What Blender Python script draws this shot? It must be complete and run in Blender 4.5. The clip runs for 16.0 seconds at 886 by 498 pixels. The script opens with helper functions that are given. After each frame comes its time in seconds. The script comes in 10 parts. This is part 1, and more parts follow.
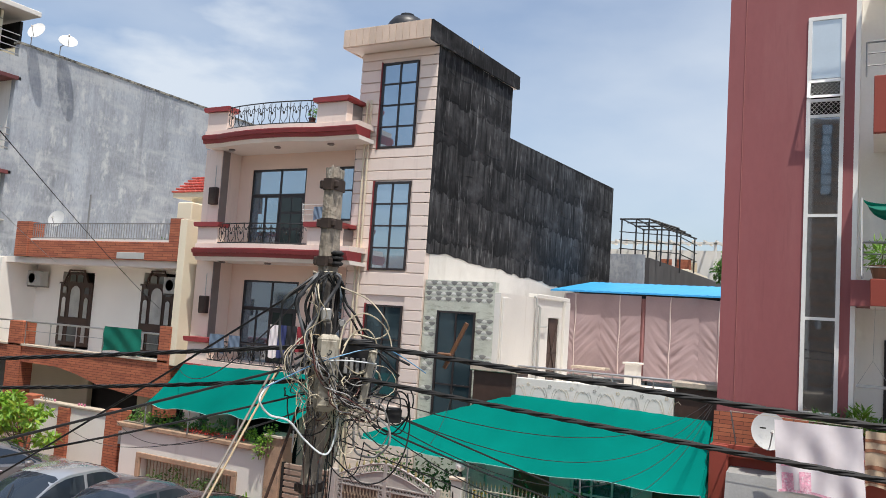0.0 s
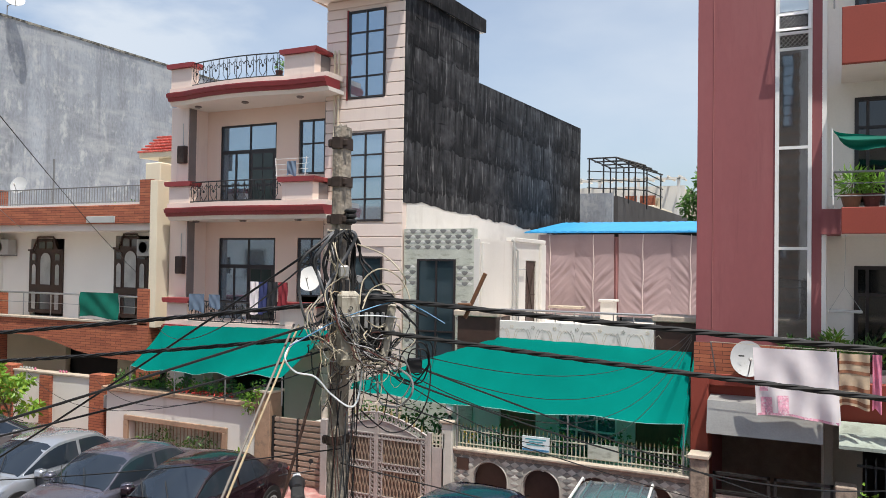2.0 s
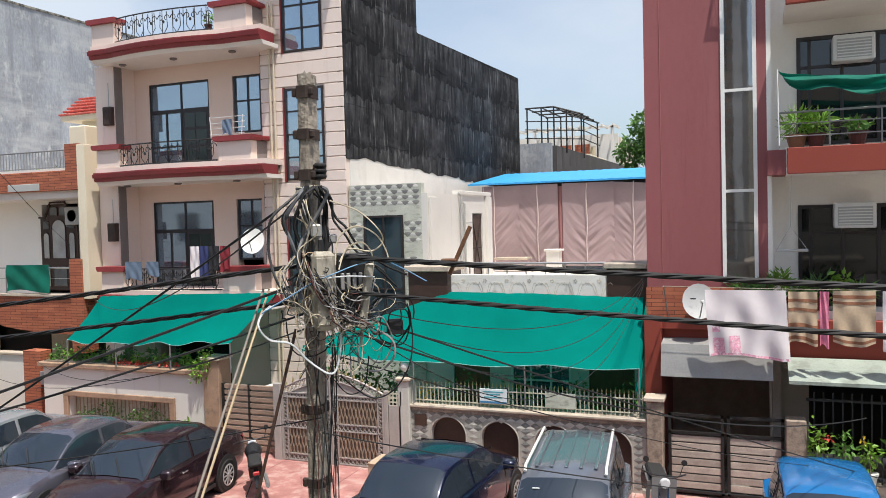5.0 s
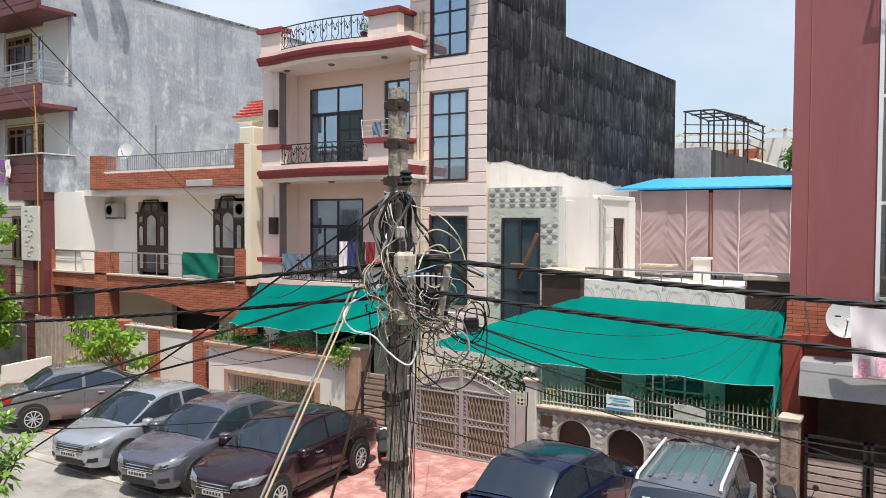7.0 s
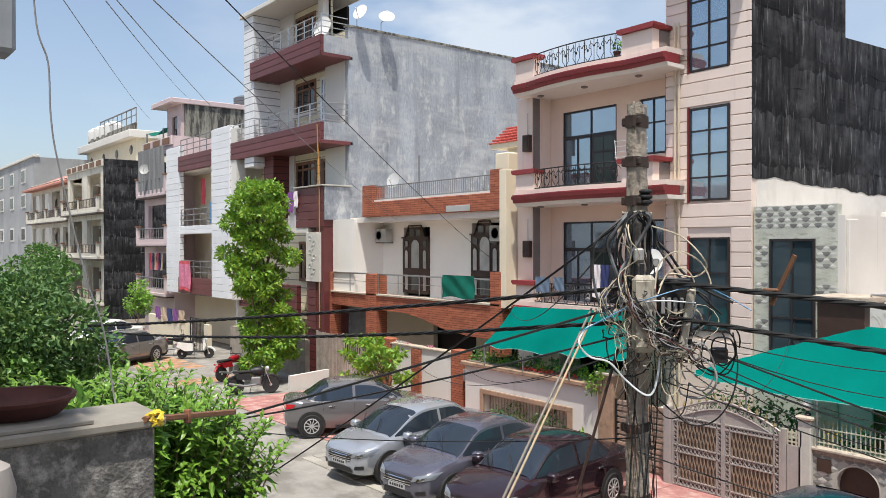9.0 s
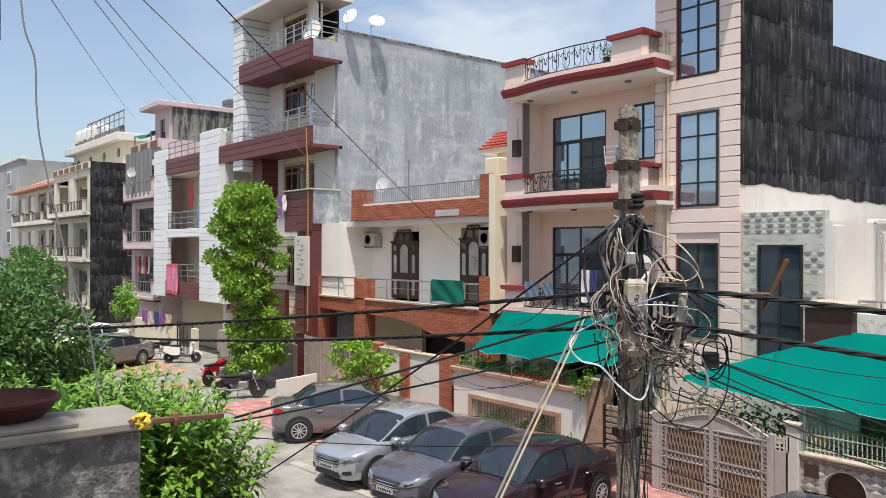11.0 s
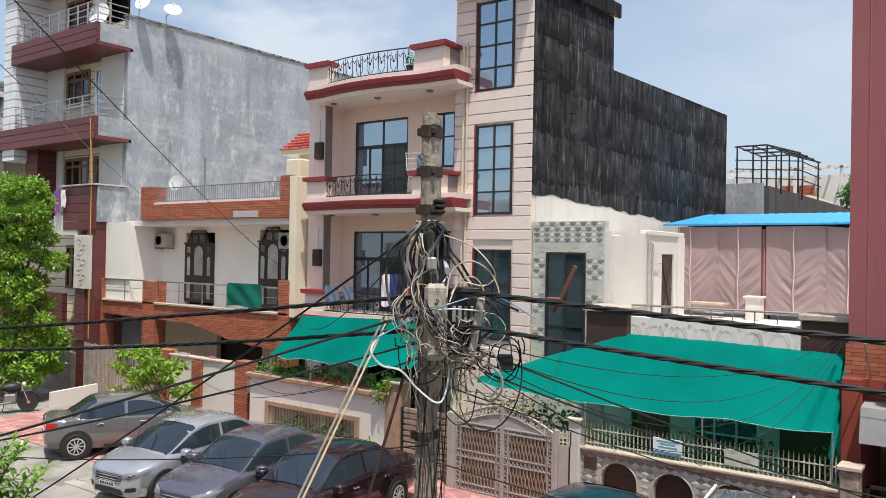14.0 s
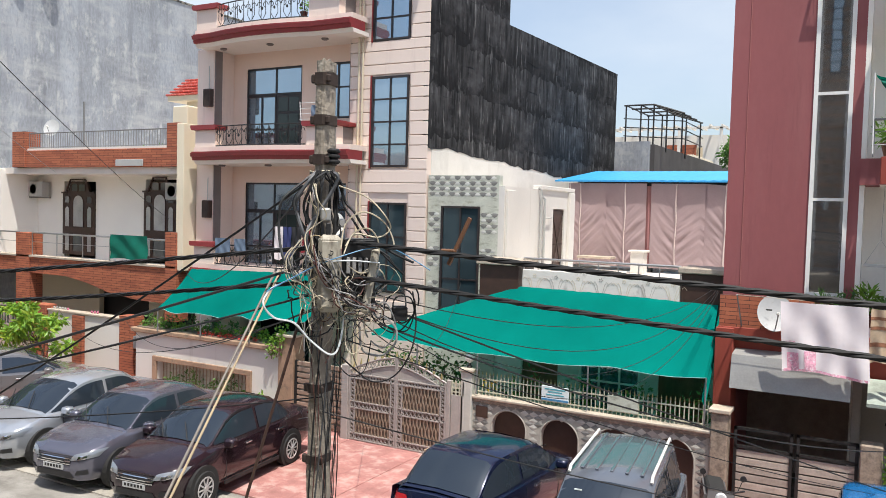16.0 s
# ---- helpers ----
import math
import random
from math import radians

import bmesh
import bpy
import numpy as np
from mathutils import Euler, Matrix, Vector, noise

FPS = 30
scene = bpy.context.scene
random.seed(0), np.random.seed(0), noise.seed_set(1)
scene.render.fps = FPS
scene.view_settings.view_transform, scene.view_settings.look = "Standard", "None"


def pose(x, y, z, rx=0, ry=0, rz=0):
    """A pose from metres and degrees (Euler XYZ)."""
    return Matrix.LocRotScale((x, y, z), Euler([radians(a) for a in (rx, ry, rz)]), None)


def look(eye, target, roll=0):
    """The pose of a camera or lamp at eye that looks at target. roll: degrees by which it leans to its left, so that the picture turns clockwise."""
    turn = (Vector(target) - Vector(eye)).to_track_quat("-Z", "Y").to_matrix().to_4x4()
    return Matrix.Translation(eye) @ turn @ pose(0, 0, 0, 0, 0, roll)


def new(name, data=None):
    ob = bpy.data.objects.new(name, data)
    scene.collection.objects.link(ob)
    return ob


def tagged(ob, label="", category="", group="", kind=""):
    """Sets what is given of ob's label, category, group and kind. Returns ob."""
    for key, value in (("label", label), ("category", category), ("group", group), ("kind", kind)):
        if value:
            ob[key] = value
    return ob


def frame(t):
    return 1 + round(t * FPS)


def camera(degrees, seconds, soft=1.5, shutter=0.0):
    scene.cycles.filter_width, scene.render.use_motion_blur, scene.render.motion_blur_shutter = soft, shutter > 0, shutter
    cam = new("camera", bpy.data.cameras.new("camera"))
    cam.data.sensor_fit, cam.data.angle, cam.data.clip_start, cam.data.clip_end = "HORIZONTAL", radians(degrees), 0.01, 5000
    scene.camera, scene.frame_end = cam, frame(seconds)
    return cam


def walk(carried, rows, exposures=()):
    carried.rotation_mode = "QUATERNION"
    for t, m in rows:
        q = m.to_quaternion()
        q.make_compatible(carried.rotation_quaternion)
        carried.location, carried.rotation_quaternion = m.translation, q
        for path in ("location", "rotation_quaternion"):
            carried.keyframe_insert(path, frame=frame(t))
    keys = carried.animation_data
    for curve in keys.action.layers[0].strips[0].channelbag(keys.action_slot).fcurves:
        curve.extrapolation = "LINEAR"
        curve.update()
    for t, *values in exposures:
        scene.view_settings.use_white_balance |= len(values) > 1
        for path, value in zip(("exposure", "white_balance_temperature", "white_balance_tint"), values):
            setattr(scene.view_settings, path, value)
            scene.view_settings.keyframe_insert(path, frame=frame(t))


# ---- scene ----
cam = camera(58.2, 16.0, soft=0.8)
# seconds, x, y, z, yaw, pitch, roll
PATH = [
    (0.0, -0.004, -0.003, 5.290, 28.71, 4.89, -3.77),
    (0.5, -0.062, -0.049, 5.314, 29.70, 4.65, -3.27),
    (1.0, -0.121, -0.057, 5.320, 29.67, 2.71, -2.86),
    (1.5, -0.099, -0.160, 5.274, 25.99, 0.75, -1.53),
    (2.0, -0.253, -0.271, 5.315, 26.29, 1.12, -0.80),
    (2.5, -0.600, -0.297, 5.305, 26.93, 1.02, -0.38),
    (3.0, -0.764, -0.227, 5.289, 25.24, 2.45, 0.25),
    (3.5, -0.829, -0.160, 5.321, 23.51, 2.71, 0.66),
    (4.0, -0.936, -0.161, 5.322, 22.87, 1.93, 1.09),
    (4.2, -0.955, -0.098, 5.297, 21.34, 0.11, 1.22),
    (6.3, -0.023, -0.133, 5.333, 26.52, -4.02, 0.01),
    (6.5, -0.021, -0.123, 5.335, 30.85, -4.06, -0.00),
    (7.0, 0.012, -0.144, 5.333, 33.21, -1.94, -0.27),
    (7.5, 0.037, 0.002, 5.333, 42.49, -0.92, -0.44),
    (8.0, 0.062, 0.045, 5.327, 46.79, -0.75, 0.07),
    (8.5, 0.057, 0.055, 5.329, 49.78, -0.35, 0.08),
    (9.0, 0.050, 0.061, 5.325, 51.68, -0.28, 0.13),
    (9.2, 0.045, 0.059, 5.320, 52.04, -0.24, 0.15),
    (11.3, -0.001, 0.073, 5.305, 50.16, 0.27, -0.33),
    (11.5, -0.008, 0.067, 5.297, 49.19, 0.30, -0.45),
    (12.0, -0.016, 0.074, 5.298, 46.62, 0.50, -0.73),
    (12.5, -0.021, 0.065, 5.293, 44.29, 0.58, -1.00),
    (13.0, -0.031, 0.095, 5.302, 43.42, 0.55, -1.15),
    (13.5, -0.044, 0.112, 5.305, 42.63, 0.65, -1.17),
    (14.0, -0.051, 0.120, 5.308, 36.59, 0.51, -1.00),
    (14.5, -0.053, 0.128, 5.306, 31.35, 0.32, -0.92),
    (15.0, -0.057, 0.133, 5.306, 30.72, -0.02, -0.82),
    (15.5, -0.062, 0.139, 5.301, 30.09, -0.53, -1.19),
    (16.0, -0.063, 0.143, 5.293, 29.08, -2.65, -1.57),
]
walk(cam, [(t, pose(x, y, z, 90 + pitch, roll, yaw)) for t, x, y, z, yaw, pitch, roll in PATH],
     exposures=[(0.0, 0.38), (1.0, 0.38), (1.5, 0.56), (2.0, 0.39), (4.2, 0.38), (6.3, 0.58), (7.0, 0.55), (7.5, 0.42), (9.2, 0.44), (12.5, 0.40), (14.0, 0.40), (15.0, 0.44), (16.0, 0.56)])

# ---- light ----
SUN_EL, SUN_DIR = radians(70), Vector((0.74, -0.67))
world = bpy.data.worlds.new("sky")
scene.world = world
world.use_nodes = True
wn, wl = world.node_tree.nodes, world.node_tree.links
wn.clear()
sky = wn.new("ShaderNodeTexSky")
sky.sky_type, sky.sun_disc = "NISHITA", False
sky.sun_elevation, sky.sun_rotation = SUN_EL, math.atan2(SUN_DIR.x, SUN_DIR.y)
sky.air_density, sky.dust_density, sky.ozone_density = 1.0, 2.2, 1.0
wc = wn.new("ShaderNodeTexCoord")
wmap = wn.new("ShaderNodeMapping")
wmap.inputs["Scale"].default_value = (1.0, 1.0, 2.6)
cl = wn.new("ShaderNodeTexNoise")
cl.inputs["Scale"].default_value, cl.inputs["Detail"].default_value = 1.6, 6
ramp = wn.new("ShaderNodeValToRGB")
ramp.color_ramp.elements[0].position, ramp.color_ramp.elements[1].position = 0.47, 0.78
ramp.color_ramp.elements[1].color = (0.80, 0.80, 0.80, 1)
ramp.color_ramp.elements[0].color = (0.12, 0.12, 0.12, 1)
mixc = wn.new("ShaderNodeMix")
mixc.data_type = "RGBA"
mixc.inputs[7].default_value = (4.6, 5.0, 5.5, 1)
bg = wn.new("ShaderNodeBackground")
bg.inputs["Strength"].default_value = 0.128
wo = wn.new("ShaderNodeOutputWorld")
wl.new(wc.outputs["Generated"], wmap.inputs[0])
wl.new(wmap.outputs[0], cl.inputs["Vector"])
wl.new(cl.outputs[0], ramp.inputs[0])
dot = wn.new("ShaderNodeVectorMath")
dot.operation = "DOT_PRODUCT"
dot.inputs[1].default_value = Vector((-0.74, 0.60, 0.30)).normalized()
wl.new(wc.outputs["Generated"], dot.inputs[0])
puff = wn.new("ShaderNodeMapRange")
puff.interpolation_type = "SMOOTHSTEP"
puff.inputs["From Min"].default_value, puff.inputs["From Max"].default_value, puff.inputs["To Max"].default_value = 0.955, 1.0, 0.85
wl.new(dot.outputs["Value"], puff.inputs[0])
fluff = wn.new("ShaderNodeTexNoise")
fluff.inputs["Scale"].default_value, fluff.inputs["Detail"].default_value = 5.0, 7
wl.new(wmap.outputs[0], fluff.inputs["Vector"])
fr_ = wn.new("ShaderNodeMapRange")
fr_.inputs["From Min"].default_value, fr_.inputs["From Max"].default_value = 0.42, 0.66
wl.new(fluff.outputs[0], fr_.inputs[0])
pm2 = wn.new("ShaderNodeMath")
pm2.operation = "MULTIPLY"
wl.new(puff.outputs[0], pm2.inputs[0])
wl.new(fr_.outputs[0], pm2.inputs[1])
mx2 = wn.new("ShaderNodeMath")
mx2.operation = "MAXIMUM"
wl.new(ramp.outputs[0], mx2.inputs[0])
wl.new(pm2.outputs[0], mx2.inputs[1])
wl.new(mx2.outputs[0], mixc.inputs[0])
wl.new(sky.outputs[0], mixc.inputs[6])
wl.new(mixc.outputs[2], bg.inputs[0])
wl.new(bg.outputs[0], wo.inputs[0])
sun_data = bpy.data.lights.new("sun", "SUN")
sun_data.energy, sun_data.angle, sun_data.color = 3.8, radians(0.6), (1.0, 0.95, 0.87)
sun = new("sun", sun_data)
h = math.cos(SUN_EL)
d = Vector((SUN_DIR.x * h, SUN_DIR.y * h, math.sin(SUN_EL)))
sun.matrix_world = look(d * 60, (0, 0, 0))

# ---- materials ----
MATS = {}


def mat(name, col, rough=0.75, metal=0.0, var=0.12, scale=2.0, bump=0.15, bscale=30.0, stain=None, stretch=(1, 1, 1), spec=0.5, coat=0.0, rnd=0.0, trans=0.0):
    """A surface with colour variation at two scales, an optional stain (colour, threshold, scale) and fine relief."""
    m = bpy.data.materials.new(name)
    m.use_nodes = True
    n, l = m.node_tree.nodes, m.node_tree.links
    b = n["Principled BSDF"]
    g = n.new("ShaderNodeNewGeometry")
    mp = n.new("ShaderNodeMapping")
    mp.inputs["Scale"].default_value = stretch
    l.new(g.outputs["Position"], mp.inputs[0])
    big, fine = n.new("ShaderNodeTexNoise"), n.new("ShaderNodeTexNoise")
    big.inputs["Scale"].default_value, big.inputs["Detail"].default_value = scale, 5
    fine.inputs["Scale"].default_value, fine.inputs["Detail"].default_value = bscale, 3
    l.new(mp.outputs[0], big.inputs["Vector"])
    l.new(mp.outputs[0], fine.inputs["Vector"])
    add = n.new("ShaderNodeMath")
    add.operation = "MULTIPLY_ADD"
    add.inputs[1].default_value = 0.5
    l.new(fine.outputs[0], add.inputs[0])
    l.new(big.outputs[0], add.inputs[2])
    mr = n.new("ShaderNodeMapRange")
    mr.inputs["From Min"].default_value, mr.inputs["From Max"].default_value = 0.45, 1.05
    mr.inputs["To Min"].default_value, mr.inputs["To Max"].default_value = 1 - var, 1 + var
    l.new(add.outputs[0], mr.inputs[0])
    val = mr.outputs[0]
    if rnd:
        oi = n.new("ShaderNodeObjectInfo")
        m2 = n.new("ShaderNodeMapRange")
        m2.inputs["To Min"].default_value, m2.inputs["To Max"].default_value = 1 - rnd, 1 + rnd
        l.new(oi.outputs["Random"], m2.inputs[0])
        mu = n.new("ShaderNodeMath")
        mu.operation = "MULTIPLY"
        l.new(val, mu.inputs[0])
        l.new(m2.outputs[0], mu.inputs[1])
        val = mu.outputs[0]
    vm = n.new("ShaderNodeVectorMath")
    vm.operation = "SCALE"
    vm.inputs[0].default_value = col[:3]
    l.new(val, vm.inputs["Scale"])
    out = vm.outputs[0]
    if stain:
        sn = n.new("ShaderNodeTexNoise")
        sn.inputs["Scale"].default_value, sn.inputs["Detail"].default_value = stain[2], 8
        sn.inputs["Roughness"].default_value = 0.65
        sm = n.new("ShaderNodeMapping")
        sm.inputs["Scale"].default_value = stain[3] if len(stain) > 3 else (1, 1, 1)
        l.new(g.outputs["Position"], sm.inputs[0])
        l.new(sm.outputs[0], sn.inputs["Vector"])
        r = n.new("ShaderNodeMapRange")
        r.inputs["From Min"].default_value, r.inputs["From Max"].default_value = stain[1], stain[1] + 0.14
        l.new(sn.outputs[0], r.inputs[0])
        fac = r.outputs[0]
        if len(stain) > 4:
            pn = n.new("ShaderNodeTexNoise")
            pn.inputs["Scale"].default_value, pn.inputs["Detail"].default_value = stain[4], 4
            pm_ = n.new("ShaderNodeMapping")
            pm_.inputs["Scale"].default_value = (1, 0.6, 1.6)
            l.new(g.outputs["Position"], pm_.inputs[0])
            l.new(pm_.outputs[0], pn.inputs["Vector"])
            pr = n.new("ShaderNodeMapRange")
            pr.inputs["From Min"].default_value, pr.inputs["From Max"].default_value = 0.42, 0.64
            l.new(pn.outputs[0], pr.inputs[0])
            pq = n.new("ShaderNodeMath")
            pq.operation = "MULTIPLY"
            l.new(fac, pq.inputs[0])
            l.new(pr.outputs[0], pq.inputs[1])
            fac = pq.outputs[0]
        mx = n.new("ShaderNodeMix")
        mx.data_type = "RGBA"
        l.new(fac, mx.inputs[0])
        l.new(out, mx.inputs[6])
        mx.inputs[7].default_value = (*stain[0], 1)
        out = mx.outputs[2]
    l.new(out, b.inputs["Base Color"])
    b.inputs["Roughness"].default_value, b.inputs["Metallic"].default_value = rough, metal
    b.inputs["Specular IOR Level"].default_value = spec
    b.inputs["Coat Weight"].default_value = coat
    b.inputs["Coat Roughness"].default_value = 0.05
    if trans:
        tr = n.new("ShaderNodeBsdfTranslucent")
        l.new(out, tr.inputs[0])
        ms = n.new("ShaderNodeMixShader")
        ms.inputs[0].default_value = trans
        l.new(b.outputs[0], ms.inputs[1])
        l.new(tr.outputs[0], ms.inputs[2])
        l.new(ms.outputs[0], n["Material Output"].inputs[0])
    if bump:
        bp = n.new("ShaderNodeBump")
        bp.inputs["Strength"].default_value, bp.inputs["Distance"].default_value = bump, 0.02
        l.new(add.outputs[0], bp.inputs["Height"])
        l.new(bp.outputs[0], b.inputs["Normal"])
    MATS[name] = m
    return m


def brick_mat(name, c1, c2, mortar, width, height, axis="y", rough=0.8):
    """Thin brick or board cladding, for surfaces too far off for single pieces."""
    m = mat(name, (1, 1, 1), rough)
    n, l = m.node_tree.nodes, m.node_tree.links
    g = n.new("ShaderNodeNewGeometry")
    sep, com = n.new("ShaderNodeSeparateXYZ"), n.new("ShaderNodeCombineXYZ")
    l.new(g.outputs["Position"], sep.inputs[0])
    ad = n.new("ShaderNodeMath")
    l.new(sep.outputs[0], ad.inputs[0])
    l.new(sep.outputs[1], ad.inputs[1])
    l.new(ad.outputs[0], com.inputs[0])
    l.new(sep.outputs[2], com.inputs[1])
    t = n.new("ShaderNodeTexBrick")
    t.inputs["Scale"].default_value = 1.0
    t.inputs["Brick Width"].default_value, t.inputs["Row Height"].default_value = width, height
    t.inputs["Mortar Size"].default_value = height * 0.07
    t.inputs["Color1"].default_value, t.inputs["Color2"].default_value, t.inputs["Mortar"].default_value = (*c1, 1), (*c2, 1), (*mortar, 1)
    l.new(com.outputs[0], t.inputs["Vector"])
    old = n["Principled BSDF"].inputs["Base Color"].links[0].from_socket
    mx = n.new("ShaderNodeMix")
    mx.data_type, mx.blend_type = "RGBA", "MULTIPLY"
    mx.inputs[0].default_value = 1.0
    l.new(old, mx.inputs[6])
    l.new(t.outputs[0], mx.inputs[7])
    l.new(mx.outputs[2], n["Principled BSDF"].inputs["Base Color"])
    return m


# ---- mesh helpers ----
class Geo:
    """Collects vertices and faces of one mesh."""

    def __init__(self):
        self.v, self.f = [], []

    def add(self, vs, fs):
        o = len(self.v)
        self.v += [tuple(p) for p in vs]
        self.f += [tuple(o + i for i in f) for f in fs]
        return self

    def box(self, x0, y0, z0, x1, y1, z1, b=0.0):
        x0, x1 = min(x0, x1), max(x0, x1)
        y0, y1 = min(y0, y1), max(y0, y1)
        z0, z1 = min(z0, z1), max(z0, z1)
        if b <= 0:
            vs = [(x, y, z) for z in (z0, z1) for y in (y0, y1) for x in (x0, x1)]
            return self.add(vs, [(0, 2, 3, 1), (4, 5, 7, 6), (0, 1, 5, 4), (2, 6, 7, 3), (0, 4, 6, 2), (1, 3, 7, 5)])
        b = min(b, (x1 - x0) * 0.45, (y1 - y0) * 0.45, (z1 - z0) * 0.45)
        vs, ix = [], {}
        for i, x in enumerate((x0, x1)):
            for j, y in enumerate((y0, y1)):
                for k, z in enumerate((z0, z1)):
                    sx, sy, sz = b * (1 - 2 * i), b * (1 - 2 * j), b * (1 - 2 * k)
                    for a, p in enumerate(((x, y + sy, z + sz), (x + sx, y, z + sz), (x + sx, y + sy, z))):
                        ix[i, j, k, a] = len(vs)
                        vs.append(p)
        fs = []
        for s in (0, 1):
            fs.append(tuple(ix[s, j, k, 0] for j, k in ((0, 0), (0, 1), (1, 1), (1, 0))))
            fs.append(tuple(ix[i, s, k, 1] for i, k in ((0, 0), (1, 0), (1, 1), (0, 1))))
            fs.append(tuple(ix[i, j, s, 2] for i, j in ((0, 0), (0, 1), (1, 1), (1, 0))))
        for p in (0, 1):
            for q in (0, 1):
                fs.append((ix[p, q, 0, 0], ix[p, q, 0, 1], ix[p, q, 1, 1], ix[p, q, 1, 0]))
                fs.append((ix[p, 0, q, 0], ix[p, 0, q, 2], ix[p, 1, q, 2], ix[p, 1, q, 0]))
                fs.append((ix[0, p, q, 1], ix[0, p, q, 2], ix[1, p, q, 2], ix[1, p, q, 1]))
                for r in (0, 1):
                    fs.append((ix[p, q, r, 0], ix[p, q, r, 1], ix[p, q, r, 2]))
        return self.add(vs, fs)

    def cyl(self, p0, p1, r0, r1=None, n=8):
        return self.tube([p0, p1], [r0, r0 if r1 is None else r1], n)

    def tube(self, pts, r, n=6):
        pts = [Vector(p) for p in pts]
        rs = r if isinstance(r, (list, tuple)) else [r] * len(pts)
        vs, fs = [], []
        side = None
        for i, p in enumerate(pts):
            t = (pts[min(i + 1, len(pts) - 1)] - pts[max(i - 1, 0)])
            t = t.normalized() if t.length > 1e-9 else Vector((0, 0, 1))
            if side is None:
                side = t.orthogonal().normalized()
            else:
                side = side - t * side.dot(t)
                side = side.normalized() if side.length > 1e-6 else t.orthogonal().normalized()
            up = t.cross(side)
            for k in range(n):
                a = 2 * math.pi * k / n
                vs.append(p + (side * math.cos(a) + up * math.sin(a)) * rs[i])
        for i in range(len(pts) - 1):
            for k in range(n):
                fs.append((i * n + k, i * n + (k + 1) % n, (i + 1) * n + (k + 1) % n, (i + 1) * n + k))
        fs.append(tuple(range(n - 1, -1, -1)))
        fs.append(tuple((len(pts) - 1) * n + k for k in range(n)))
        return self.add(vs, fs)

    def prism(self, poly, axis, a, b):
        """A polygon in the plane across axis, drawn out from a to b along it."""
        put = {"x": lambda u, v, w: (w, u, v), "y": lambda u, v, w: (u, w, v), "z": lambda u, v, w: (u, v, w)}[axis]
        n = len(poly)
        vs = [put(u, v, a) for u, v in poly] + [put(u, v, b) for u, v in poly]
        fs = [tuple(range(n)), tuple(range(2 * n - 1, n - 1, -1))]
        fs += [(i, (i + 1) % n, n + (i + 1) % n, n + i) for i in range(n)]
        return self.add(vs, fs)

    def lathe(self, prof, c, n=12, axis="z"):
        vs, fs = [], []
        for r, h in prof:
            for k in range(n):
                a = 2 * math.pi * k / n
                u, w = r * math.cos(a), r * math.sin(a)
                vs.append({"z": (c[0] + u, c[1] + w, c[2] + h), "y": (c[0] + u, c[1] + h, c[2] + w), "x": (c[0] + h, c[1] + u, c[2] + w)}[axis])
        for i in range(len(prof) - 1):
            for k in range(n):
                fs.append((i * n + k, i * n + (k + 1) % n, (i + 1) * n + (k + 1) % n, (i + 1) * n + k))
        fs.append(tuple(range(n)))
        fs.append(tuple((len(prof) - 1) * n + k for k in range(n)))
        return self.add(vs, fs)

    def grid(self, fn, nu, nv, thick=0.0):
        """A sheet fn(u, v), with u and v from 0 to 1; thick draws it out downwards."""
        vs = [fn(i / nu, j / nv) for j in range(nv + 1) for i in range(nu + 1)]
        fs = [(j * (nu + 1) + i, j * (nu + 1) + i + 1, (j + 1) * (nu + 1) + i + 1, (j + 1) * (nu + 1) + i) for j in range(nv) for i in range(nu)]
        return self.add(vs, fs)

    def wall(self, x0, x1, z0, z1, y0, y1, holes=(), axis="y"):
        """An upright wall with rectangular openings (u0, u1, z0, z1) right through it; axis y: along x, axis x: along y."""
        us = sorted({x0, x1, *[min(max(h[i], x0), x1) for h in holes for i in (0, 1)]})
        zs = sorted({z0, z1, *[min(max(h[i], z0), z1) for h in holes for i in (2, 3)]})

        def solid(i, k):
            if i < 0 or k < 0 or i >= len(us) - 1 or k >= len(zs) - 1:
                return False
            u, z = (us[i] + us[i + 1]) / 2, (zs[k] + zs[k + 1]) / 2
            return not any(h[0] < u < h[1] and h[2] < z < h[3] for h in holes)

        pt = (lambda u, w, z: (u, w, z)) if axis == "y" else (lambda u, w, z: (w, u, z))
        for i in range(len(us) - 1):
            for k in range(len(zs) - 1):
                if not solid(i, k):
                    continue
                a, b, c, d = us[i], us[i + 1], zs[k], zs[k + 1]
                for w in (y0, y1):
                    self.add([pt(a, w, c), pt(b, w, c), pt(b, w, d), pt(a, w, d)], [(0, 1, 2, 3)])
                if not solid(i - 1, k):
                    self.add([pt(a, y0, c), pt(a, y1, c), pt(a, y1, d), pt(a, y0, d)], [(0, 1, 2, 3)])
                if not solid(i + 1, k):
                    self.add([pt(b, y0, c), pt(b, y1, c), pt(b, y1, d), pt(b, y0, d)], [(0, 1, 2, 3)])
                if not solid(i, k - 1):
                    self.add([pt(a, y0, c), pt(b, y0, c), pt(b, y1, c), pt(a, y1, c)], [(0, 1, 2, 3)])
                if not solid(i, k + 1):
                    self.add([pt(a, y0, d), pt(b, y0, d), pt(b, y1, d), pt(a, y1, d)], [(0, 1, 2, 3)])
        return self


OFF = {}


def thing(name, loc, label, category, group="", kind=""):
    """An empty at the base of a thing, whose parts are given in world metres."""
    ob = new(name)
    ob.location = loc
    ob.empty_display_size = 0.1
    OFF[ob.name] = Vector(loc)
    return tagged(ob, label, category, group, kind)


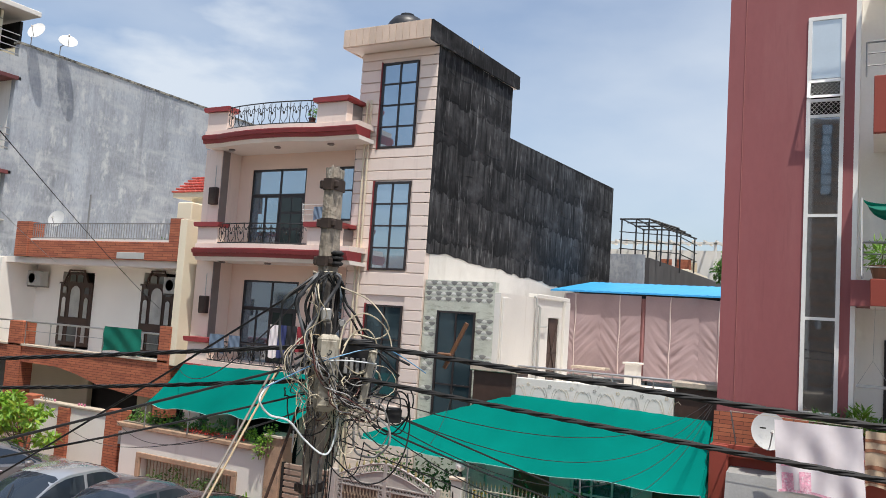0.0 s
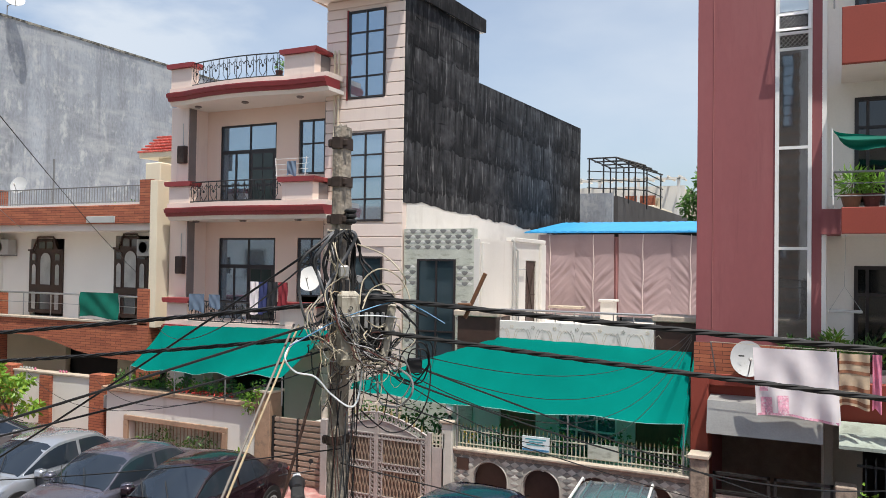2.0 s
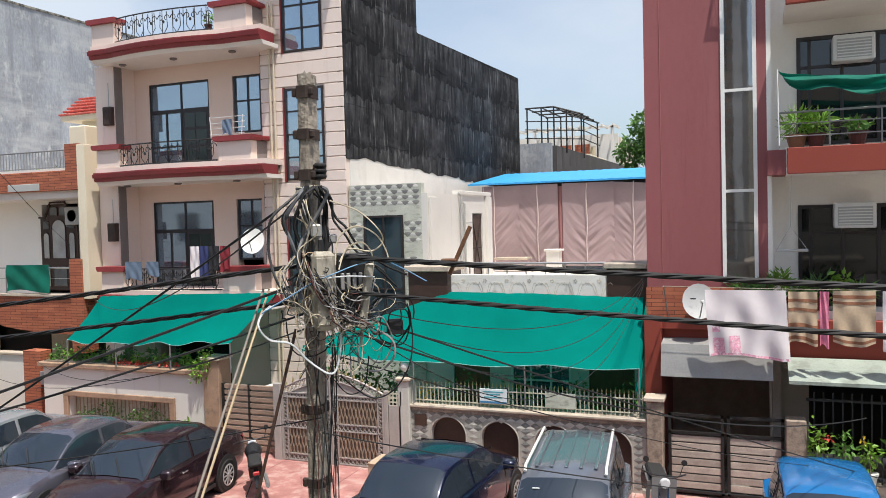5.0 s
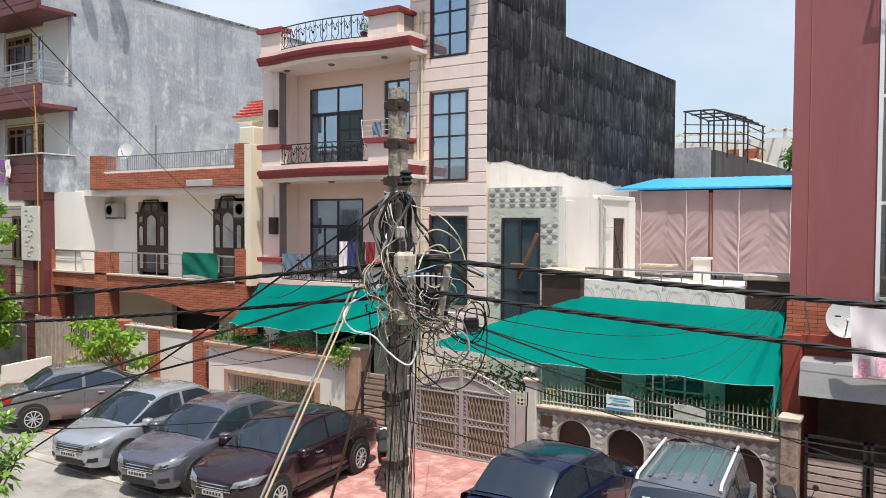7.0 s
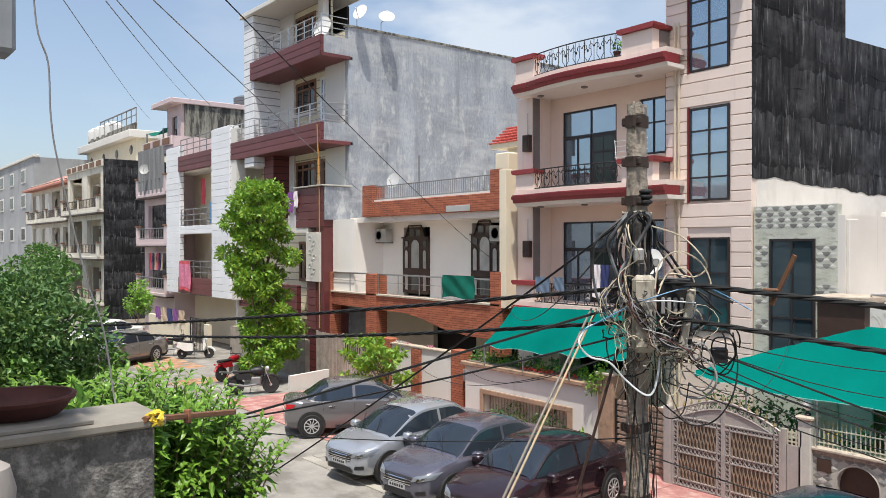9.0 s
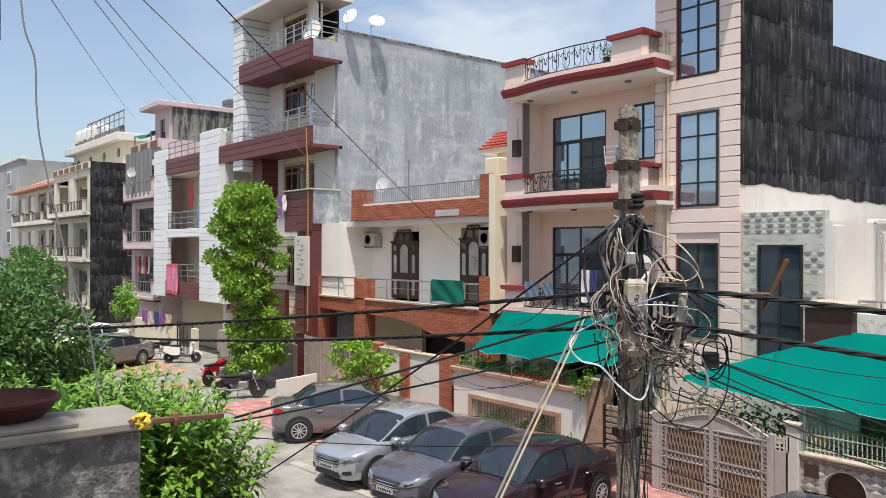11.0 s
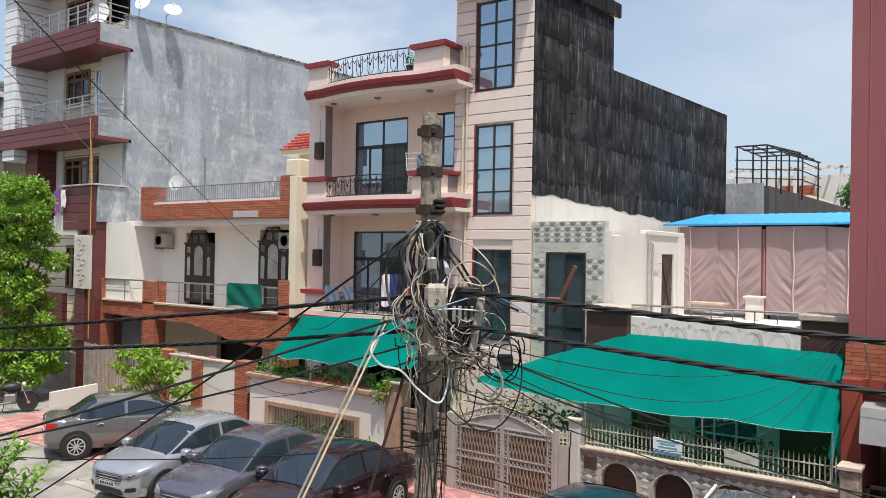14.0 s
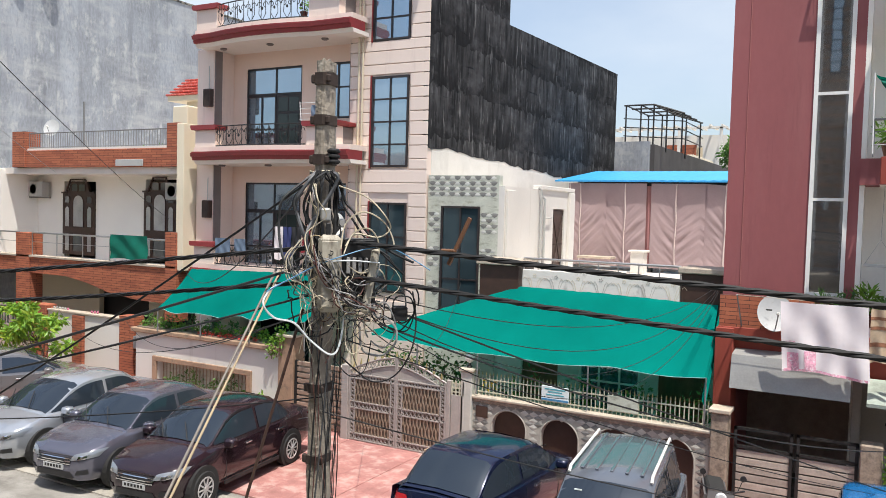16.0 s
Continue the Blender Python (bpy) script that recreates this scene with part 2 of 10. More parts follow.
def mesh_of(name, geo, material, off, smooth=False, weld=True):
    me = bpy.data.meshes.new(name)
    me.from_pydata([(x - off[0], y - off[1], z - off[2]) for x, y, z in geo.v], [], geo.f)
    bm = bmesh.new()
    bm.from_mesh(me)
    if weld:
        bmesh.ops.remove_doubles(bm, verts=bm.verts, dist=1e-4)
    bmesh.ops.recalc_face_normals(bm, faces=bm.faces)
    bm.to_mesh(me)
    bm.free()
    me.materials.append(material if not isinstance(material, str) else MATS[material])
    if smooth:
        me.polygons.foreach_set("use_smooth", [True] * len(me.polygons))
        me.set_sharp_from_angle(angle=radians(38))
    return me


def part(name, geo, material, parent, label="", smooth=False):
    off = OFF.get(parent.name, Vector())
    ob = new(name, mesh_of(name, geo, material, off, smooth))
    ob.parent = parent
    OFF[ob.name] = off
    if label:
        tagged(ob, label)
    return ob


def solo(name, geo, material, label, category, group="", kind="", smooth=False, loc=None):
    """A thing that is one mesh."""
    if loc is None:
        xs = np.array(geo.v)
        loc = (float(xs[:, 0].mean()), float(xs[:, 1].mean()), float(xs[:, 2].min()))
    ob = new(name, mesh_of(name, geo, material, loc, smooth))
    ob.location = loc
    OFF[ob.name] = Vector(loc)
    return tagged(ob, label, category, group, kind)


def share(name, me, parent, loc, rot=(0, 0, 0), scale=(1, 1, 1)):
    """One more object on a mesh that alike pieces share, at a place in world metres."""
    ob = new(name, me)
    ob.parent = parent
    ob.location = Vector(loc) - OFF.get(parent.name, Vector())
    ob.rotation_euler, ob.scale = rot, scale
    OFF[ob.name] = OFF.get(parent.name, Vector())
    return ob


def sag(a, b, drop, n=16):
    a, b = Vector(a), Vector(b)
    return [a.lerp(b, i / n) - Vector((0, 0, drop * 4 * (i / n) * (1 - i / n))) for i in range(n + 1)]

# ---- the place's materials ----
mat("asphalt", (0.275, 0.26, 0.235), 0.9, var=0.35, scale=1.2, bump=0.5, bscale=60, stain=((0.145, 0.133, 0.115), 0.53, 0.8))
mat("soil", (0.20, 0.17, 0.13), 0.95, var=0.3, scale=0.3, bscale=10)
mat("red_paver", (0.40, 0.185, 0.165), 0.85, var=0.3, scale=2.6, bump=0.4, bscale=45, stain=((0.47, 0.33, 0.29), 0.50, 2.6), rnd=0.08)
mat("pink_paint", (0.79, 0.655, 0.575), 0.7, var=0.06, scale=0.7, bump=0.05, stain=((0.60, 0.46, 0.40), 0.70, 0.6))
mat("pink_board", (0.79, 0.665, 0.59), 0.6, var=0.05, scale=0.6, bump=0.04, rnd=0.04)
mat("pink_shade", (0.77, 0.60, 0.50), 0.75, var=0.05, scale=0.8, bump=0.05)
mat("soffit_white", (0.78, 0.72, 0.66), 0.8, var=0.05, bump=0.03)
mat("crimson_trim", (0.25, 0.035, 0.036), 0.5, var=0.12, scale=3, bump=0.05)
mat("grey_plaster", (0.22, 0.19, 0.18), 0.85, var=0.15)
mat("cap_tile", (0.62, 0.48, 0.38), 0.6, var=0.1, rnd=0.08)
mat("black_coat", (0.012, 0.012, 0.013), 0.9, var=0.5, scale=1.0, bump=0.7, bscale=12, stretch=(1, 2.0, 0.6), spec=0.15)
mat("raw_white", (0.70, 0.675, 0.625), 0.85, var=0.08, scale=1.0, stain=((0.52, 0.49, 0.45), 0.68, 0.9))
mat("white_wall", (0.69, 0.665, 0.615), 0.8, var=0.06, scale=0.7, bump=0.06, stain=((0.60, 0.57, 0.51), 0.70, 0.8))
mat("far_cream", (0.66, 0.62, 0.53), 0.85, var=0.12, scale=0.6, bump=0.05, stain=((0.42, 0.39, 0.34), 0.55, 1.2, (1.5, 1.5, 0.4)))
mat("canopy_green", (0.33, 0.38, 0.33), 0.7, var=0.2, scale=2.0, stain=((0.24, 0.27, 0.23), 0.5, 3.0))
mat("house_white", (0.86, 0.83, 0.77), 0.75, var=0.05, scale=0.7, bump=0.05)
mat("cream_wall", (0.74, 0.66, 0.50), 0.8, var=0.07, scale=0.7, bump=0.06)
mat("cement", (0.29, 0.315, 0.345), 0.9, var=0.38, scale=0.55, bump=0.3, bscale=9, stretch=(1, 1.4, 0.6), stain=((0.45, 0.465, 0.465), 0.53, 2.0, (1.2, 1.2, 0.7)))
mat("maroon_paint", (0.275, 0.085, 0.088), 0.75, var=0.10, scale=0.5, bump=0.06, bscale=12, stretch=(1, 1, 0.5))
mat("orange_red_paint", (0.260, 0.046, 0.028), 0.7, var=0.10, scale=0.8, bump=0.05)
brick_mat("brick_clad", (0.42, 0.135, 0.066), (0.30, 0.088, 0.047), (0.09, 0.032, 0.022), 0.42, 0.075)
brick_mat("brown_board", (0.15, 0.039, 0.037), (0.12, 0.031, 0.030), (0.04, 0.012, 0.012), 40, 0.32, rough=0.5)
brick_mat("white_board", (0.80, 0.80, 0.80), (0.76, 0.77, 0.78), (0.28, 0.28, 0.29), 40, 0.34, rough=0.55)
brick_mat("cream_board", (0.74, 0.68, 0.50), (0.70, 0.64, 0.47), (0.30, 0.26, 0.18), 40, 0.34, rough=0.55)
mat("window_frame", (0.028, 0.022, 0.022), 0.4, bump=0)
mat("wood_frame", (0.055, 0.03, 0.022), 0.45, var=0.2, scale=6)
mat("wood_brown", (0.19, 0.09, 0.045), 0.55, var=0.25, scale=8, stretch=(1, 1, 0.3))
mat("white_frame", (0.80, 0.79, 0.76), 0.45, var=0.04, bump=0)
mat("tint_glass", (0.40, 0.50, 0.58), 0.05, metal=0.75, var=0.06, bump=0)
mat("dark_glass", (0.012, 0.013, 0.014), 0.05, var=0.1, bump=0, spec=0.8)
# near-black colour for sheets that stand for the shade inside rooms
mat("room_shade", (0.03, 0.028, 0.027), 0.9, bump=0)
mat("net_green", (0.0, 0.27, 0.225), 0.9, spec=0.08, var=0.16, scale=0.9, bump=0.15, bscale=60, trans=0.45)
mat("hem_pale", (0.30, 0.62, 0.55), 0.8, bump=0)
mat("net_dark", (0.0, 0.16, 0.11), 0.8, var=0.2, scale=3, trans=0.3)
mat("blue_sheet", (0.05, 0.36, 0.72), 0.45, var=0.12, scale=1.2, bump=0.05)
mat("curtain", (0.43, 0.32, 0.325), 0.85, var=0.12, scale=1.3, bump=0.1, trans=0.15)
mat("curtain_dark", (0.33, 0.15, 0.145), 0.85, var=0.15, scale=1.3)
mat("curtain_piping", (0.66, 0.56, 0.53), 0.8, bump=0)
mat("tile_light", (0.50, 0.49, 0.44), 0.5, var=0.1, scale=4, rnd=0.12)
mat("tile_dark", (0.25, 0.25, 0.235), 0.5, var=0.15, scale=4, rnd=0.15)
mat("tile_green", (0.54, 0.56, 0.48), 0.35, var=0.22, scale=2.2, stain=((0.33, 0.34, 0.27), 0.52, 2.5, (1.5, 1.5, 4.0)))
mat("tile_shell", (0.22, 0.22, 0.205), 0.45, var=0.2, scale=4, bump=0, rnd=0.2)
mat("tile_white", (0.62, 0.62, 0.57), 0.4, var=0.08, scale=4, bump=0, rnd=0.12)
mat("stone_cream", (0.47, 0.40, 0.32), 0.75, var=0.25, scale=2, stain=((0.24, 0.21, 0.18), 0.55, 3.0))
mat("granite", (0.28, 0.22, 0.17), 0.7, var=0.5, scale=10)
mat("iron", (0.03, 0.03, 0.03), 0.5, metal=0.4, bump=0)
mat("steel_rail", (0.50, 0.50, 0.49), 0.3, metal=0.9, bump=0)
mat("grey_rail", (0.22, 0.22, 0.22), 0.5, metal=0.3, bump=0)
mat("gate_paint", (0.40, 0.365, 0.34), 0.5, metal=0.1, var=0.15, scale=3, bump=0.05, stain=((0.36, 0.27, 0.20), 0.62, 3))
mat("gate_bronze", (0.34, 0.27, 0.20), 0.45, metal=0.3, var=0.2, scale=3)
mat("gold_paint", (0.44, 0.36, 0.17), 0.35, metal=0.5, bump=0)
mat("ivory_metal", (0.52, 0.49, 0.38), 0.5, bump=0.02, var=0.15, scale=4)
mat("roof_red", (0.52, 0.10, 0.075), 0.6, var=0.15, rnd=0.1)
mat("roof_faded", (0.46, 0.20, 0.15), 0.75, var=0.25, scale=0.8)
mat("pvc_grey", (0.42, 0.42, 0.40), 0.5, var=0.1, bump=0)
mat("pipe_cream", (0.62, 0.54, 0.40), 0.5, bump=0)
mat("plastic_white", (0.74, 0.73, 0.69), 0.4, var=0.08, bump=0)
mat("black_plastic", (0.018, 0.018, 0.02), 0.5, bump=0.05)
mat("concrete", (0.31, 0.27, 0.22), 0.95, var=0.45, scale=5, bump=1.0, bscale=38, stain=((0.15, 0.13, 0.11), 0.57, 4.0, (1, 1, 0.5)))
mat("parapet_plaster", (0.14, 0.135, 0.125), 0.95, var=0.45, scale=9, bump=0.8, bscale=60, stain=((0.36, 0.345, 0.32), 0.505, 11.0))
mat("stone_slab", (0.27, 0.25, 0.21), 0.75, var=0.15, scale=5, bump=0.1)
mat("wire_black", (0.011, 0.011, 0.012), 0.7, var=0.2, bump=0)
mat("wire_grey", (0.28, 0.28, 0.28), 0.6, bump=0)
mat("wire_slate", (0.105, 0.11, 0.12), 0.6, var=0.15, bump=0)
mat("wire_white", (0.62, 0.66, 0.68), 0.5, bump=0)
mat("wire_cream", (0.52, 0.46, 0.34), 0.6, var=0.15, bump=0)
mat("wire_blue", (0.07, 0.23, 0.42), 0.5, bump=0)
mat("bamboo", (0.40, 0.31, 0.19), 0.65, var=0.25, scale=6, stretch=(1, 1, 0.5))
mat("terracotta", (0.085, 0.026, 0.02), 0.8, var=0.25, scale=8)
mat("leaf_bright", (0.17, 0.33, 0.035), 0.45, var=0.4, scale=3.0, bump=0, trans=0.22, rnd=0.15)
mat("leaf_mid", (0.105, 0.235, 0.04), 0.42, var=0.45, scale=3.0, bump=0, trans=0.25)
mat("leaf_dark", (0.075, 0.165, 0.045), 0.6, var=0.35, scale=2.0, bump=0, trans=0.25)
mat("bark", (0.16, 0.12, 0.085), 0.9, var=0.3, scale=6, bump=0.5)
mat("flower_red", (0.55, 0.05, 0.035), 0.6, bump=0)
mat("flower_yellow", (0.75, 0.55, 0.05), 0.6, bump=0)
mat("tank_grey", (0.11, 0.12, 0.135), 0.5, bump=0)
mat("black_tank", (0.02, 0.021, 0.024), 0.45, bump=0)
mat("sign_white", (0.75, 0.80, 0.80), 0.4, bump=0)
mat("sign_teal", (0.10, 0.36, 0.42), 0.4, bump=0)
mat("cloth_white", (0.86, 0.80, 0.81), 0.9, var=0.06, scale=2, bump=0.15, bscale=8, trans=0.2)
mat("cloth_pink", (0.72, 0.24, 0.36), 0.9, var=0.25, scale=8, trans=0.2)
mat("cloth_tan", (0.55, 0.42, 0.29), 0.9, var=0.15, scale=5, trans=0.15)
mat("cloth_brown", (0.25, 0.11, 0.06), 0.9, var=0.3, scale=12)
mat("cloth_navy", (0.03, 0.04, 0.13), 0.9)
mat("cloth_blue", (0.13, 0.18, 0.25), 0.9)
mat("cloth_red", (0.60, 0.08, 0.10), 0.9)
mat("cloth_purple", (0.20, 0.07, 0.24), 0.9)
mat("tin_grey", (0.34, 0.34, 0.33), 0.55, metal=0.3, var=0.15)
mat("plaster_pinkgrey", (0.60, 0.48, 0.48), 0.8, var=0.08, scale=0.7)
mat("old_concrete", (0.27, 0.26, 0.22), 0.9, var=0.3, scale=0.9, stain=((0.05, 0.05, 0.045), 0.47, 2.0, (1.8, 1.8, 0.35)))
mat("rubber", (0.02, 0.02, 0.02), 0.8, bump=0)
mat("alloy", (0.55, 0.55, 0.55), 0.45, metal=0.45, bump=0)
mat("chrome", (0.75, 0.75, 0.75), 0.12, metal=1.0, bump=0)
mat("car_glass", (0.045, 0.06, 0.08), 0.03, metal=0.5, bump=0, var=0.05)
mat("lamp_glass", (0.62, 0.64, 0.66), 0.1, bump=0, coat=0.6)
mat("tail_red", (0.45, 0.015, 0.02), 0.2, bump=0, coat=0.5)
for nm, c, me_ in (("car_grey", (0.20, 0.195, 0.20), 0.4), ("car_silver", (0.44, 0.47, 0.51), 0.55), ("car_slate", (0.15, 0.15, 0.19), 0.55), ("car_maroon", (0.030, 0.016, 0.022), 0.3),
                   ("car_navy", (0.012, 0.018, 0.05), 0.3), ("car_steel", (0.13, 0.145, 0.175), 0.2), ("car_champagne", (0.26, 0.25, 0.24), 0.4), ("car_blue", (0.02, 0.20, 0.52), 0.3), ("car_white", (0.72, 0.72, 0.71), 0.0), ("bike_red", (0.42, 0.02, 0.03), 0.2)):
    mat(nm, c, 0.19, metal=me_, var=0.05, bump=0, coat=0.6)
mat("stone_grey", (0.42, 0.40, 0.35), 0.75, var=0.25, scale=3)
mat("weathered_slat", (0.36, 0.31, 0.265), 0.8, var=0.25, scale=5, rnd=0.15)
mat("orange_paver", (0.40, 0.215, 0.115), 0.85, var=0.3, scale=3, bump=0.3, rnd=0.2, stain=((0.40, 0.33, 0.26), 0.5, 1.6))
mat("pale_paver", (0.34, 0.32, 0.28), 0.9, var=0.2, scale=3, rnd=0.15, stain=((0.30, 0.27, 0.22), 0.55, 1.5))
mat("headlamp", (0.26, 0.28, 0.30), 0.08, metal=0.4, bump=0, coat=1.0)
mat("leaf_fresh", (0.175, 0.33, 0.04), 0.36, var=0.35, scale=5.0, bump=0, trans=0.25)
mat("leaf_olive", (0.15, 0.25, 0.06), 0.5, var=0.4, scale=2.5, bump=0, trans=0.3)
mat("leaf_yellow", (0.30, 0.42, 0.04), 0.55, var=0.3, scale=2.0, bump=0, trans=0.35)
mat("rust_dark", (0.045, 0.03, 0.024), 0.85, var=0.35, scale=8, bump=0.3, bscale=30)
mat("box_cream", (0.42, 0.39, 0.32), 0.7, var=0.2, scale=4, bump=0.05, stain=((0.16, 0.13, 0.10), 0.52, 9.0, (1, 1, 0.3)))
mat("wire_brown", (0.10, 0.035, 0.028), 0.6, bump=0)
mat("pipe_dull", (0.20, 0.175, 0.15), 0.6, var=0.2, scale=6, bump=0)
mat("dish_grey", (0.46, 0.47, 0.47), 0.5, var=0.1, scale=3, bump=0, stain=((0.32, 0.31, 0.29), 0.6, 4.0))
# brown made dark enough to carry the awning's shade
mat("yard_floor", (0.17, 0.12, 0.09), 0.7, var=0.3, scale=1.5)
mat("slat_tan", (0.30, 0.215, 0.16), 0.75, var=0.25, scale=5, rnd=0.15, stretch=(0.3, 1, 1))
mat("gate_back", (0.21, 0.165, 0.13), 0.7, var=0.2, scale=2)
mat("door_dark", (0.016, 0.028, 0.024), 0.15, var=0.2, bump=0, spec=0.6)
mat("strip_glass", (0.36, 0.36, 0.36), 0.03, metal=0.9, var=0.15, scale=1.5, bump=0.035, bscale=1.6)
mat("maroon_line", (0.36, 0.13, 0.12), 0.75, bump=0)
mat("milk_glass", (0.62, 0.68, 0.70), 0.12, metal=0.35, var=0.05, bump=0)
mat("pipe_orange", (0.62, 0.30, 0.05), 0.5, bump=0)
mat("soot_plaster", (0.075, 0.07, 0.07), 0.9, var=0.3, scale=0.8)
mat("dull_plaster", (0.34, 0.31, 0.28), 0.85, var=0.15, scale=1.0)
mat("terrace_plaster", (0.74, 0.72, 0.67), 0.85, var=0.1, scale=1.5, stain=((0.42, 0.40, 0.36), 0.55, 2.2, (1.5, 1.5, 0.6)))
mat("pane_grey", (0.20, 0.21, 0.21), 0.06, metal=0.4, var=0.3, scale=2, bump=0)
mat("pane_pale", (0.50, 0.50, 0.48), 0.1, metal=0.2, var=0.3, scale=2, bump=0)
mat("net_grey", (0.30, 0.31, 0.31), 0.8, var=0.3, scale=2, stretch=(3, 3, 0.2), trans=0.4)
mat("far_concrete", (0.34, 0.345, 0.35), 0.9, var=0.3, scale=0.25, stain=((0.22, 0.22, 0.22), 0.55, 0.35, (1, 1, 0.4)))
mat("slat_grey", (0.33, 0.29, 0.245), 0.8, var=0.25, scale=4, rnd=0.15)
mat("cloth_maroon", (0.22, 0.02, 0.03), 0.9)
mat("teal_glass", (0.09, 0.15, 0.18), 0.05, metal=0.7, var=0.06, bump=0)
mat("wire_dark", (0.06, 0.062, 0.065), 0.6, var=0.2, bump=0)
mat("coping_brown", (0.34, 0.225, 0.15), 0.8, var=0.25, scale=3, stain=((0.20, 0.15, 0.11), 0.55, 4.0))
mat("cloth_print", (0.74, 0.36, 0.46), 0.9, var=0.35, scale=18, bump=0, stain=((0.86, 0.74, 0.76), 0.50, 22.0))
mat("white_panel", (0.78, 0.79, 0.80), 0.5, var=0.06, scale=0.8, bump=0.03, rnd=0.05)
mat("brown_panel", (0.135, 0.037, 0.036), 0.45, var=0.2, scale=1.5, bump=0.03, rnd=0.12)



def layer(name, col, lo, hi, scale, stretch, strength=1.0, shift=0.0, band=0.0):
    """One more layer of stain on a material: noise stretched along the world's axes; band: spacing of the levels from which it runs down."""
    n, l = MATS[name].node_tree.nodes, MATS[name].node_tree.links
    sock = n["Principled BSDF"].inputs["Base Color"]
    old = sock.links[0].from_socket
    g, mp, t = n.new("ShaderNodeNewGeometry"), n.new("ShaderNodeMapping"), n.new("ShaderNodeTexNoise")
    mp.inputs["Scale"].default_value = stretch
    mp.inputs["Location"].default_value = (shift, shift * 0.7, shift * 1.3)
    t.inputs["Scale"].default_value, t.inputs["Detail"].default_value, t.inputs["Roughness"].default_value = scale, 7, 0.62
    l.new(g.outputs["Position"], mp.inputs[0])
    l.new(mp.outputs[0], t.inputs["Vector"])
    r = n.new("ShaderNodeMapRange")
    r.inputs["From Min"].default_value, r.inputs["From Max"].default_value, r.inputs["To Max"].default_value = lo, hi, strength
    l.new(t.outputs[0], r.inputs[0])
    fac = r.outputs[0]
    if band:
        wob, sep = n.new("ShaderNodeTexNoise"), n.new("ShaderNodeSeparateXYZ")
        wob.inputs["Scale"].default_value, wob.inputs["Detail"].default_value = 2.6, 9
        l.new(g.outputs["Position"], wob.inputs["Vector"])
        l.new(g.outputs["Position"], sep.inputs[0])
        ad, dv, fr, pw, mu = [n.new("ShaderNodeMath") for _ in range(5)]
        ad.operation, dv.operation, fr.operation, pw.operation, mu.operation = "MULTIPLY_ADD", "DIVIDE", "FRACT", "POWER", "MULTIPLY"
        ad.inputs[1].default_value, dv.inputs[1].default_value, pw.inputs[1].default_value = 0.55, band, 0.9
        l.new(wob.outputs[0], ad.inputs[0])
        l.new(sep.outputs[2], ad.inputs[2])
        l.new(ad.outputs[0], dv.inputs[0])
        l.new(dv.outputs[0], fr.inputs[0])
        l.new(fr.outputs[0], pw.inputs[0])
        l.new(pw.outputs[0], mu.inputs[0])
        l.new(fac, mu.inputs[1])
        fac = mu.outputs[0]
    mx = n.new("ShaderNodeMix")
    mx.data_type = "RGBA"
    l.new(fac, mx.inputs[0])
    l.new(old, mx.inputs[6])
    mx.inputs[7].default_value = (*col, 1)
    l.new(mx.outputs[2], sock)


layer("black_coat", (0.15, 0.15, 0.155), 0.38, 0.74, 1.0, (6.0, 6.0, 0.8), 0.75, 0.0, 1.25)
layer("black_coat", (0.09, 0.09, 0.095), 0.50, 0.70, 1.0, (0.5, 0.9, 1.4), 0.7, 21.0)
layer("black_coat", (0.22, 0.22, 0.22), 0.57, 0.70, 1.0, (8.0, 8.0, 1.3), 0.75, 5.0)
layer("black_coat", (0.012, 0.012, 0.013), 0.46, 0.64, 1.0, (0.7, 0.45, 0.8), 0.7, 12.0)
layer("cement", (0.17, 0.185, 0.205), 0.52, 0.72, 1.0, (2.4, 2.4, 0.16), 0.75)
layer("cement", (0.43, 0.445, 0.45), 0.50, 0.70, 1.0, (0.9, 0.35, 1.5), 0.75, 3.0)
layer("cement", (0.21, 0.225, 0.24), 0.56, 0.66, 1.0, (6.0, 6.0, 3.0), 0.5, 7.0)
layer("raw_white", (0.55, 0.52, 0.47), 0.54, 0.76, 1.0, (2.2, 2.2, 0.7), 0.6)
layer("raw_white", (0.80, 0.78, 0.73), 0.52, 0.70, 1.0, (1.1, 1.1, 1.6), 0.5, 4.0)
layer("white_wall", (0.55, 0.51, 0.44), 0.60, 0.76, 1.0, (4.0, 4.0, 0.35), 0.6)
layer("pink_paint", (0.52, 0.41, 0.37), 0.60, 0.78, 1.0, (5.0, 5.0, 0.4), 0.6)
layer("pink_board", (0.60, 0.48, 0.43), 0.58, 0.78, 1.0, (4.0, 4.0, 0.5), 0.5)
layer("maroon_paint", (0.33, 0.125, 0.125), 0.52, 0.75, 1.0, (1.5, 1.5, 0.3), 0.6)
layer("maroon_paint", (0.20, 0.06, 0.062), 0.60, 0.74, 1.0, (6.0, 6.0, 0.5), 0.5, 4.0)
layer("concrete", (0.10, 0.09, 0.075), 0.54, 0.64, 1.0, (12.0, 12.0, 4.0), 0.7, 2.0)
layer("concrete", (0.42, 0.39, 0.33), 0.56, 0.68, 1.0, (16.0, 16.0, 7.0), 0.7, 8.0)
layer("asphalt", (0.16, 0.148, 0.128), 0.52, 0.62, 1.0, (0.5, 0.8, 1.0), 0.7, 1.0)
layer("asphalt", (0.37, 0.355, 0.325), 0.55, 0.75, 1.0, (1.6, 1.6, 1.0), 0.6, 6.0)
layer("old_concrete", (0.04, 0.04, 0.04), 0.50, 0.60, 1.0, (3.0, 3.0, 0.5), 0.8, 2.0)

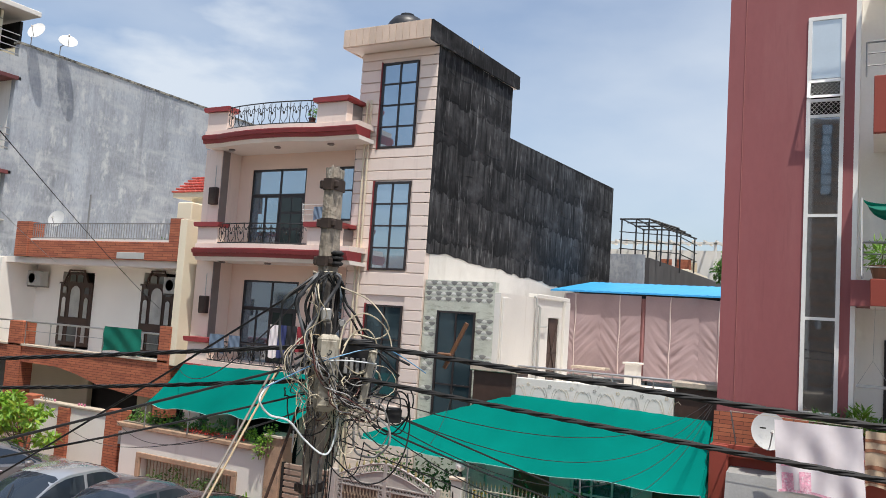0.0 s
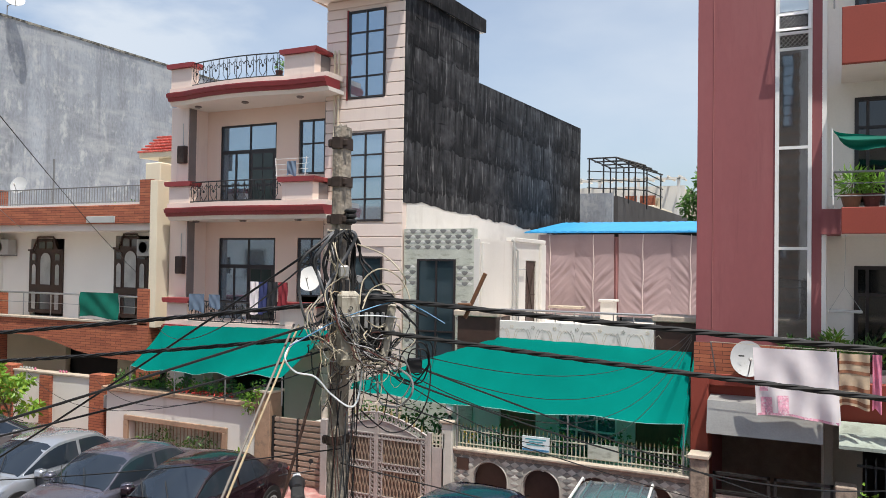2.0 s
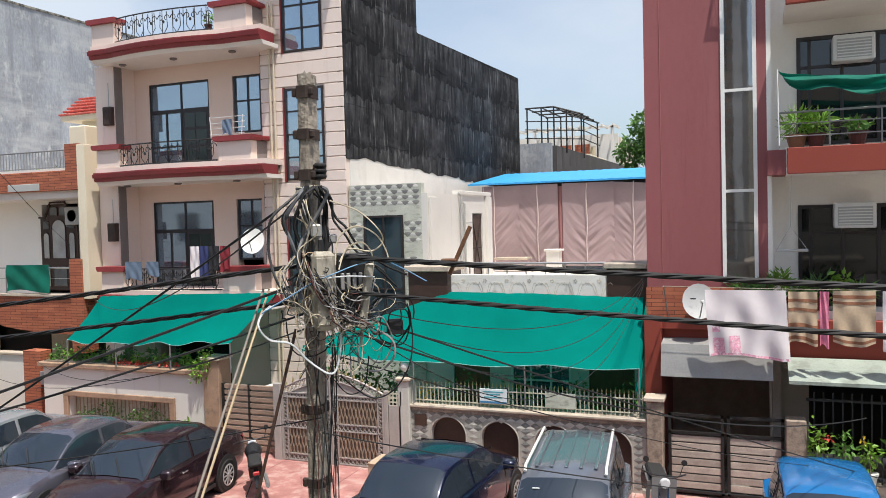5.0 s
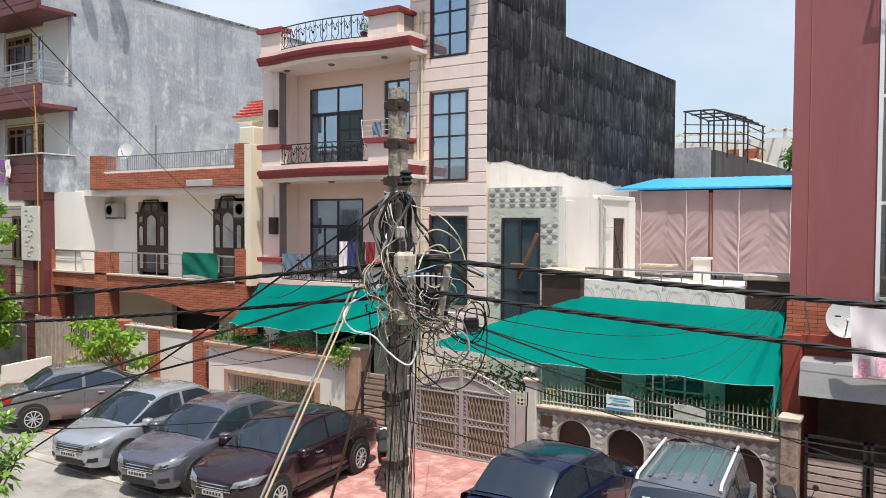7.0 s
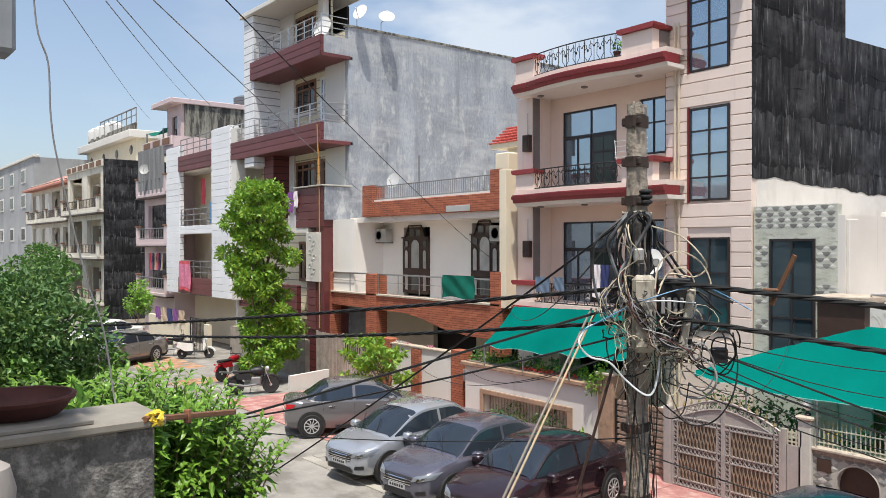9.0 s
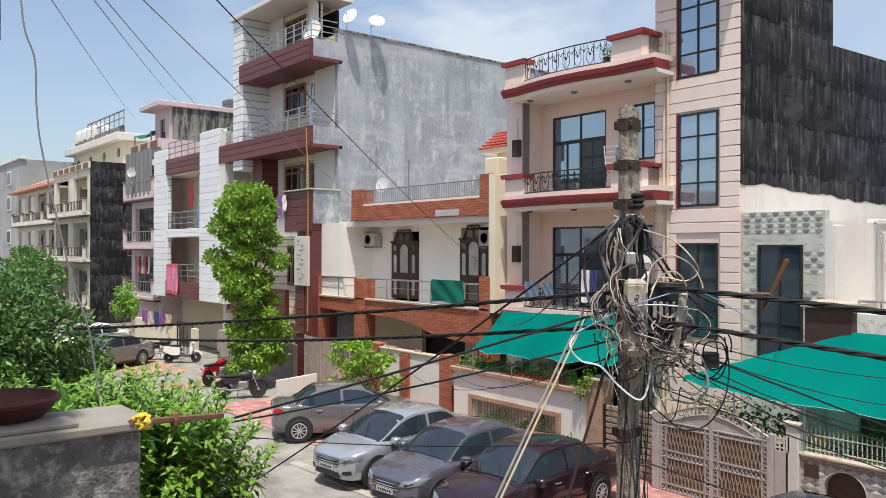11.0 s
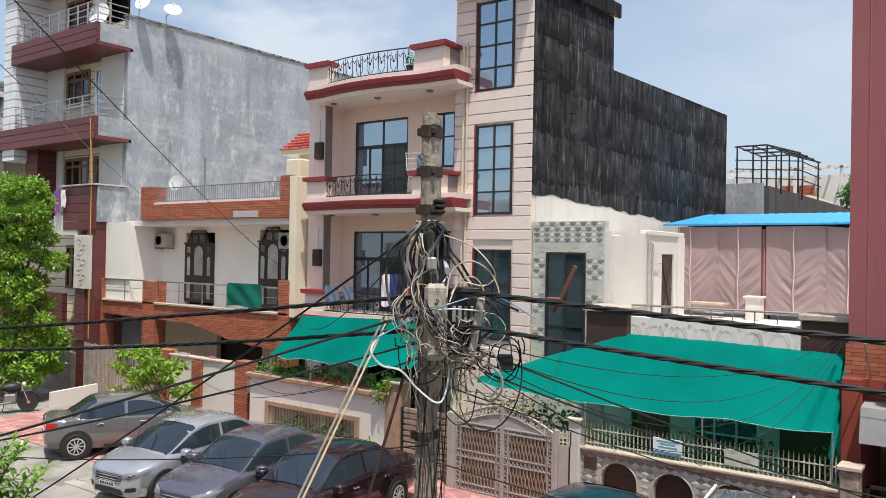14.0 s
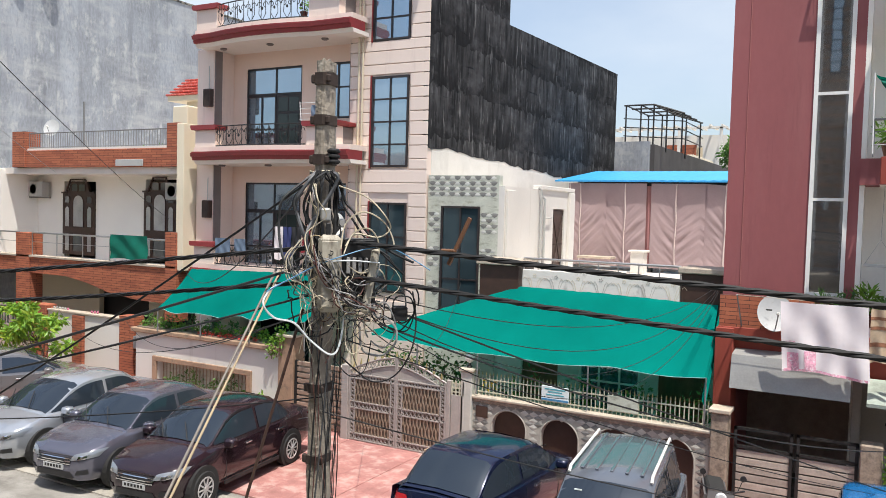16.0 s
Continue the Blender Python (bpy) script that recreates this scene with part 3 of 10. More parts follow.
# ---- ground ----
solo("ground", Geo().box(-300, -120, -0.6, 200, 400, -0.02), "soil", "bare dusty earth between and behind the houses", "ground", kind="structure", loc=(0, 0, -0.02))
solo("road", Geo().box(-140, 1.6, -0.3, 40, 11.9, 0.0), "asphalt", "worn dusty concrete road with dark patches", "road", kind="structure", loc=(0, 6, 0))
side = solo("pavement", Geo().box(-140, 11.9, -0.3, 40, 17.3, 0.012), "asphalt", "strip of paving before the boundary walls", "pavement", kind="structure", loc=(0, 14, 0))


# ---- windows and walls ----
def window(parent, x0, x1, z0, z1, y, cols=2, rows=3, frame="window_frame", pane="tint_glass", name="window", w=0.05, depth=0.10, label=""):
    """A window in a wall that faces -y: a frame with glazing bars, and its panes."""
    g = Geo()
    g.box(x0, y, z0, x0 + w, y + depth, z1).box(x1 - w, y, z0, x1, y + depth, z1)
    g.box(x0 + w, y, z1 - w, x1 - w, y + depth, z1).box(x0 + w, y, z0, x1 - w, y + depth, z0 + w)
    cs = cols if isinstance(cols, (list, tuple)) else [i / cols for i in range(1, cols)]
    rs = rows if isinstance(rows, (list, tuple)) else [i / rows for i in range(1, rows)]
    xs = [x0] + [x0 + (x1 - x0) * c for c in cs] + [x1]
    zs = [z0] + [z0 + (z1 - z0) * r for r in rs] + [z1]
    b = w * 0.4
    for x in xs[1:-1]:
        g.box(x - b, y + 0.012, z0 + w, x + b, y + depth - 0.02, z1 - w)
    for z in zs[1:-1]:
        g.box(x0 + w, y + 0.016, z - b, x1 - w, y + depth - 0.024, z + b)
    fr = part(name, g, frame, parent, label)
    for i in range(len(xs) - 1):
        for k in range(len(zs) - 1):
            part("pane", Geo().box(xs[i] + b, y + 0.04, zs[k] + b, xs[i + 1] - b, y + 0.048, zs[k + 1] - b), pane, fr)
    return fr


def rail(parent, p0, p1, z0, z1, material, n, r=0.012, name="railing", mids=1):
    """An upright-barred railing between two points of the plan."""
    g = Geo()
    a, b = Vector((*p0, 0)), Vector((*p1, 0))
    up = Vector((0, 0, 1))
    g.tube([a + up * z1, b + up * z1], r * 1.7, 6)
    for i in range(mids):
        g.tube([a + up * (z0 + 0.06 + i * (z1 - z0) / max(mids, 1)), b + up * (z0 + 0.06 + i * (z1 - z0) / max(mids, 1))], r * 1.2, 5)
    rl = part(name, g, material, parent)
    for i in range(n + 1):
        q = a.lerp(b, i / n)
        part("bar", Geo().tube([q + up * z0, q + up * z1], r, 5), material, rl)
    return rl


# ---- pink house ----
def pink_house():
    H = thing("house", (-14, 25, 0), "three-storey pink house with crimson bands, stair tower and black-coated side wall", "house")
    # body behind the recessed balconies
    g = Geo()
    g.wall(-17.65, -12.4, 0, 10.0, 17.70, 17.95, [(-16.45, -14.42, 6.95, 9.27), (-13.65, -12.75, 7.75, 9.27), (-16.45, -14.40, 3.55, 6.0), (-13.65, -12.85, 4.2, 6.0), (-16.6, -14.0, 0.1, 2.4)])
    g.wall(17.95, 32.65, 0, 10.0, -17.65, -17.4, axis="x")
    g.box(-17.4, 32.4, 0, -10.23, 32.65, 11.15)
    part("wall", g, "pink_shade", H)
    # black sheet behind the windows in place of the rooms' own shade
    part("dark_interior", Geo().box(-17.3, 19.4, 0.1, -12.3, 19.5, 9.9), "room_shade", H)
    part("roof_slab", Geo().box(-17.4, 17.95, 9.85, -10.3, 32.4, 10.0), "soffit_white", H)
    for z in (3.25, 6.6):
        part("floor_slab", Geo().box(-17.4, 17.95, z, -12.4, 19.4, z + 0.12), "soffit_white", H)
    # side columns
    part("column", Geo().box(-17.6, 16.9, 0, -16.95, 17.70, 9.75, 0.01), "pink_paint", H)
    for z0, z1 in ((0.1, 3.2), (3.7, 6.45), (7.05, 9.7)):
        part("corner_strip", Geo().box(-16.95, 16.93, z0, -16.925, 17.2, z1), "grey_plaster", H)
        part("corner_strip", Geo().box(-12.47, 17.26, z0, -12.425, 17.62, z1), "grey_plaster", H)

    # slabs with a shallow bow, crimson mouldings and parapets
    def edge(u, out):
        """Front line of a balcony at u from 0 to 1: straight at the ends, bowed between the posts."""
        x = -17.25 + u * 5.4
        bow = max(0.0, 1 - ((x + 14.85) / 1.75) ** 2)
        return x, 16.42 - 0.22 * bow - out

    def strip(z0, z1, out0, out1, back, mt, name, parent, n=36):
        g = Geo()
        for i in range(n):
            xa, ya = edge(i / n, 0)
            xb, yb = edge((i + 1) / n, 0)
            g.add([(xa, ya - out0, z0), (xb, yb - out0, z0), (xb, yb - out1, z1), (xa, ya - out1, z1), (xa, back, z0), (xb, back, z0), (xb, back, z1), (xa, back, z1)],
                  [(0, 1, 2, 3), (3, 2, 6, 7), (0, 4, 5, 1)] + ([(0, 3, 7, 4)] if i == 0 else []) + ([(1, 5, 6, 2)] if i == n - 1 else []))
        return part(name, g, mt, parent)

    for zb, top in ((9.72, True), (6.46, False), (3.2, False)):
        strip(zb, zb + 0.10, -0.10, -0.04, 17.70, "soffit_white", "balcony_slab", H)
        band = strip(zb + 0.10, zb + 0.20, 0.02, 0.05, 17.0, "crimson_trim", "moulding", H)
        strip(zb + 0.20, zb + 0.30, 0.09, 0.11, 17.0, "crimson_trim", "moulding", H)
        strip(zb + 0.30, zb + 0.34, 0.06, 0.06, 17.0, "crimson_trim", "moulding", H)
        strip(zb + 0.34, zb + 0.47, -0.03, -0.03, 17.70, "pink_paint", "kerb", H)
        zt = zb + 1.02 if top else zb + 0.95
        for xa, xb in ((-17.22, -16.45), (-13.25, -12.28)):
            post = part("parapet", Geo().box(xa, 16.47, zb + 0.47, xb, 16.75, zt, 0.01), "pink_paint", H)
            part("coping", Geo().prism([(xa - 0.06, zt), (xb + 0.06, zt), (xb + 0.10, zt + 0.06), (xb + 0.10, zt + 0.13), (xa - 0.10, zt + 0.13), (xa - 0.10, zt + 0.06)], "y", 16.38, 16.84), "crimson_trim", post)
        part("parapet_return", Geo().box(-12.44, 16.76, zb + 0.47, -12.285, 17.19, zt, 0.01), "grey_plaster", H, "bare grey plaster return of the parapet")
        part("return_coping", Geo().box(-12.52, 16.845, zt + 0.02, -12.19, 17.19, zt + 0.13, 0.02), "crimson_trim", H)
        # wrought iron with scrolls
        za, zc = zb + 0.50, zt + 0.08
        rl = Geo()
        ends = (-16.42, -13.28)

        def bowy(x):
            return edge((x + 17.25) / 5.4, 0)[1] + 0.1

        xs = [ends[0] + (ends[1] - ends[0]) * i / 14 for i in range(15)]
        for z in (za, zc):
            rl.tube([(x, bowy(x), z) for x in xs], 0.018, 5)
        fr = part("railing", rl, "iron", H, "black wrought-iron railing with scrolls")
        for i in range(10):
            x = ends[0] + (ends[1] - ends[0]) * (i + 0.5) / 10
            y = bowy(x)
            part("bar", Geo().tube([(x, y, za), (x, y, zc)], 0.010, 5), "iron", fr)
        for i in range(8):
            x = ends[0] + (ends[1] - ends[0]) * (i + 0.5) / 8
            sc = Geo()
            for s in (-1, 1):
                pts = []
                for k in range(13):
                    a = k / 12 * 4.6
                    r = 0.11 * (1 - k / 18)
                    xx = x + s * (0.09 + r * math.cos(a) * 0.85)
                    pts.append((xx, bowy(xx), (za + zc) / 2 + 0.08 + r * math.sin(a)))
                sc.tube(pts, 0.010, 4)
                sc.tube([(x + s * 0.02, bowy(x), za + 0.02), (x + s * 0.12, bowy(x), za + 0.16), (x + s * 0.10, bowy(x), zc - 0.05)], 0.009, 4)
            sc.lathe([(0.0, -0.05), (0.03, -0.02), (0.03, 0.02), (0.0, 0.05)], (x, bowy(x) - 0.005, (za + zc) / 2), 6)
            part("scroll", sc, "iron", fr)
    # balcony windows
    for z0, z1 in ((6.98, 9.27), (3.6, 6.0)):
        zt, xd = z0 + (z1 - z0) * 0.66, -15.36
        w = window(H, -16.45, -14.42, zt, z1, 17.72, [0.525], 1, label="dark-framed fanlight with blue tinted panes")
        window(H, -16.45, xd, z0, zt, 17.72, 2, [0.36], label="dark-framed window beside the balcony door")
        dl = part("balcony_door", Geo().box(xd, 17.73, z0, -14.42, 17.80, zt), "window_frame", H, "dark glazed balcony door")
        for a in range(2):
            for b in range(3):
                part("pane", Geo().box(xd + 0.09 + a * 0.38, 17.722, z0 + 0.10 + b * (zt - z0 - 0.1) / 3, xd + 0.43 + a * 0.38, 17.73, z0 + 0.02 + (b + 1) * (zt - z0 - 0.1) / 3), "door_dark", dl)
        window(H, -13.63, -12.77, z0 + 0.78, z1, 17.72, 2, [0.56])
    for z in (8.36, 5.2):
        bx = part("meter_box", Geo().box(-17.22, 16.74, z - 0.25, -16.94, 16.895, z + 0.25, 0.015), "wood_frame", H, "small dark wall box")
        part("lid", Geo().box(-17.20, 16.728, z - 0.22, -16.97, 16.74, z + 0.22, 0.004), "rust_dark", bx)
        part("conduit", Geo().tube([(-17.08, 16.84, z + 0.25), (-17.08, 16.84, z + 0.9)], 0.012, 5), "pvc_grey", bx)
    for zb in (9.72, 6.46):
        for x in (-16.55, -14.85, -13.0):
            part("downlight", Geo().lathe([(0.09, 0), (0.10, -0.03), (0.07, -0.05), (0.0, -0.05)], (x, 16.85, zb), 10), "grey_plaster", H)
    # tower
    T = Geo()
    T.wall(-12.4, -10.07, 0, 12.3, 17.24, 17.45, [(-11.73, -10.62, 9.6, 11.9), (-11.73, -10.62, 6.4, 8.7), (-11.73, -10.62, 3.2, 5.5), (-12.2, -11.5, 0.1, 2.2)])
    T.wall(17.45, 21.75, 0, 12.5, -12.4, -12.2, axis="x")
    T.box(-12.2, 21.55, 10.0, -10.3, 21.75, 12.5)
    part("tower_wall", T, "pink_paint", H)
    # black sheet that gives the stairwell its shade by colour
    part("dark_interior", Geo().box(-12.15, 18.4, 0.1, -10.35, 18.5, 12.2), "room_shade", H)
    part("party_wall", Geo().wall(17.45, 32.65, 0, 7.2, -10.3, -10.06, axis="x"), "raw_white", H, "unpainted whitewashed lower side wall")
    # black waterproof coat with a ragged lower edge
    rng = random.Random(4)
    g = Geo()
    n = 90
    ys = [17.24 + (32.65 - 17.24) * i / n for i in range(n + 1)]
    zs = [6.93 - 0.033 * (y - 17.2) + rng.uniform(-0.03, 0.03) + 0.03 * math.sin(y * 2.1) + 0.02 * math.sin(y * 5.3) for y in ys]
    for i in range(n):
        ta, tb = (12.5, 12.5) if ys[i] < 21.7 else (10.88 + 0.029 * (ys[i] - 21.75), 10.88 + 0.029 * (ys[i + 1] - 21.75))
        g.add([(-10.05, ys[i], zs[i]), (-10.05, ys[i + 1], zs[i + 1]), (-10.05, ys[i + 1], tb), (-10.05, ys[i], ta), (-10.22, ys[i], 7.1), (-10.22, ys[i + 1], 7.1), (-10.22, ys[i + 1], tb), (-10.22, ys[i], ta)],
              [(0, 1, 2, 3), (3, 2, 6, 7)] + ([(0, 3, 7, 4)] if i == 0 else []) + ([(1, 5, 6, 2)] if i == n - 1 else []))
    g.add([(-10.05, 21.75, 10.84), (-10.22, 21.75, 10.84), (-10.22, 21.75, 12.5), (-10.05, 21.75, 12.5)], [(0, 1, 2, 3)])
    part("black_coat", g, "black_coat", H, "side wall coated black with pale vertical streaks")
    for k, (z, y1) in enumerate(((7.35, 32.6), (8.25, 32.6), (9.15, 32.6), (10.05, 32.6), (11.0, 21.7), (11.75, 21.7))):
        pts = []
        for j in range(61):
            y = 17.28 + (y1 - 17.28) * j / 60
            pts.append((-10.052 + 0.012 * noise.noise(Vector((y * 2.1, k, 0))), y, z + 0.12 * noise.noise(Vector((y * 0.9, k * 3, 1)))))
        if z > 6.95:
            part("render_ridge", Geo().tube(pts, [0.002 + 0.016 * max(0.0, noise.noise(Vector((q[1] * 0.9, k * 7, 4))) + 0.25) for q in pts], 5), "black_coat", H)
    # tower cap
    cap = part("tower_cap", Geo().prism([(16.64, 12.22), (22.1, 12.45), (22.1, 12.84), (16.64, 12.68)], "x", -12.62, -10.0), "soffit_white", H)
    part("cap_side", Geo().prism([(16.62, 12.18), (21.5, 12.40), (22.12, 12.46), (22.12, 12.86), (16.62, 12.70)], "x", -10.0, -9.94), "black_coat", cap)
    part("cap_back", Geo().box(-12.5, 22.1, 12.46, -10.0, 22.13, 12.84), "black_coat", cap)
    for i in range(13):
        x = -12.64 + i * 0.205
        part("tile", Geo().box(x, 16.58, 12.23, x + 0.195, 16.64, 12.70, 0.006), "cap_tile", cap)
    for i in range(27):
        y = 16.66 + i * 0.205
        part("tile", Geo().box(-12.68, y, 12.23, -12.62, y + 0.195, 12.70, 0.006), "cap_tile", cap)
    # siding boards
    z = 0.0
    k = 0
    wins = [(9.6, 11.9), (6.4, 8.7), (3.2, 5.5)]
    while z < 12.2:
        z1 = min(z + (0.26 if k % 2 else 0.34), 12.22)
        hit_w = [w for w in wins if w[0] - 0.08 < (z + z1) / 2 < w[1] + 0.08]
        spans = [(-12.42, -11.78), (-10.57, -10.055)] if hit_w else [(-12.42, -10.055)]
        for a, b in spans:
            part("siding_board", Geo().box(a, 17.20, z + 0.012, b, 17.24, z1 - 0.012, 0.006), "pink_board", H)
        z, k = z1, k + 1
    for z0, z1 in wins:
        # lowest window: darker panes put its dark reflections into the glass colour
        low = z0 < 4
        fr = window(H, -11.73, -10.62, z0, z1, 17.19, 2, [0.62] if low else 4, pane="teal_glass" if low else "tint_glass", label="tall blue-tinted stair window in a dark frame")
        part("jamb", Geo().box(-11.765, 17.17, z0 - 0.03, -11.732, 17.25, z1 + 0.03), "crimson_trim", fr)
    for x, y in ((-12.1, 17.13), (-11.98, 17.13)):
        part("pipe", Geo().tube([(x, y, 0.1), (x, y, 10.9)], 0.028, 8), "pipe_cream", H)
    tank = solo("water_tank", Geo().lathe([(0.0, 0), (0.50, 0), (0.53, 0.05), (0.53, 0.22), (0.50, 0.26), (0.53, 0.3), (0.53, 0.52), (0.50, 0.56), (0.53, 0.6), (0.53, 0.85), (0.40, 1.02), (0.2, 1.08), (0.2, 1.16), (0.0, 1.17)], (-12.05, 18.7, 12.68), 20), "black_tank", "ribbed black plastic water tank on the tower roof", "water tank", smooth=True)
    for y in (19.3, 19.75, 20.0):
        part("rebar", Geo().tube([(-10.2, y, 12.6), (-10.21, y, 13.1)], 0.012, 5), "pvc_grey", H)
    return H


pink_house()


# ---- house with the tiled front and terrace ----
def tile_house():
    H = thing("house", (-6.5, 21, 0), "low white house with a diamond-tiled front, terrace and green shade", "house")
    g = Geo()
    g.wall(-10.04, -8.1, 0, 6.2, 17.30, 17.5, [(-9.64, -8.58, 2.9, 5.45)])
    part("front_wall", g, "tile_green", H, "greenish mottled stone front with bands of shell-shaped tiles")
    window(H, -9.64, -8.58, 2.9, 5.45, 17.26, 2, [0.30], pane="teal_glass", label="tall dark window in a slim frame")
    # black sheet, added for shade behind the front's openings
    part("dark_interior", Geo().box(-10.0, 18.2, 0.1, -2.85, 18.3, 3.3), "room_shade", H)
    # white side wall that runs back along the terrace, with a door and pipes
    g = Geo()
    g.wall(17.5, 21.95, 3.55, 5.95, -8.12, -7.95, [(20.47, 21.33, 3.62, 5.46)], axis="x")
    g.box(-8.1, 17.30, 3.35, -7.95, 17.5, 5.95)
    g.box(-10.0, 17.5, 5.8, -8.12, 21.95, 5.93)
    g.box(-10.0, 21.95, 3.55, -7.95, 22.1, 6.02)
    part("block_wall", g, "white_wall", H)
    part("coping", Geo().box(-8.16, 19.5, 5.95, -7.9, 22.0, 6.06, 0.015), "white_wall", H)
    part("pilaster", Geo().box(-7.95, 17.36, 3.6, -7.88, 17.78, 5.86, 0.01), "white_wall", H)
    part("pilaster", Geo().box(-7.95, 21.55, 3.6, -7.86, 21.93, 5.93, 0.01), "white_wall", H)
    # near-black sheet for the shade within the doorway
    part("reveal", Geo().box(-8.6, 20.4, 3.56, -8.5, 21.4, 5.5), "room_shade", H)
    dr = part("door", Geo().box(-8.04, 20.49, 3.62, -7.99, 21.31, 5.44), "wood_frame", H, "dark panelled terrace door")
    part("grille", Geo().tube([(-7.98, 20.52, 3.7), (-7.98, 21.28, 5.35)], 0.014, 4).tube([(-7.98, 21.28, 3.7), (-7.98, 20.52, 5.35)], 0.014, 4).tube([(-7.98, 20.52, 4.5), (-7.98, 21.28, 4.5)], 0.014, 4), "rust_dark", dr)
    for y, h1 in ((19.42, 5.92), (19.68, 5.70)):
        part("pipe", Geo().tube([(-7.88, y, 3.5), (-7.88, y, h1), (-7.94, y - 0.05, h1 + 0.07)], 0.032, 8), "pvc_grey", H)
    part("pipe_branch", Geo().tube([(-7.88, 19.68, 5.2), (-7.88, 20.2, 5.22), (-7.95, 20.3, 5.22)], 0.02, 6), "pvc_grey", H)
    part("terrace_slab", Geo().box(-10.04, 17.5, 3.35, -2.78, 27.0, 3.55), "soffit_white", H)
    # ground floor under the terrace
    part("ground_wall", Geo().wall(-8.1, -2.78, 0, 3.35, 17.34, 17.5, [(-7.4, -6.5, 0.1, 2.4), (-6.0, -4.6, 0.9, 2.3), (-4.2, -3.2, 0.1, 2.4)]), "white_wall", H)
    window(H, -6.0, -4.6, 0.9, 2.3, 17.36, 3, 2, frame="white_frame")
    part("ground_door", Geo().box(-7.4, 17.4, 0.1, -6.5, 17.45, 2.4), "wood_brown", H)
    part("ground_door", Geo().box(-4.2, 17.4, 0.1, -3.2, 17.45, 2.4), "wood_brown", H)
    # terrace front wall with a relief of sprigs and a rail
    tw = part("terrace_wall", Geo().box(-7.05, 16.40, 3.3, -3.62, 16.55, 4.08, 0.01), "terrace_plaster", H)
    # added dark slab: the awning's shade on the yard, put into its colour
    part("yard_floor", Geo().box(-10.6, 15.32, 0.0, -2.8, 17.3, 0.06), "yard_floor", H)
    part("terrace_floor", Geo().box(-8.1, 16.55, 3.35, -2.78, 17.34, 3.5), "soffit_white", H)
    for i in range(7):
        x = -6.75 + i * 0.5
        sp = Geo()
        for s in (-1.4, -0.8, 0.8, 1.4):
            sp.tube([(x, 16.398, 3.42), (x + s * 0.05, 16.397, 3.66), (x + s * 0.10, 16.397, 3.84), (x + s * 0.16, 16.397, 3.92), (x + s * 0.20, 16.398, 3.86)], 0.0045, 4)
        for k in range(5):
            a = k * 1.257
            sp.box(x + 0.03 * math.cos(a) - 0.012, 16.392, 3.95 + 0.03 * math.sin(a) - 0.012, x + 0.03 * math.cos(a) + 0.012, 16.40, 3.95 + 0.03 * math.sin(a) + 0.012, 0.004)
        part("relief_sprig", sp, ("pipe_cream", "stone_grey")[i % 2], tw)
    rail(H, (-7.05, 16.47), (-3.62, 16.47), 4.0, 4.32, "steel_rail", 8, 0.016, "terrace_rail")
    part("plinth", Geo().box(-7.0, 24.75, 3.55, -6.58, 25.2, 4.2, 0.015), "white_wall", H)
    part("plinth_cap", Geo().box(-7.06, 24.7, 4.2, -6.52, 25.25, 4.27, 0.015), "white_wall", H)
    part("low_shelf", Geo().box(-8.7, 24.6, 3.95, -7.6, 25.2, 4.02, 0.01), "stone_cream", H)
    # brown canopy box by the tiled front
    cb = part("porch_canopy", Geo().box(-8.05, 16.3, 3.35, -7.1, 17.2, 4.15, 0.01), "wood_frame", H, "dark brown porch box with a pale coping")
    part("canopy_coping", Geo().box(-8.12, 16.22, 4.15, -7.02, 17.24, 4.28, 0.02), "stone_cream", cb)
    part("dark_porch", Geo().box(-3.6, 16.45, 3.3, -2.78, 17.3, 4.2), "wood_frame", H)
    part("porch_coping", Geo().box(-3.66, 16.36, 4.2, -2.76, 17.34, 4.32, 0.02), "stone_cream", H)
    # shed on the terrace
    S = thing("terrace_shed", (-7, 26, 3.55), "terrace shed with a blue sheet roof and drawn mauve curtains", "shed")
    rs = Geo()
    n = 46
    for i in range(n):
        xa, xb = -9.80 + i * 0.155, -9.80 + (i + 1) * 0.155
        za, zb2 = (0.014 if i % 2 else 0.0), (0.014 if (i + 1) % 2 else 0.0)
        rs.add([(xa, 25.30, 6.47 + za), (xb, 25.30, 6.47 + zb2), (xb, 29.5, 7.0 + zb2), (xa, 29.5, 7.0 + za)], [(0, 1, 2, 3)])
        rs.add([(xa, 25.30, 6.42), (xb, 25.30, 6.42), (xb, 25.30, 6.47 + zb2), (xa, 25.30, 6.47 + za)], [(0, 1, 2, 3)])
    part("sheet_roof", rs, "blue_sheet", S, "corrugated blue metal roof sheets")
    rng = random.Random(3)

    seams = (-8.92, -7.42, -5.80, -4.32)

    def curtain(x0, x1, z0, z1, y, ph, mt, drop=0.0):
        """A stretched cloth whose creases fall from both sides towards its piped seam."""
        def creased(u, v):
            x, z = x0 + (x1 - x0) * u, z0 + (z1 - z0) * v
            d = min(abs(x - q) for q in seams)
            q = z - (1.15 + 0.5 * noise.noise(Vector((x * 0.7, z * 0.5, ph)))) * d
            run = max(0.0, min(1.0, (6.0 - z) / 0.9)) * max(0.12, 1 - d * 1.15) * min(1.0, 0.2 + d * 8) * (0.45 + 0.9 * abs(noise.noise(Vector((x * 0.9 + ph, z * 0.7, 11)))) * 2)
            c = noise.noise(Vector((q * 4.6 + 0.5 * noise.noise(Vector((x * 2, z, 1))), d * 1.6 + ph * 3, 2.0))) + 0.45 * noise.noise(Vector((q * 10.5, d * 1.6, 9.0 + ph)))
            soft_ = noise.noise(Vector((x * 1.1, z * 0.5, ph)))
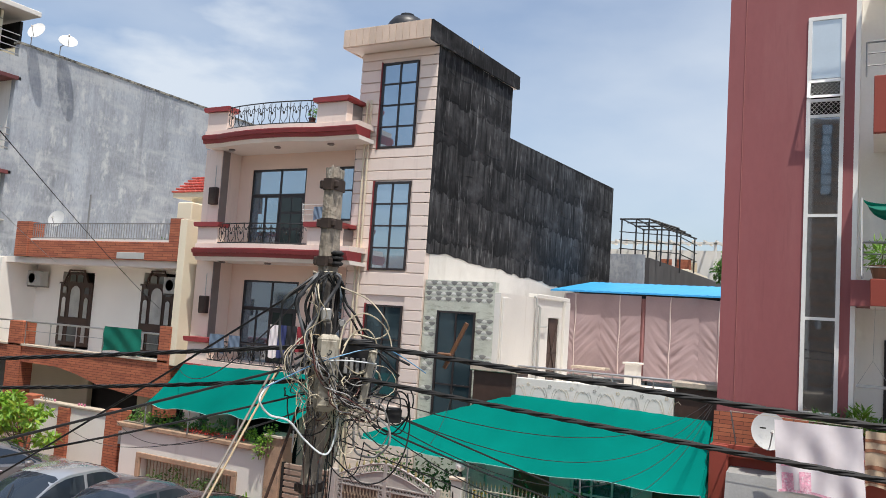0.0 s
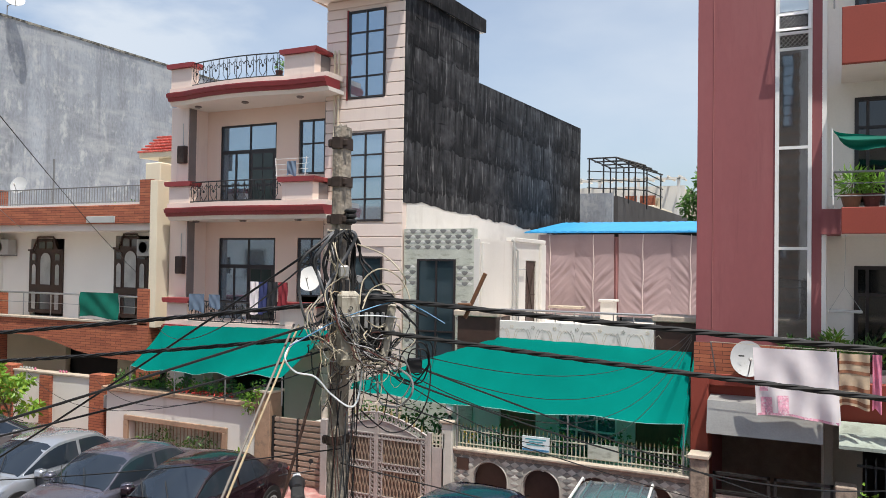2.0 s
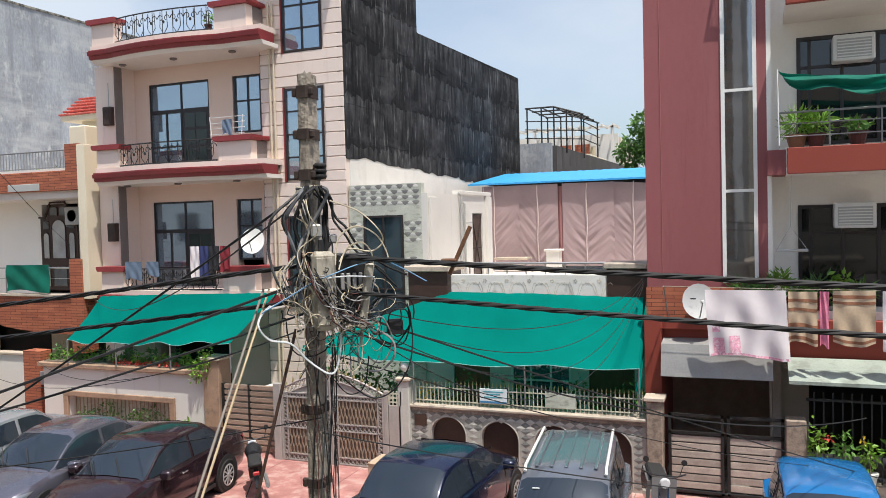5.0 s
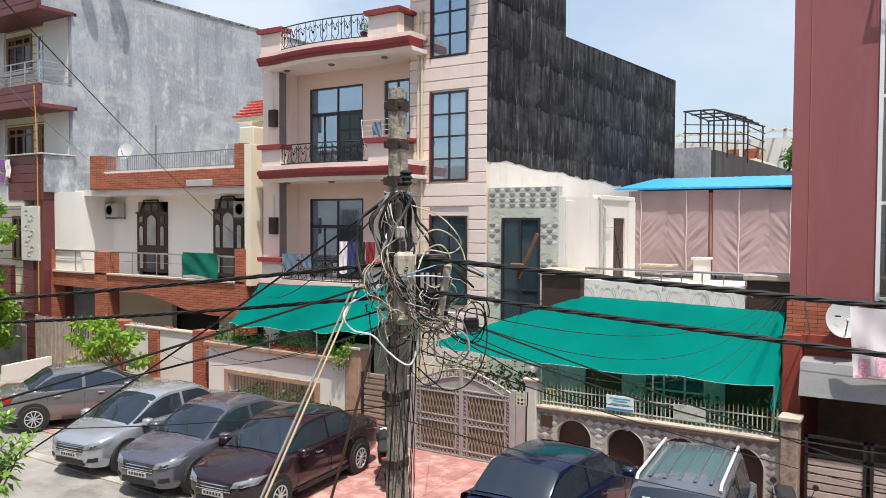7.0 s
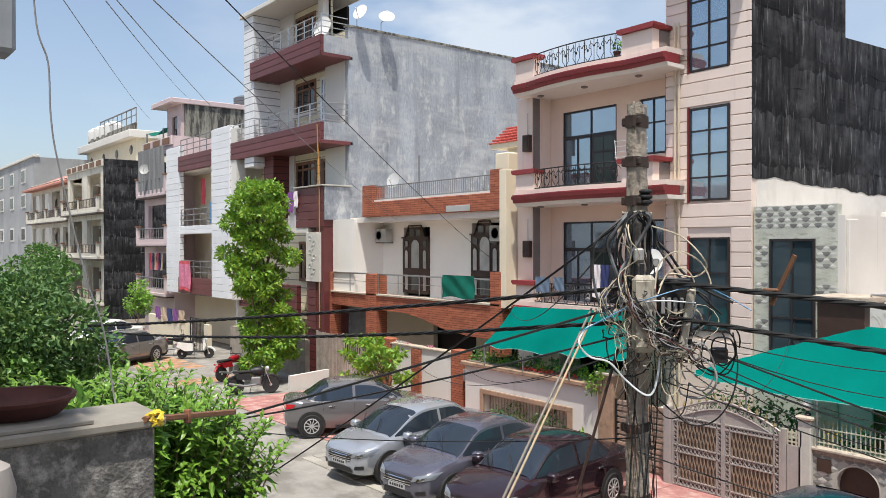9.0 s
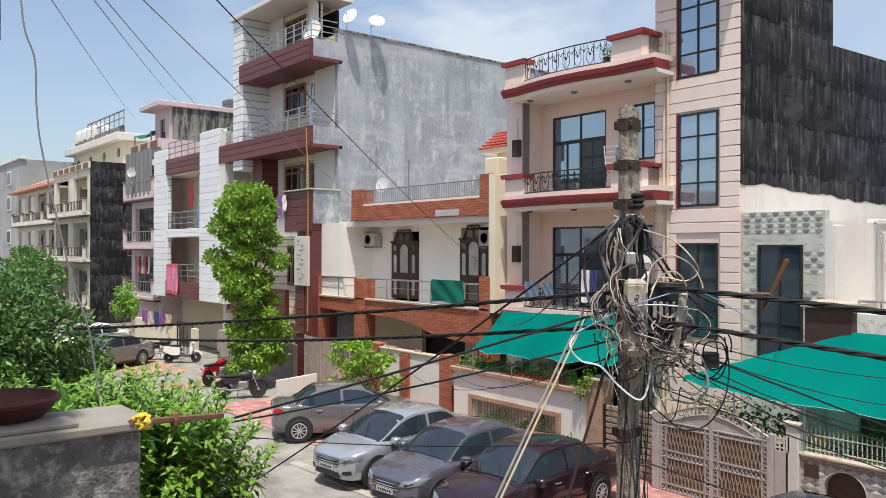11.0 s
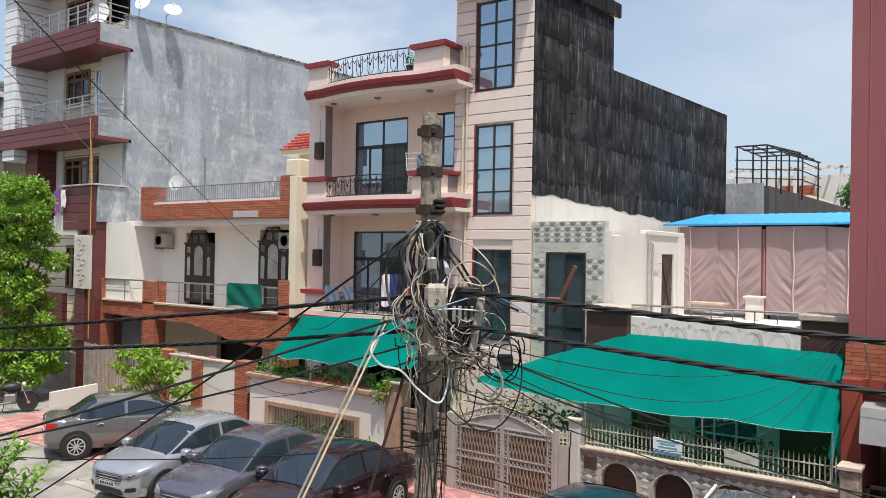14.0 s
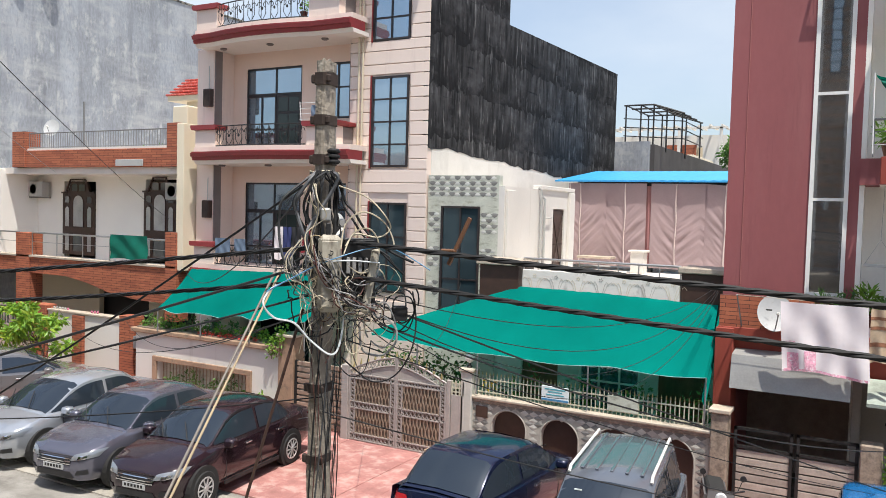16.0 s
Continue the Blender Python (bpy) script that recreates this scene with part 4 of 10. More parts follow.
            return (x, y + 0.08 * c * run + 0.05 * soft_, z - drop * u * v)

        return part("curtain", Geo().grid(creased, 48, 96), mt, S, smooth=True)

    for i, (xa, xb, drop) in enumerate(((-9.35, -8.06, 0), (-8.08, -6.75, 0), (-6.60, -4.93, 0), (-4.96, -3.7, 0.10), (-3.72, -2.7, 0))):
        curtain(xa, xb, 3.7, 6.38, 25.46 + 0.02 * (i % 2), i * 1.3, "curtain", drop)
    part("curtain", Geo().grid(lambda u, v: (-6.80 + 0.24 * u, 25.5 + 0.03 * math.sin(u * 9), 3.8 + 2.5 * v), 6, 8), "curtain_dark", S, "dark red lining in the gap")
    for i, x in enumerate(seams + (-9.3, -3.7)):
        part("piping", Geo().tube([(x + 0.015 * math.sin(k * 1.1 + i), 25.415, 3.75 + k * 0.262) for k in range(11)], 0.018, 5), "curtain_piping", S)
    # back of the shed, coloured near-black for the shade inside
    part("back_wall", Geo().box(-10.0, 29.3, 3.55, -2.6, 29.5, 6.9), "room_shade", S)
    for x in (-9.4, -6.6, -4.0):
        part("post", Geo().tube([(x, 25.85, 3.55), (x, 25.85, 6.35)], 0.04, 6), "iron", S)
    return H


tile_house()


# ---- maroon building ----
def maroon_building():
    H = thing("apartment_block", (3, 20, 0), "tall maroon and cream apartment block with a glazed stair strip", "building")
    g = Geo()
    g.wall(-2.74, -0.5, 3.75, 15.5, 16.12, 16.4, [(-1.26, -0.68, 4.0, 11.42)])
    g.wall(16.4, 20.6, 0, 15.5, -2.74, -2.5, axis="x")
    part("wall", g, "maroon_paint", H, "maroon painted wall")
    part("corner_joint", Geo().box(-2.44, 16.108, 4.0, -2.425, 16.12, 15.3), "maroon_line", H)
    st = window(H, -1.31, -0.67, 3.95, 11.42, 16.09, 1, [(z - 3.95) / 7.47 for z in (5.71, 7.62, 9.50, 9.80, 10.18)], frame="white_frame", pane="strip_glass", w=0.07, label="tall white-framed stair glazing")
    part("top_pane", Geo().box(-1.25, 16.112, 10.22, -0.73, 16.125, 11.36), "milk_glass", st, "pale frosted top pane")
    # black sheet behind the glazing, painted in for the stair's shade
    part("stair_shade", Geo().box(-1.25, 16.6, 4.0, -0.68, 16.65, 11.4), "room_shade", H)

    def mesh_pane(x0, x1, z0, z1, place):
        """Diagonal wires clipped to a rectangle."""
        gr = Geo()
        n = 11
        for s in (-1, 1):
            for i in range(-n, 2 * n):
                pts = []
                for k in range(13):
                    z = z0 + (z1 - z0) * k / 12
                    x = x0 + 0.08 * i + s * (z - z0) * 0.9
                    if x0 <= x <= x1:
                        pts.append(place(x, z))
                if len(pts) > 1:
                    gr.tube(pts, 0.0045, 3)
        return gr

    part("grille", mesh_pane(-1.25, -0.73, 9.53, 9.78, lambda x, z: (x, 16.085, z)), "white_frame", st, "diamond wire mesh")

    def tilt(x, z):
        """A point of the top-hung sash, which stands open at its foot."""
        return (x, 16.07 - (10.17 - z) * 0.55, z)

    sg = Geo()
    for xa, xb, za, zb in ((-1.29, -1.24, 9.78, 10.17), (-0.74, -0.69, 9.78, 10.17), (-1.29, -0.69, 10.12, 10.17), (-1.29, -0.69, 9.78, 9.83)):
        vs = [tilt(x, z) for x, z in ((xa, za), (xb, za), (xb, zb), (xa, zb))]
        sg.add(vs + [(p[0], p[1] - 0.03, p[2]) for p in vs], [(0, 1, 2, 3), (7, 6, 5, 4), (0, 4, 5, 1), (1, 5, 6, 2), (2, 6, 7, 3), (3, 7, 4, 0)])
    sash = part("open_sash", sg, "white_frame", st, "white top-hung sash standing open")
    part("mesh", mesh_pane(-1.24, -0.74, 9.83, 10.12, lambda x, z: (x, tilt(x, z)[1] - 0.012, z)), "white_frame", sash)
    # black sheet imitating the shade behind the mesh and open sash
    part("sash_back", Geo().box(-1.25, 16.13, 9.52, -0.73, 16.14, 10.16), "room_shade", st)
    # cream recessed flats
    g = Geo()
    g.wall(-0.5, 12.0, 0, 15.5, 16.85, 17.1, [(0.05, 2.3, 6.55, 8.62), (0.1, 2.4, 3.45, 5.4), (0.05, 2.3, 9.75, 11.9), (-0.35, 2.0, 0.1, 2.0)])
    part("flat_wall", g, "house_white", H)
    part("return_wall", Geo().wall(16.12, 16.85, 3.5, 15.5, -0.5, -0.42, axis="x"), "house_white", H)
    # black sheet standing for the unlit flats
    part("dark_interior", Geo().box(-0.4, 18.5, 0.1, 11.9, 18.6, 15), "room_shade", H)
    for z0, z1 in ((6.55, 8.62), (3.45, 5.4), (9.75, 11.9)):
        window(H, 0.05, 2.3, z0, z1, 16.82, [0.1, 0.35, 0.62], [0.72], frame="window_frame", pane="dark_glass", w=0.07)
    for z in (8.05, 4.95):
        a = part("air_conditioner", Geo().box(0.66, 16.45, z, 1.36, 17.0, z + 0.48, 0.02), "plastic_white", H, "white window air conditioner")
        part("louvre", Geo().box(0.72, 16.44, z + 0.05, 1.30, 16.452, z + 0.40), "pvc_grey", a)
        for k in range(6):
            part("slat", Geo().box(0.73, 16.43, z + 0.07 + k * 0.055, 1.29, 16.445, z + 0.09 + k * 0.055), "plastic_white", a)
    # balconies
    for zb, hgt in ((5.95, 0.46), (8.92, 1.0), (12.2, 1.0)):
        b = part("balcony", Geo().box(-0.18, 15.2, zb, 12, 15.32, zb + hgt, 0.01), "orange_red_paint", H, "orange-red balcony front")
        part("slab", Geo().box(-0.18, 15.32, zb, 12, 16.85, zb + 0.14), "soffit_white", b)
        if hgt < 0.9:
            part("slab_end", Geo().box(-0.5, 15.9, zb + 0.02, -0.18, 16.85, zb + hgt + 0.02), "maroon_paint", b)
        z1 = zb + hgt
        if hgt < 0.9:
            hs = part("hanging_swing", Geo().tube([(-0.10, 15.8, zb), (-0.12, 15.8, 5.02)], 0.006, 4).tube([(-0.35, 15.8, 4.60), (-0.12, 15.8, 5.02), (0.15, 15.8, 4.60)], 0.006, 4).box(-0.37, 15.72, 4.55, 0.17, 15.88, 4.60, 0.008), "pvc_grey", H, "small board hung from the slab on cords")
        rg = Geo().tube([(-0.3, 15.26, z1 + 0.62), (12, 15.26, z1 + 0.62)], 0.02, 6).tube([(-0.3, 15.26, z1 + 0.42), (12, 15.26, z1 + 0.42)], 0.012, 5).tube([(-0.3, 15.26, z1 + 0.2), (12, 15.26, z1 + 0.2)], 0.012, 5)
        for i in range(16):
            rg.tube([(-0.3 + i * 0.8, 15.26, z1), (-0.3 + i * 0.8, 15.26, z1 + 0.62)], 0.015, 5)
        part("railing", rg, "grey_rail", b)
    # low brick terrace with dish below the glazing
    lb = part("brick_front", Geo().box(-2.72, 15.6, 3.1, 12, 15.75, 3.32, 0.01), "orange_red_paint", H)
    part("low_wall", Geo().wall(-2.74, 12, 2.55, 3.3, 15.75, 15.95), "orange_red_paint", H)
    part("brick_rail", Geo().box(-2.70, 15.62, 3.32, -1.1, 15.72, 3.9), "brick_clad", H)
    part("slab_first", Geo().box(-2.5, 15.95, 3.3, 12, 16.85, 3.45), "soffit_white", H)
    part("side_pier", Geo().box(-2.74, 15.5, 0, -2.42, 16.12, 3.3, 0.01), "orange_red_paint", H)
    part("porch_hood", Geo().prism([(15.18, 2.27), (15.15, 2.27), (15.30, 2.86), (15.74, 2.92), (15.74, 2.86), (15.34, 2.80)], "x", -2.40, -0.45), "tin_grey", H, "grey sheet hood over the gateway")
    # garage walls in a darker plaster whose colour carries the shade under the hood
    part("garage_wall", Geo().wall(-0.40, 12, 0, 2.55, 16.6, 16.8, [(0.2, 1.6, 0.2, 2.1)]), "dull_plaster", H)
    part("garage_side", Geo().box(-0.45, 16.25, 0, -0.30, 18.4, 2.55), "dull_plaster", H)
    part("garage_back", Geo().box(-2.5, 18.3, 0, 0, 18.4, 3.3), "weathered_slat", H)
    part("garage_ceiling", Geo().box(-2.5, 15.95, 2.55, -0.3, 18.3, 2.7), "soffit_white", H)
    return H


maroon_building()


# ---- white house with brick bands ----
def brick_house():
    H = thing("house", (-23, 20, 0), "two-storey white house with red brick bands and roof terrace", "house")
    g = Geo()
    g.wall(-26.9, -17.75, 3.3, 6.3, 17.9, 18.1, [(-24.95, -23.3, 3.4, 6.0), (-20.9, -19.45, 3.4, 6.08)])
    part("wall", g, "house_white", H)
    # shade of both storeys' rooms, put in as one black sheet
    part("dark_interior", Geo().box(-26.8, 19, 0.1, -17.8, 19.1, 6.2), "room_shade", H)
    part("left_wing", Geo().box(-28.0, 16.55, 3.4, -26.4, 17.95, 6.35), "house_white", H)
    part("roof_slab", Geo().box(-26.9, 16.7, 6.2, -17.75, 28.0, 6.4), "soffit_white", H)
    part("side_wall", Geo().wall(18.1, 28, 0, 6.3, -17.95, -17.75, axis="x"), "cream_wall", H)
    p = part("parapet", Geo().box(-25.7, 16.55, 6.4, -17.93, 16.72, 6.95, 0.01), "brick_clad", H, "red brick parapet")
    for x0, x1, zt in ((-25.72, -25.05, 7.58), (-18.40, -17.93, 7.66)):
        part("pier", Geo().box(x0, 16.5, 6.4, x1, 17.1, zt, 0.01), "brick_clad", H)
    part("parapet_cap", Geo().box(-25.05, 16.6, 6.95, -18.4, 16.8, 7.02), "white_wall", H)
    part("terrace_back", Geo().box(-25.6, 19.5, 6.4, -18.0, 19.6, 7.2), "white_wall", H)
    rail(H, (-25.05, 16.68), (-18.4, 16.68), 7.0, 7.52, "grey_rail", 58, 0.011, "terrace_rail")
    part("white_pier", Geo().box(-17.92, 16.45, 3.4, -17.64, 18.0, 7.62, 0.01), "cream_wall", H)
    part("soffit_light", Geo().box(-20.6, 16.5, 6.42, -19.4, 16.54, 6.62, 0.01), "pvc_grey", H)
    # balcony of brick cladding, swept lower towards its end
    b = part("balcony", Geo().prism([(-28.4, 2.98), (-28.4, 3.45), (-17.9, 3.45), (-17.9, 2.40), (-19.5, 2.42), (-20.8, 2.55), (-21.8, 2.78), (-22.8, 2.92)], "y", 16.45, 16.6), "brick_clad", H, "red brick balcony front with a swept lower edge")
    part("balcony_slab", Geo().box(-28.3, 16.6, 2.95, -17.9, 17.9, 3.2), "soffit_white", b)
    part("coping", Geo().box(-28.45, 16.40, 3.45, -17.88, 16.66, 3.52, 0.01), "stone_cream", b)
    for x0, x1 in ((-28.5, -27.95), (-25.35, -24.65)):
        part("pier", Geo().box(x0, 16.40, 0, x1, 16.9, 4.25, 0.01), "brick_clad", H)
    part("pier", Geo().box(-18.3, 16.40, 1.9, -17.85, 16.9, 4.5, 0.01), "brick_clad", H)
    for xa, xb in ((-27.95, -25.35), (-24.65, -18.3)):
        rg = Geo().tube([(xa, 16.52, 4.25), (xb, 16.52, 4.25)], 0.03, 6).tube([(xa, 16.52, 3.95), (xb, 16.52, 3.95)], 0.012, 4)
        m = max(2, int((xb - xa) / 1.1))
        for i in range(m + 1):
            x = xa + (xb - xa) * i / m
            rg.tube([(x, 16.52, 3.5), (x, 16.52, 4.25)], 0.018, 5)
        part("railing", rg, "steel_rail", H)
    # carved windows with arched heads
    for x0, x1, zt in ((-24.95, -23.3, 6.0), (-20.9, -19.45, 6.08)):
        g = Geo()
        xm, z0 = (x0 + x1) / 2, 3.5
        hw = (x1 - x0) / 2
        silhouette = [(x0, z0), (x1, z0), (x1, zt - 0.42), (x1 - 0.24, zt - 0.42), (x1 - 0.46, zt), (x0 + 0.46, zt), (x0 + 0.24, zt - 0.42), (x0, zt - 0.42)]
        g.prism(silhouette, "y", 17.84, 17.96)
        g.prism([(x0 - 0.03, zt - 0.42), (x0 + 0.22, zt - 0.42), (x0 + 0.45, zt + 0.03), (x1 - 0.45, zt + 0.03), (x1 - 0.22, zt - 0.42), (x1 + 0.03, zt - 0.42), (x1 + 0.03, zt - 0.36), (x1 - 0.20, zt - 0.36), (x1 - 0.43, zt + 0.08), (x0 + 0.43, zt + 0.08), (x0 + 0.20, zt - 0.36), (x0 - 0.03, zt - 0.36)], "y", 17.80, 17.84)
        w = part("window", g, "wood_frame", H, "dark carved wooden window with a stepped arched head")

        def glazed(xa, xb, za, zb, rise, m):
            """One pane with a rounded head and the bead round it."""
            c, r = (xa + xb) / 2, (xb - xa) / 2
            head = [(c + r * math.cos(k * math.pi / 8), zb - rise + rise * math.sin(k * math.pi / 8)) for k in range(9)]
            pn = part("pane", Geo().prism([(xa, za), (xb, za)] + head, "y", 17.834, 17.839), m, w)
            part("bead", Geo().tube([(p[0], 17.832, p[1]) for p in [(xa, za), (xb, za)] + head + [(xa, za)]], 0.018, 4), "wood_frame", pn)

        for s in (-1, 1):
            c = xm + s * hw * 0.70
            glazed(c - 0.12, c + 0.12, z0 + 0.95, zt - 0.85, 0.12, "pane_pale")
            glazed(c - 0.12, c + 0.12, z0 + 0.12, z0 + 0.72, 0.02, "pane_pale")
            glazed(c - 0.13, c + 0.13, zt - 0.74, zt - 0.50, 0.05, "pane_grey")
            c = xm + s * 0.19
            glazed(c - 0.16, c + 0.16, zt - 0.34, zt - 0.08, 0.05, "pane_grey")
        glazed(xm - 0.27, xm + 0.27, z0 + 0.95, zt - 0.46, 0.26, "pane_pale")
        glazed(xm - 0.27, xm + 0.27, z0 + 0.12, z0 + 0.72, 0.02, "pane_grey")
    # ground floor behind its gate
    part("ground_wall", Geo().wall(-28.3, -17.8, 0, 2.95, 18.6, 18.8, [(-24, -21.5, 0.1, 2.3), (-20.8, -19.0, 0.9, 2.2)]), "cream_wall", H)
    return H


brick_house()


# ---- grey-sided tall block ----
def grey_block():
    H = thing("apartment_block", (-32, 24, 0), "four-storey block with a bare cement side wall and brown balconies", "building")
    part("side_wall", Geo().wall(17.3, 33.0, 0, 14.3, -28.25, -28.0, axis="x"), "cement", H, "bare grey cement wall, patched and streaked")
    part("wall_cap", Geo().box(-28.28, 17.25, 14.3, -27.96, 33, 14.38), "old_concrete", H)
    g = Geo()
    g.wall(-36.7, -29.9, 14.3, 16.0, 17.5, 17.7, [(-36.55, -35.45, 13.9, 15.6), (-32.85, -31.0, 14.3, 15.7)])
    g.wall(-36.7, -28.25, 0, 14.3, 17.5, 17.7, [(-36.55, -35.45, 10.2, 12.4), (-32.85, -31.0, 11.25, 12.7), (-30.62, -29.98, 10.2, 12.65), (-36.55, -35.45, 13.9, 15.6), (-32.85, -31.0, 14.3, 15.7), (-32.85, -31.0, 7.7, 9.1), (-30.62, -29.98, 7.3, 9.1), (-32.6, -31.2, 3.7, 5.5)])
    part("front_wall", g, "cream_board", H)
    # two black sheets for the shade behind the front and the top room
    part("dark_interior", Geo().box(-36.5, 18.6, 0.1, -28.4, 18.7, 14.2), "room_shade", H)
    part("top_room", Geo().box(-36.5, 18.6, 14.2, -30.2, 18.7, 15.9), "room_shade", H)
    for x0, x1, z0, z1 in ((-36.55, -35.45, 10.2, 12.4), (-36.55, -35.45, 13.9, 15.6), (-30.62, -29.98, 10.2, 12.65)):
        window(H, x0, x1, z0, z1, 17.46, 2, [0.7], frame="white_frame", w=0.10)
    for x0, x1, z0, z1 in ((-32.85, -31.0, 11.25, 12.7), (-32.85, -31.0, 14.3, 15.7), (-32.85, -31.0, 7.7, 9.1), (-30.62, -29.98, 7.3, 9.1), (-32.6, -31.2, 3.7, 5.5)):
        window(H, x0, x1, z0, z1, 17.46, 3, [0.75], frame="wood_brown", pane="dark_glass", w=0.13)
        if x1 > -31.1 and x1 < -30.9:
            part("window_sill", Geo().box(x0 - 0.1, 17.3, z0 - 0.12, x1 + 0.1, 17.5, z0, 0.01), "white_wall", H)
    part("white_column", Geo().box(-35.3, 16.05, 9.0, -34.3, 17.5, 16.0, 0.01), "white_board", H)
    part("cornice", Geo().box(-35.5, 15.9, 16.0, -29.2, 18.8, 16.2, 0.02), "white_wall", H)
    part("inner_pier", Geo().box(-29.9, 17.3, 6.5, -28.26, 17.5, 13.0, 0.01), "white_wall", H)
    part("top_pier", Geo().box(-30.3, 17.2, 13.8, -29.9, 17.6, 16.0, 0.01), "white_wall", H)
    part("recess_panel", Geo().box(-34.65, 17.40, 6.5, -32.95, 17.5, 16.0, 0.01), "white_wall", H)
    part("recess_pier", Geo().box(-35.02, 17.2, 6.5, -34.70, 17.5, 13.0), "wood_frame", H)
    for zb, x0 in ((12.95, -34.5), (9.45, -36.7)):
        b = part("balcony", Geo().box(x0, 16.0, zb, -28.0, 16.15, zb + 0.85, 0.01), "brown_board", H, "dark brown panelled balcony front")
        for k in range(3):
            part("front_board", Geo().box(x0 - 0.01, 15.965, zb + 0.01 + k * 0.283, -27.99, 16.0, zb + 0.27 + k * 0.283, 0.005), "brown_panel", b)
        part("soffit", Geo().box(x0, 16.15, zb, -28.0, 17.5, zb + 0.12), "brown_board", b)
        part("end_wall", Geo().box(-28.15, 16.15, zb + 0.12, -28.0, 17.3, zb + 0.85), "cement", b)
        part("end_trim", Geo().box(-28.0, 16.0, zb - 0.02, -27.9, 17.35, zb + 0.12, 0.01), "brown_panel", b)
        rg = Geo()
        for k in range(4):
            rg.tube([(x0 + 0.1, 16.07, zb + 0.95 + k * 0.24), (-28.05, 16.07, zb + 0.95 + k * 0.24), (-28.05, 17.3, zb + 0.95 + k * 0.24)], 0.022, 5)
        for i in range(10):
            x = x0 + 0.1 + (-28.05 - x0 - 0.1) * i / 9
            rg.tube([(x, 16.07, zb + 0.85), (x, 16.07, zb + 1.7)], 0.028, 5)
        part("railing", rg, "steel_rail", b)
    # lower brown bay by the brick house
    part("brown_bay", Geo().box(-30.25, 16.12, 6.05, -28.02, 17.28, 7.72, 0.01), "brown_board", H)
    for k in range(5):
        part("bay_board", Geo().box(-30.26, 16.08, 6.07 + k * 0.33, -27.99, 16.12, 6.38 + k * 0.33, 0.005), "brown_panel", H)
    part("bay_pier", Geo().box(-28.6, 16.12, 0.0, -28.02, 17.28, 6.05, 0.01), "brown_panel", H)
    part("bay_coping", Geo().box(-30.35, 16.0, 7.72, -27.9, 17.4, 7.78, 0.01), "stone_grey", H)
    part("grey_bay", Geo().box(-28.02, 16.14, 6.36, -27.95, 17.29, 7.71, 0.005), "cement", H)
    part("white_ledge", Geo().box(-31.0, 16.1, 5.85, -29.25, 17.4, 6.62, 0.01), "white_wall", H)
    sp = part("stone_panel", Geo().box(-29.3, 16.02, 3.85, -28.18, 16.12, 5.85, 0.01), "white_wall", H, "white panel with a carved relief")
    for k in range(9):
        cx, cz = -28.75 + 0.2 * math.sin(k * 2.1), 4.1 + k * 0.19
        part("relief", Geo().tube([(cx + 0.12 * math.cos(a), 16.015, cz + 0.09 * math.sin(a)) for a in [j * 0.75 for j in range(8)]], 0.014, 4), "pvc_grey", sp)
    for k in range(6):
        part("bay_board", Geo().box(-29.3, 16.08, 1.9 + k * 0.325, -28.6, 16.12, 2.2 + k * 0.325, 0.005), "brown_panel", H)
    part("bay_back", Geo().box(-29.3, 16.12, 0.0, -28.6, 17.0, 3.85), "brown_board", H)
    part("drain_pipe", Geo().tube([(-28.2, 16.04, 2.0), (-28.2, 16.04, 7.75), (-28.2, 15.95, 10.2)], 0.022, 6), "pipe_orange", H, "thin orange pipe")
    part("brown_upstand", Geo().box(-36.7, 16.3, 2.4, -30.6, 16.5, 3.6, 0.01), "brown_board", H)
    part("ground_wall", Geo().wall(-36.7, -28.25, 0, 2.4, 17.0, 17.2, [(-35, -33, 0.1, 2.1), (-31.5, -30, 0.1, 2.1)]), "cream_wall", H)
    part("dark_pier", Geo().box(-34.4, 16.6, 6.6, -33.4, 17.5, 9.45), "brown_board", H)
    return H


grey_block()


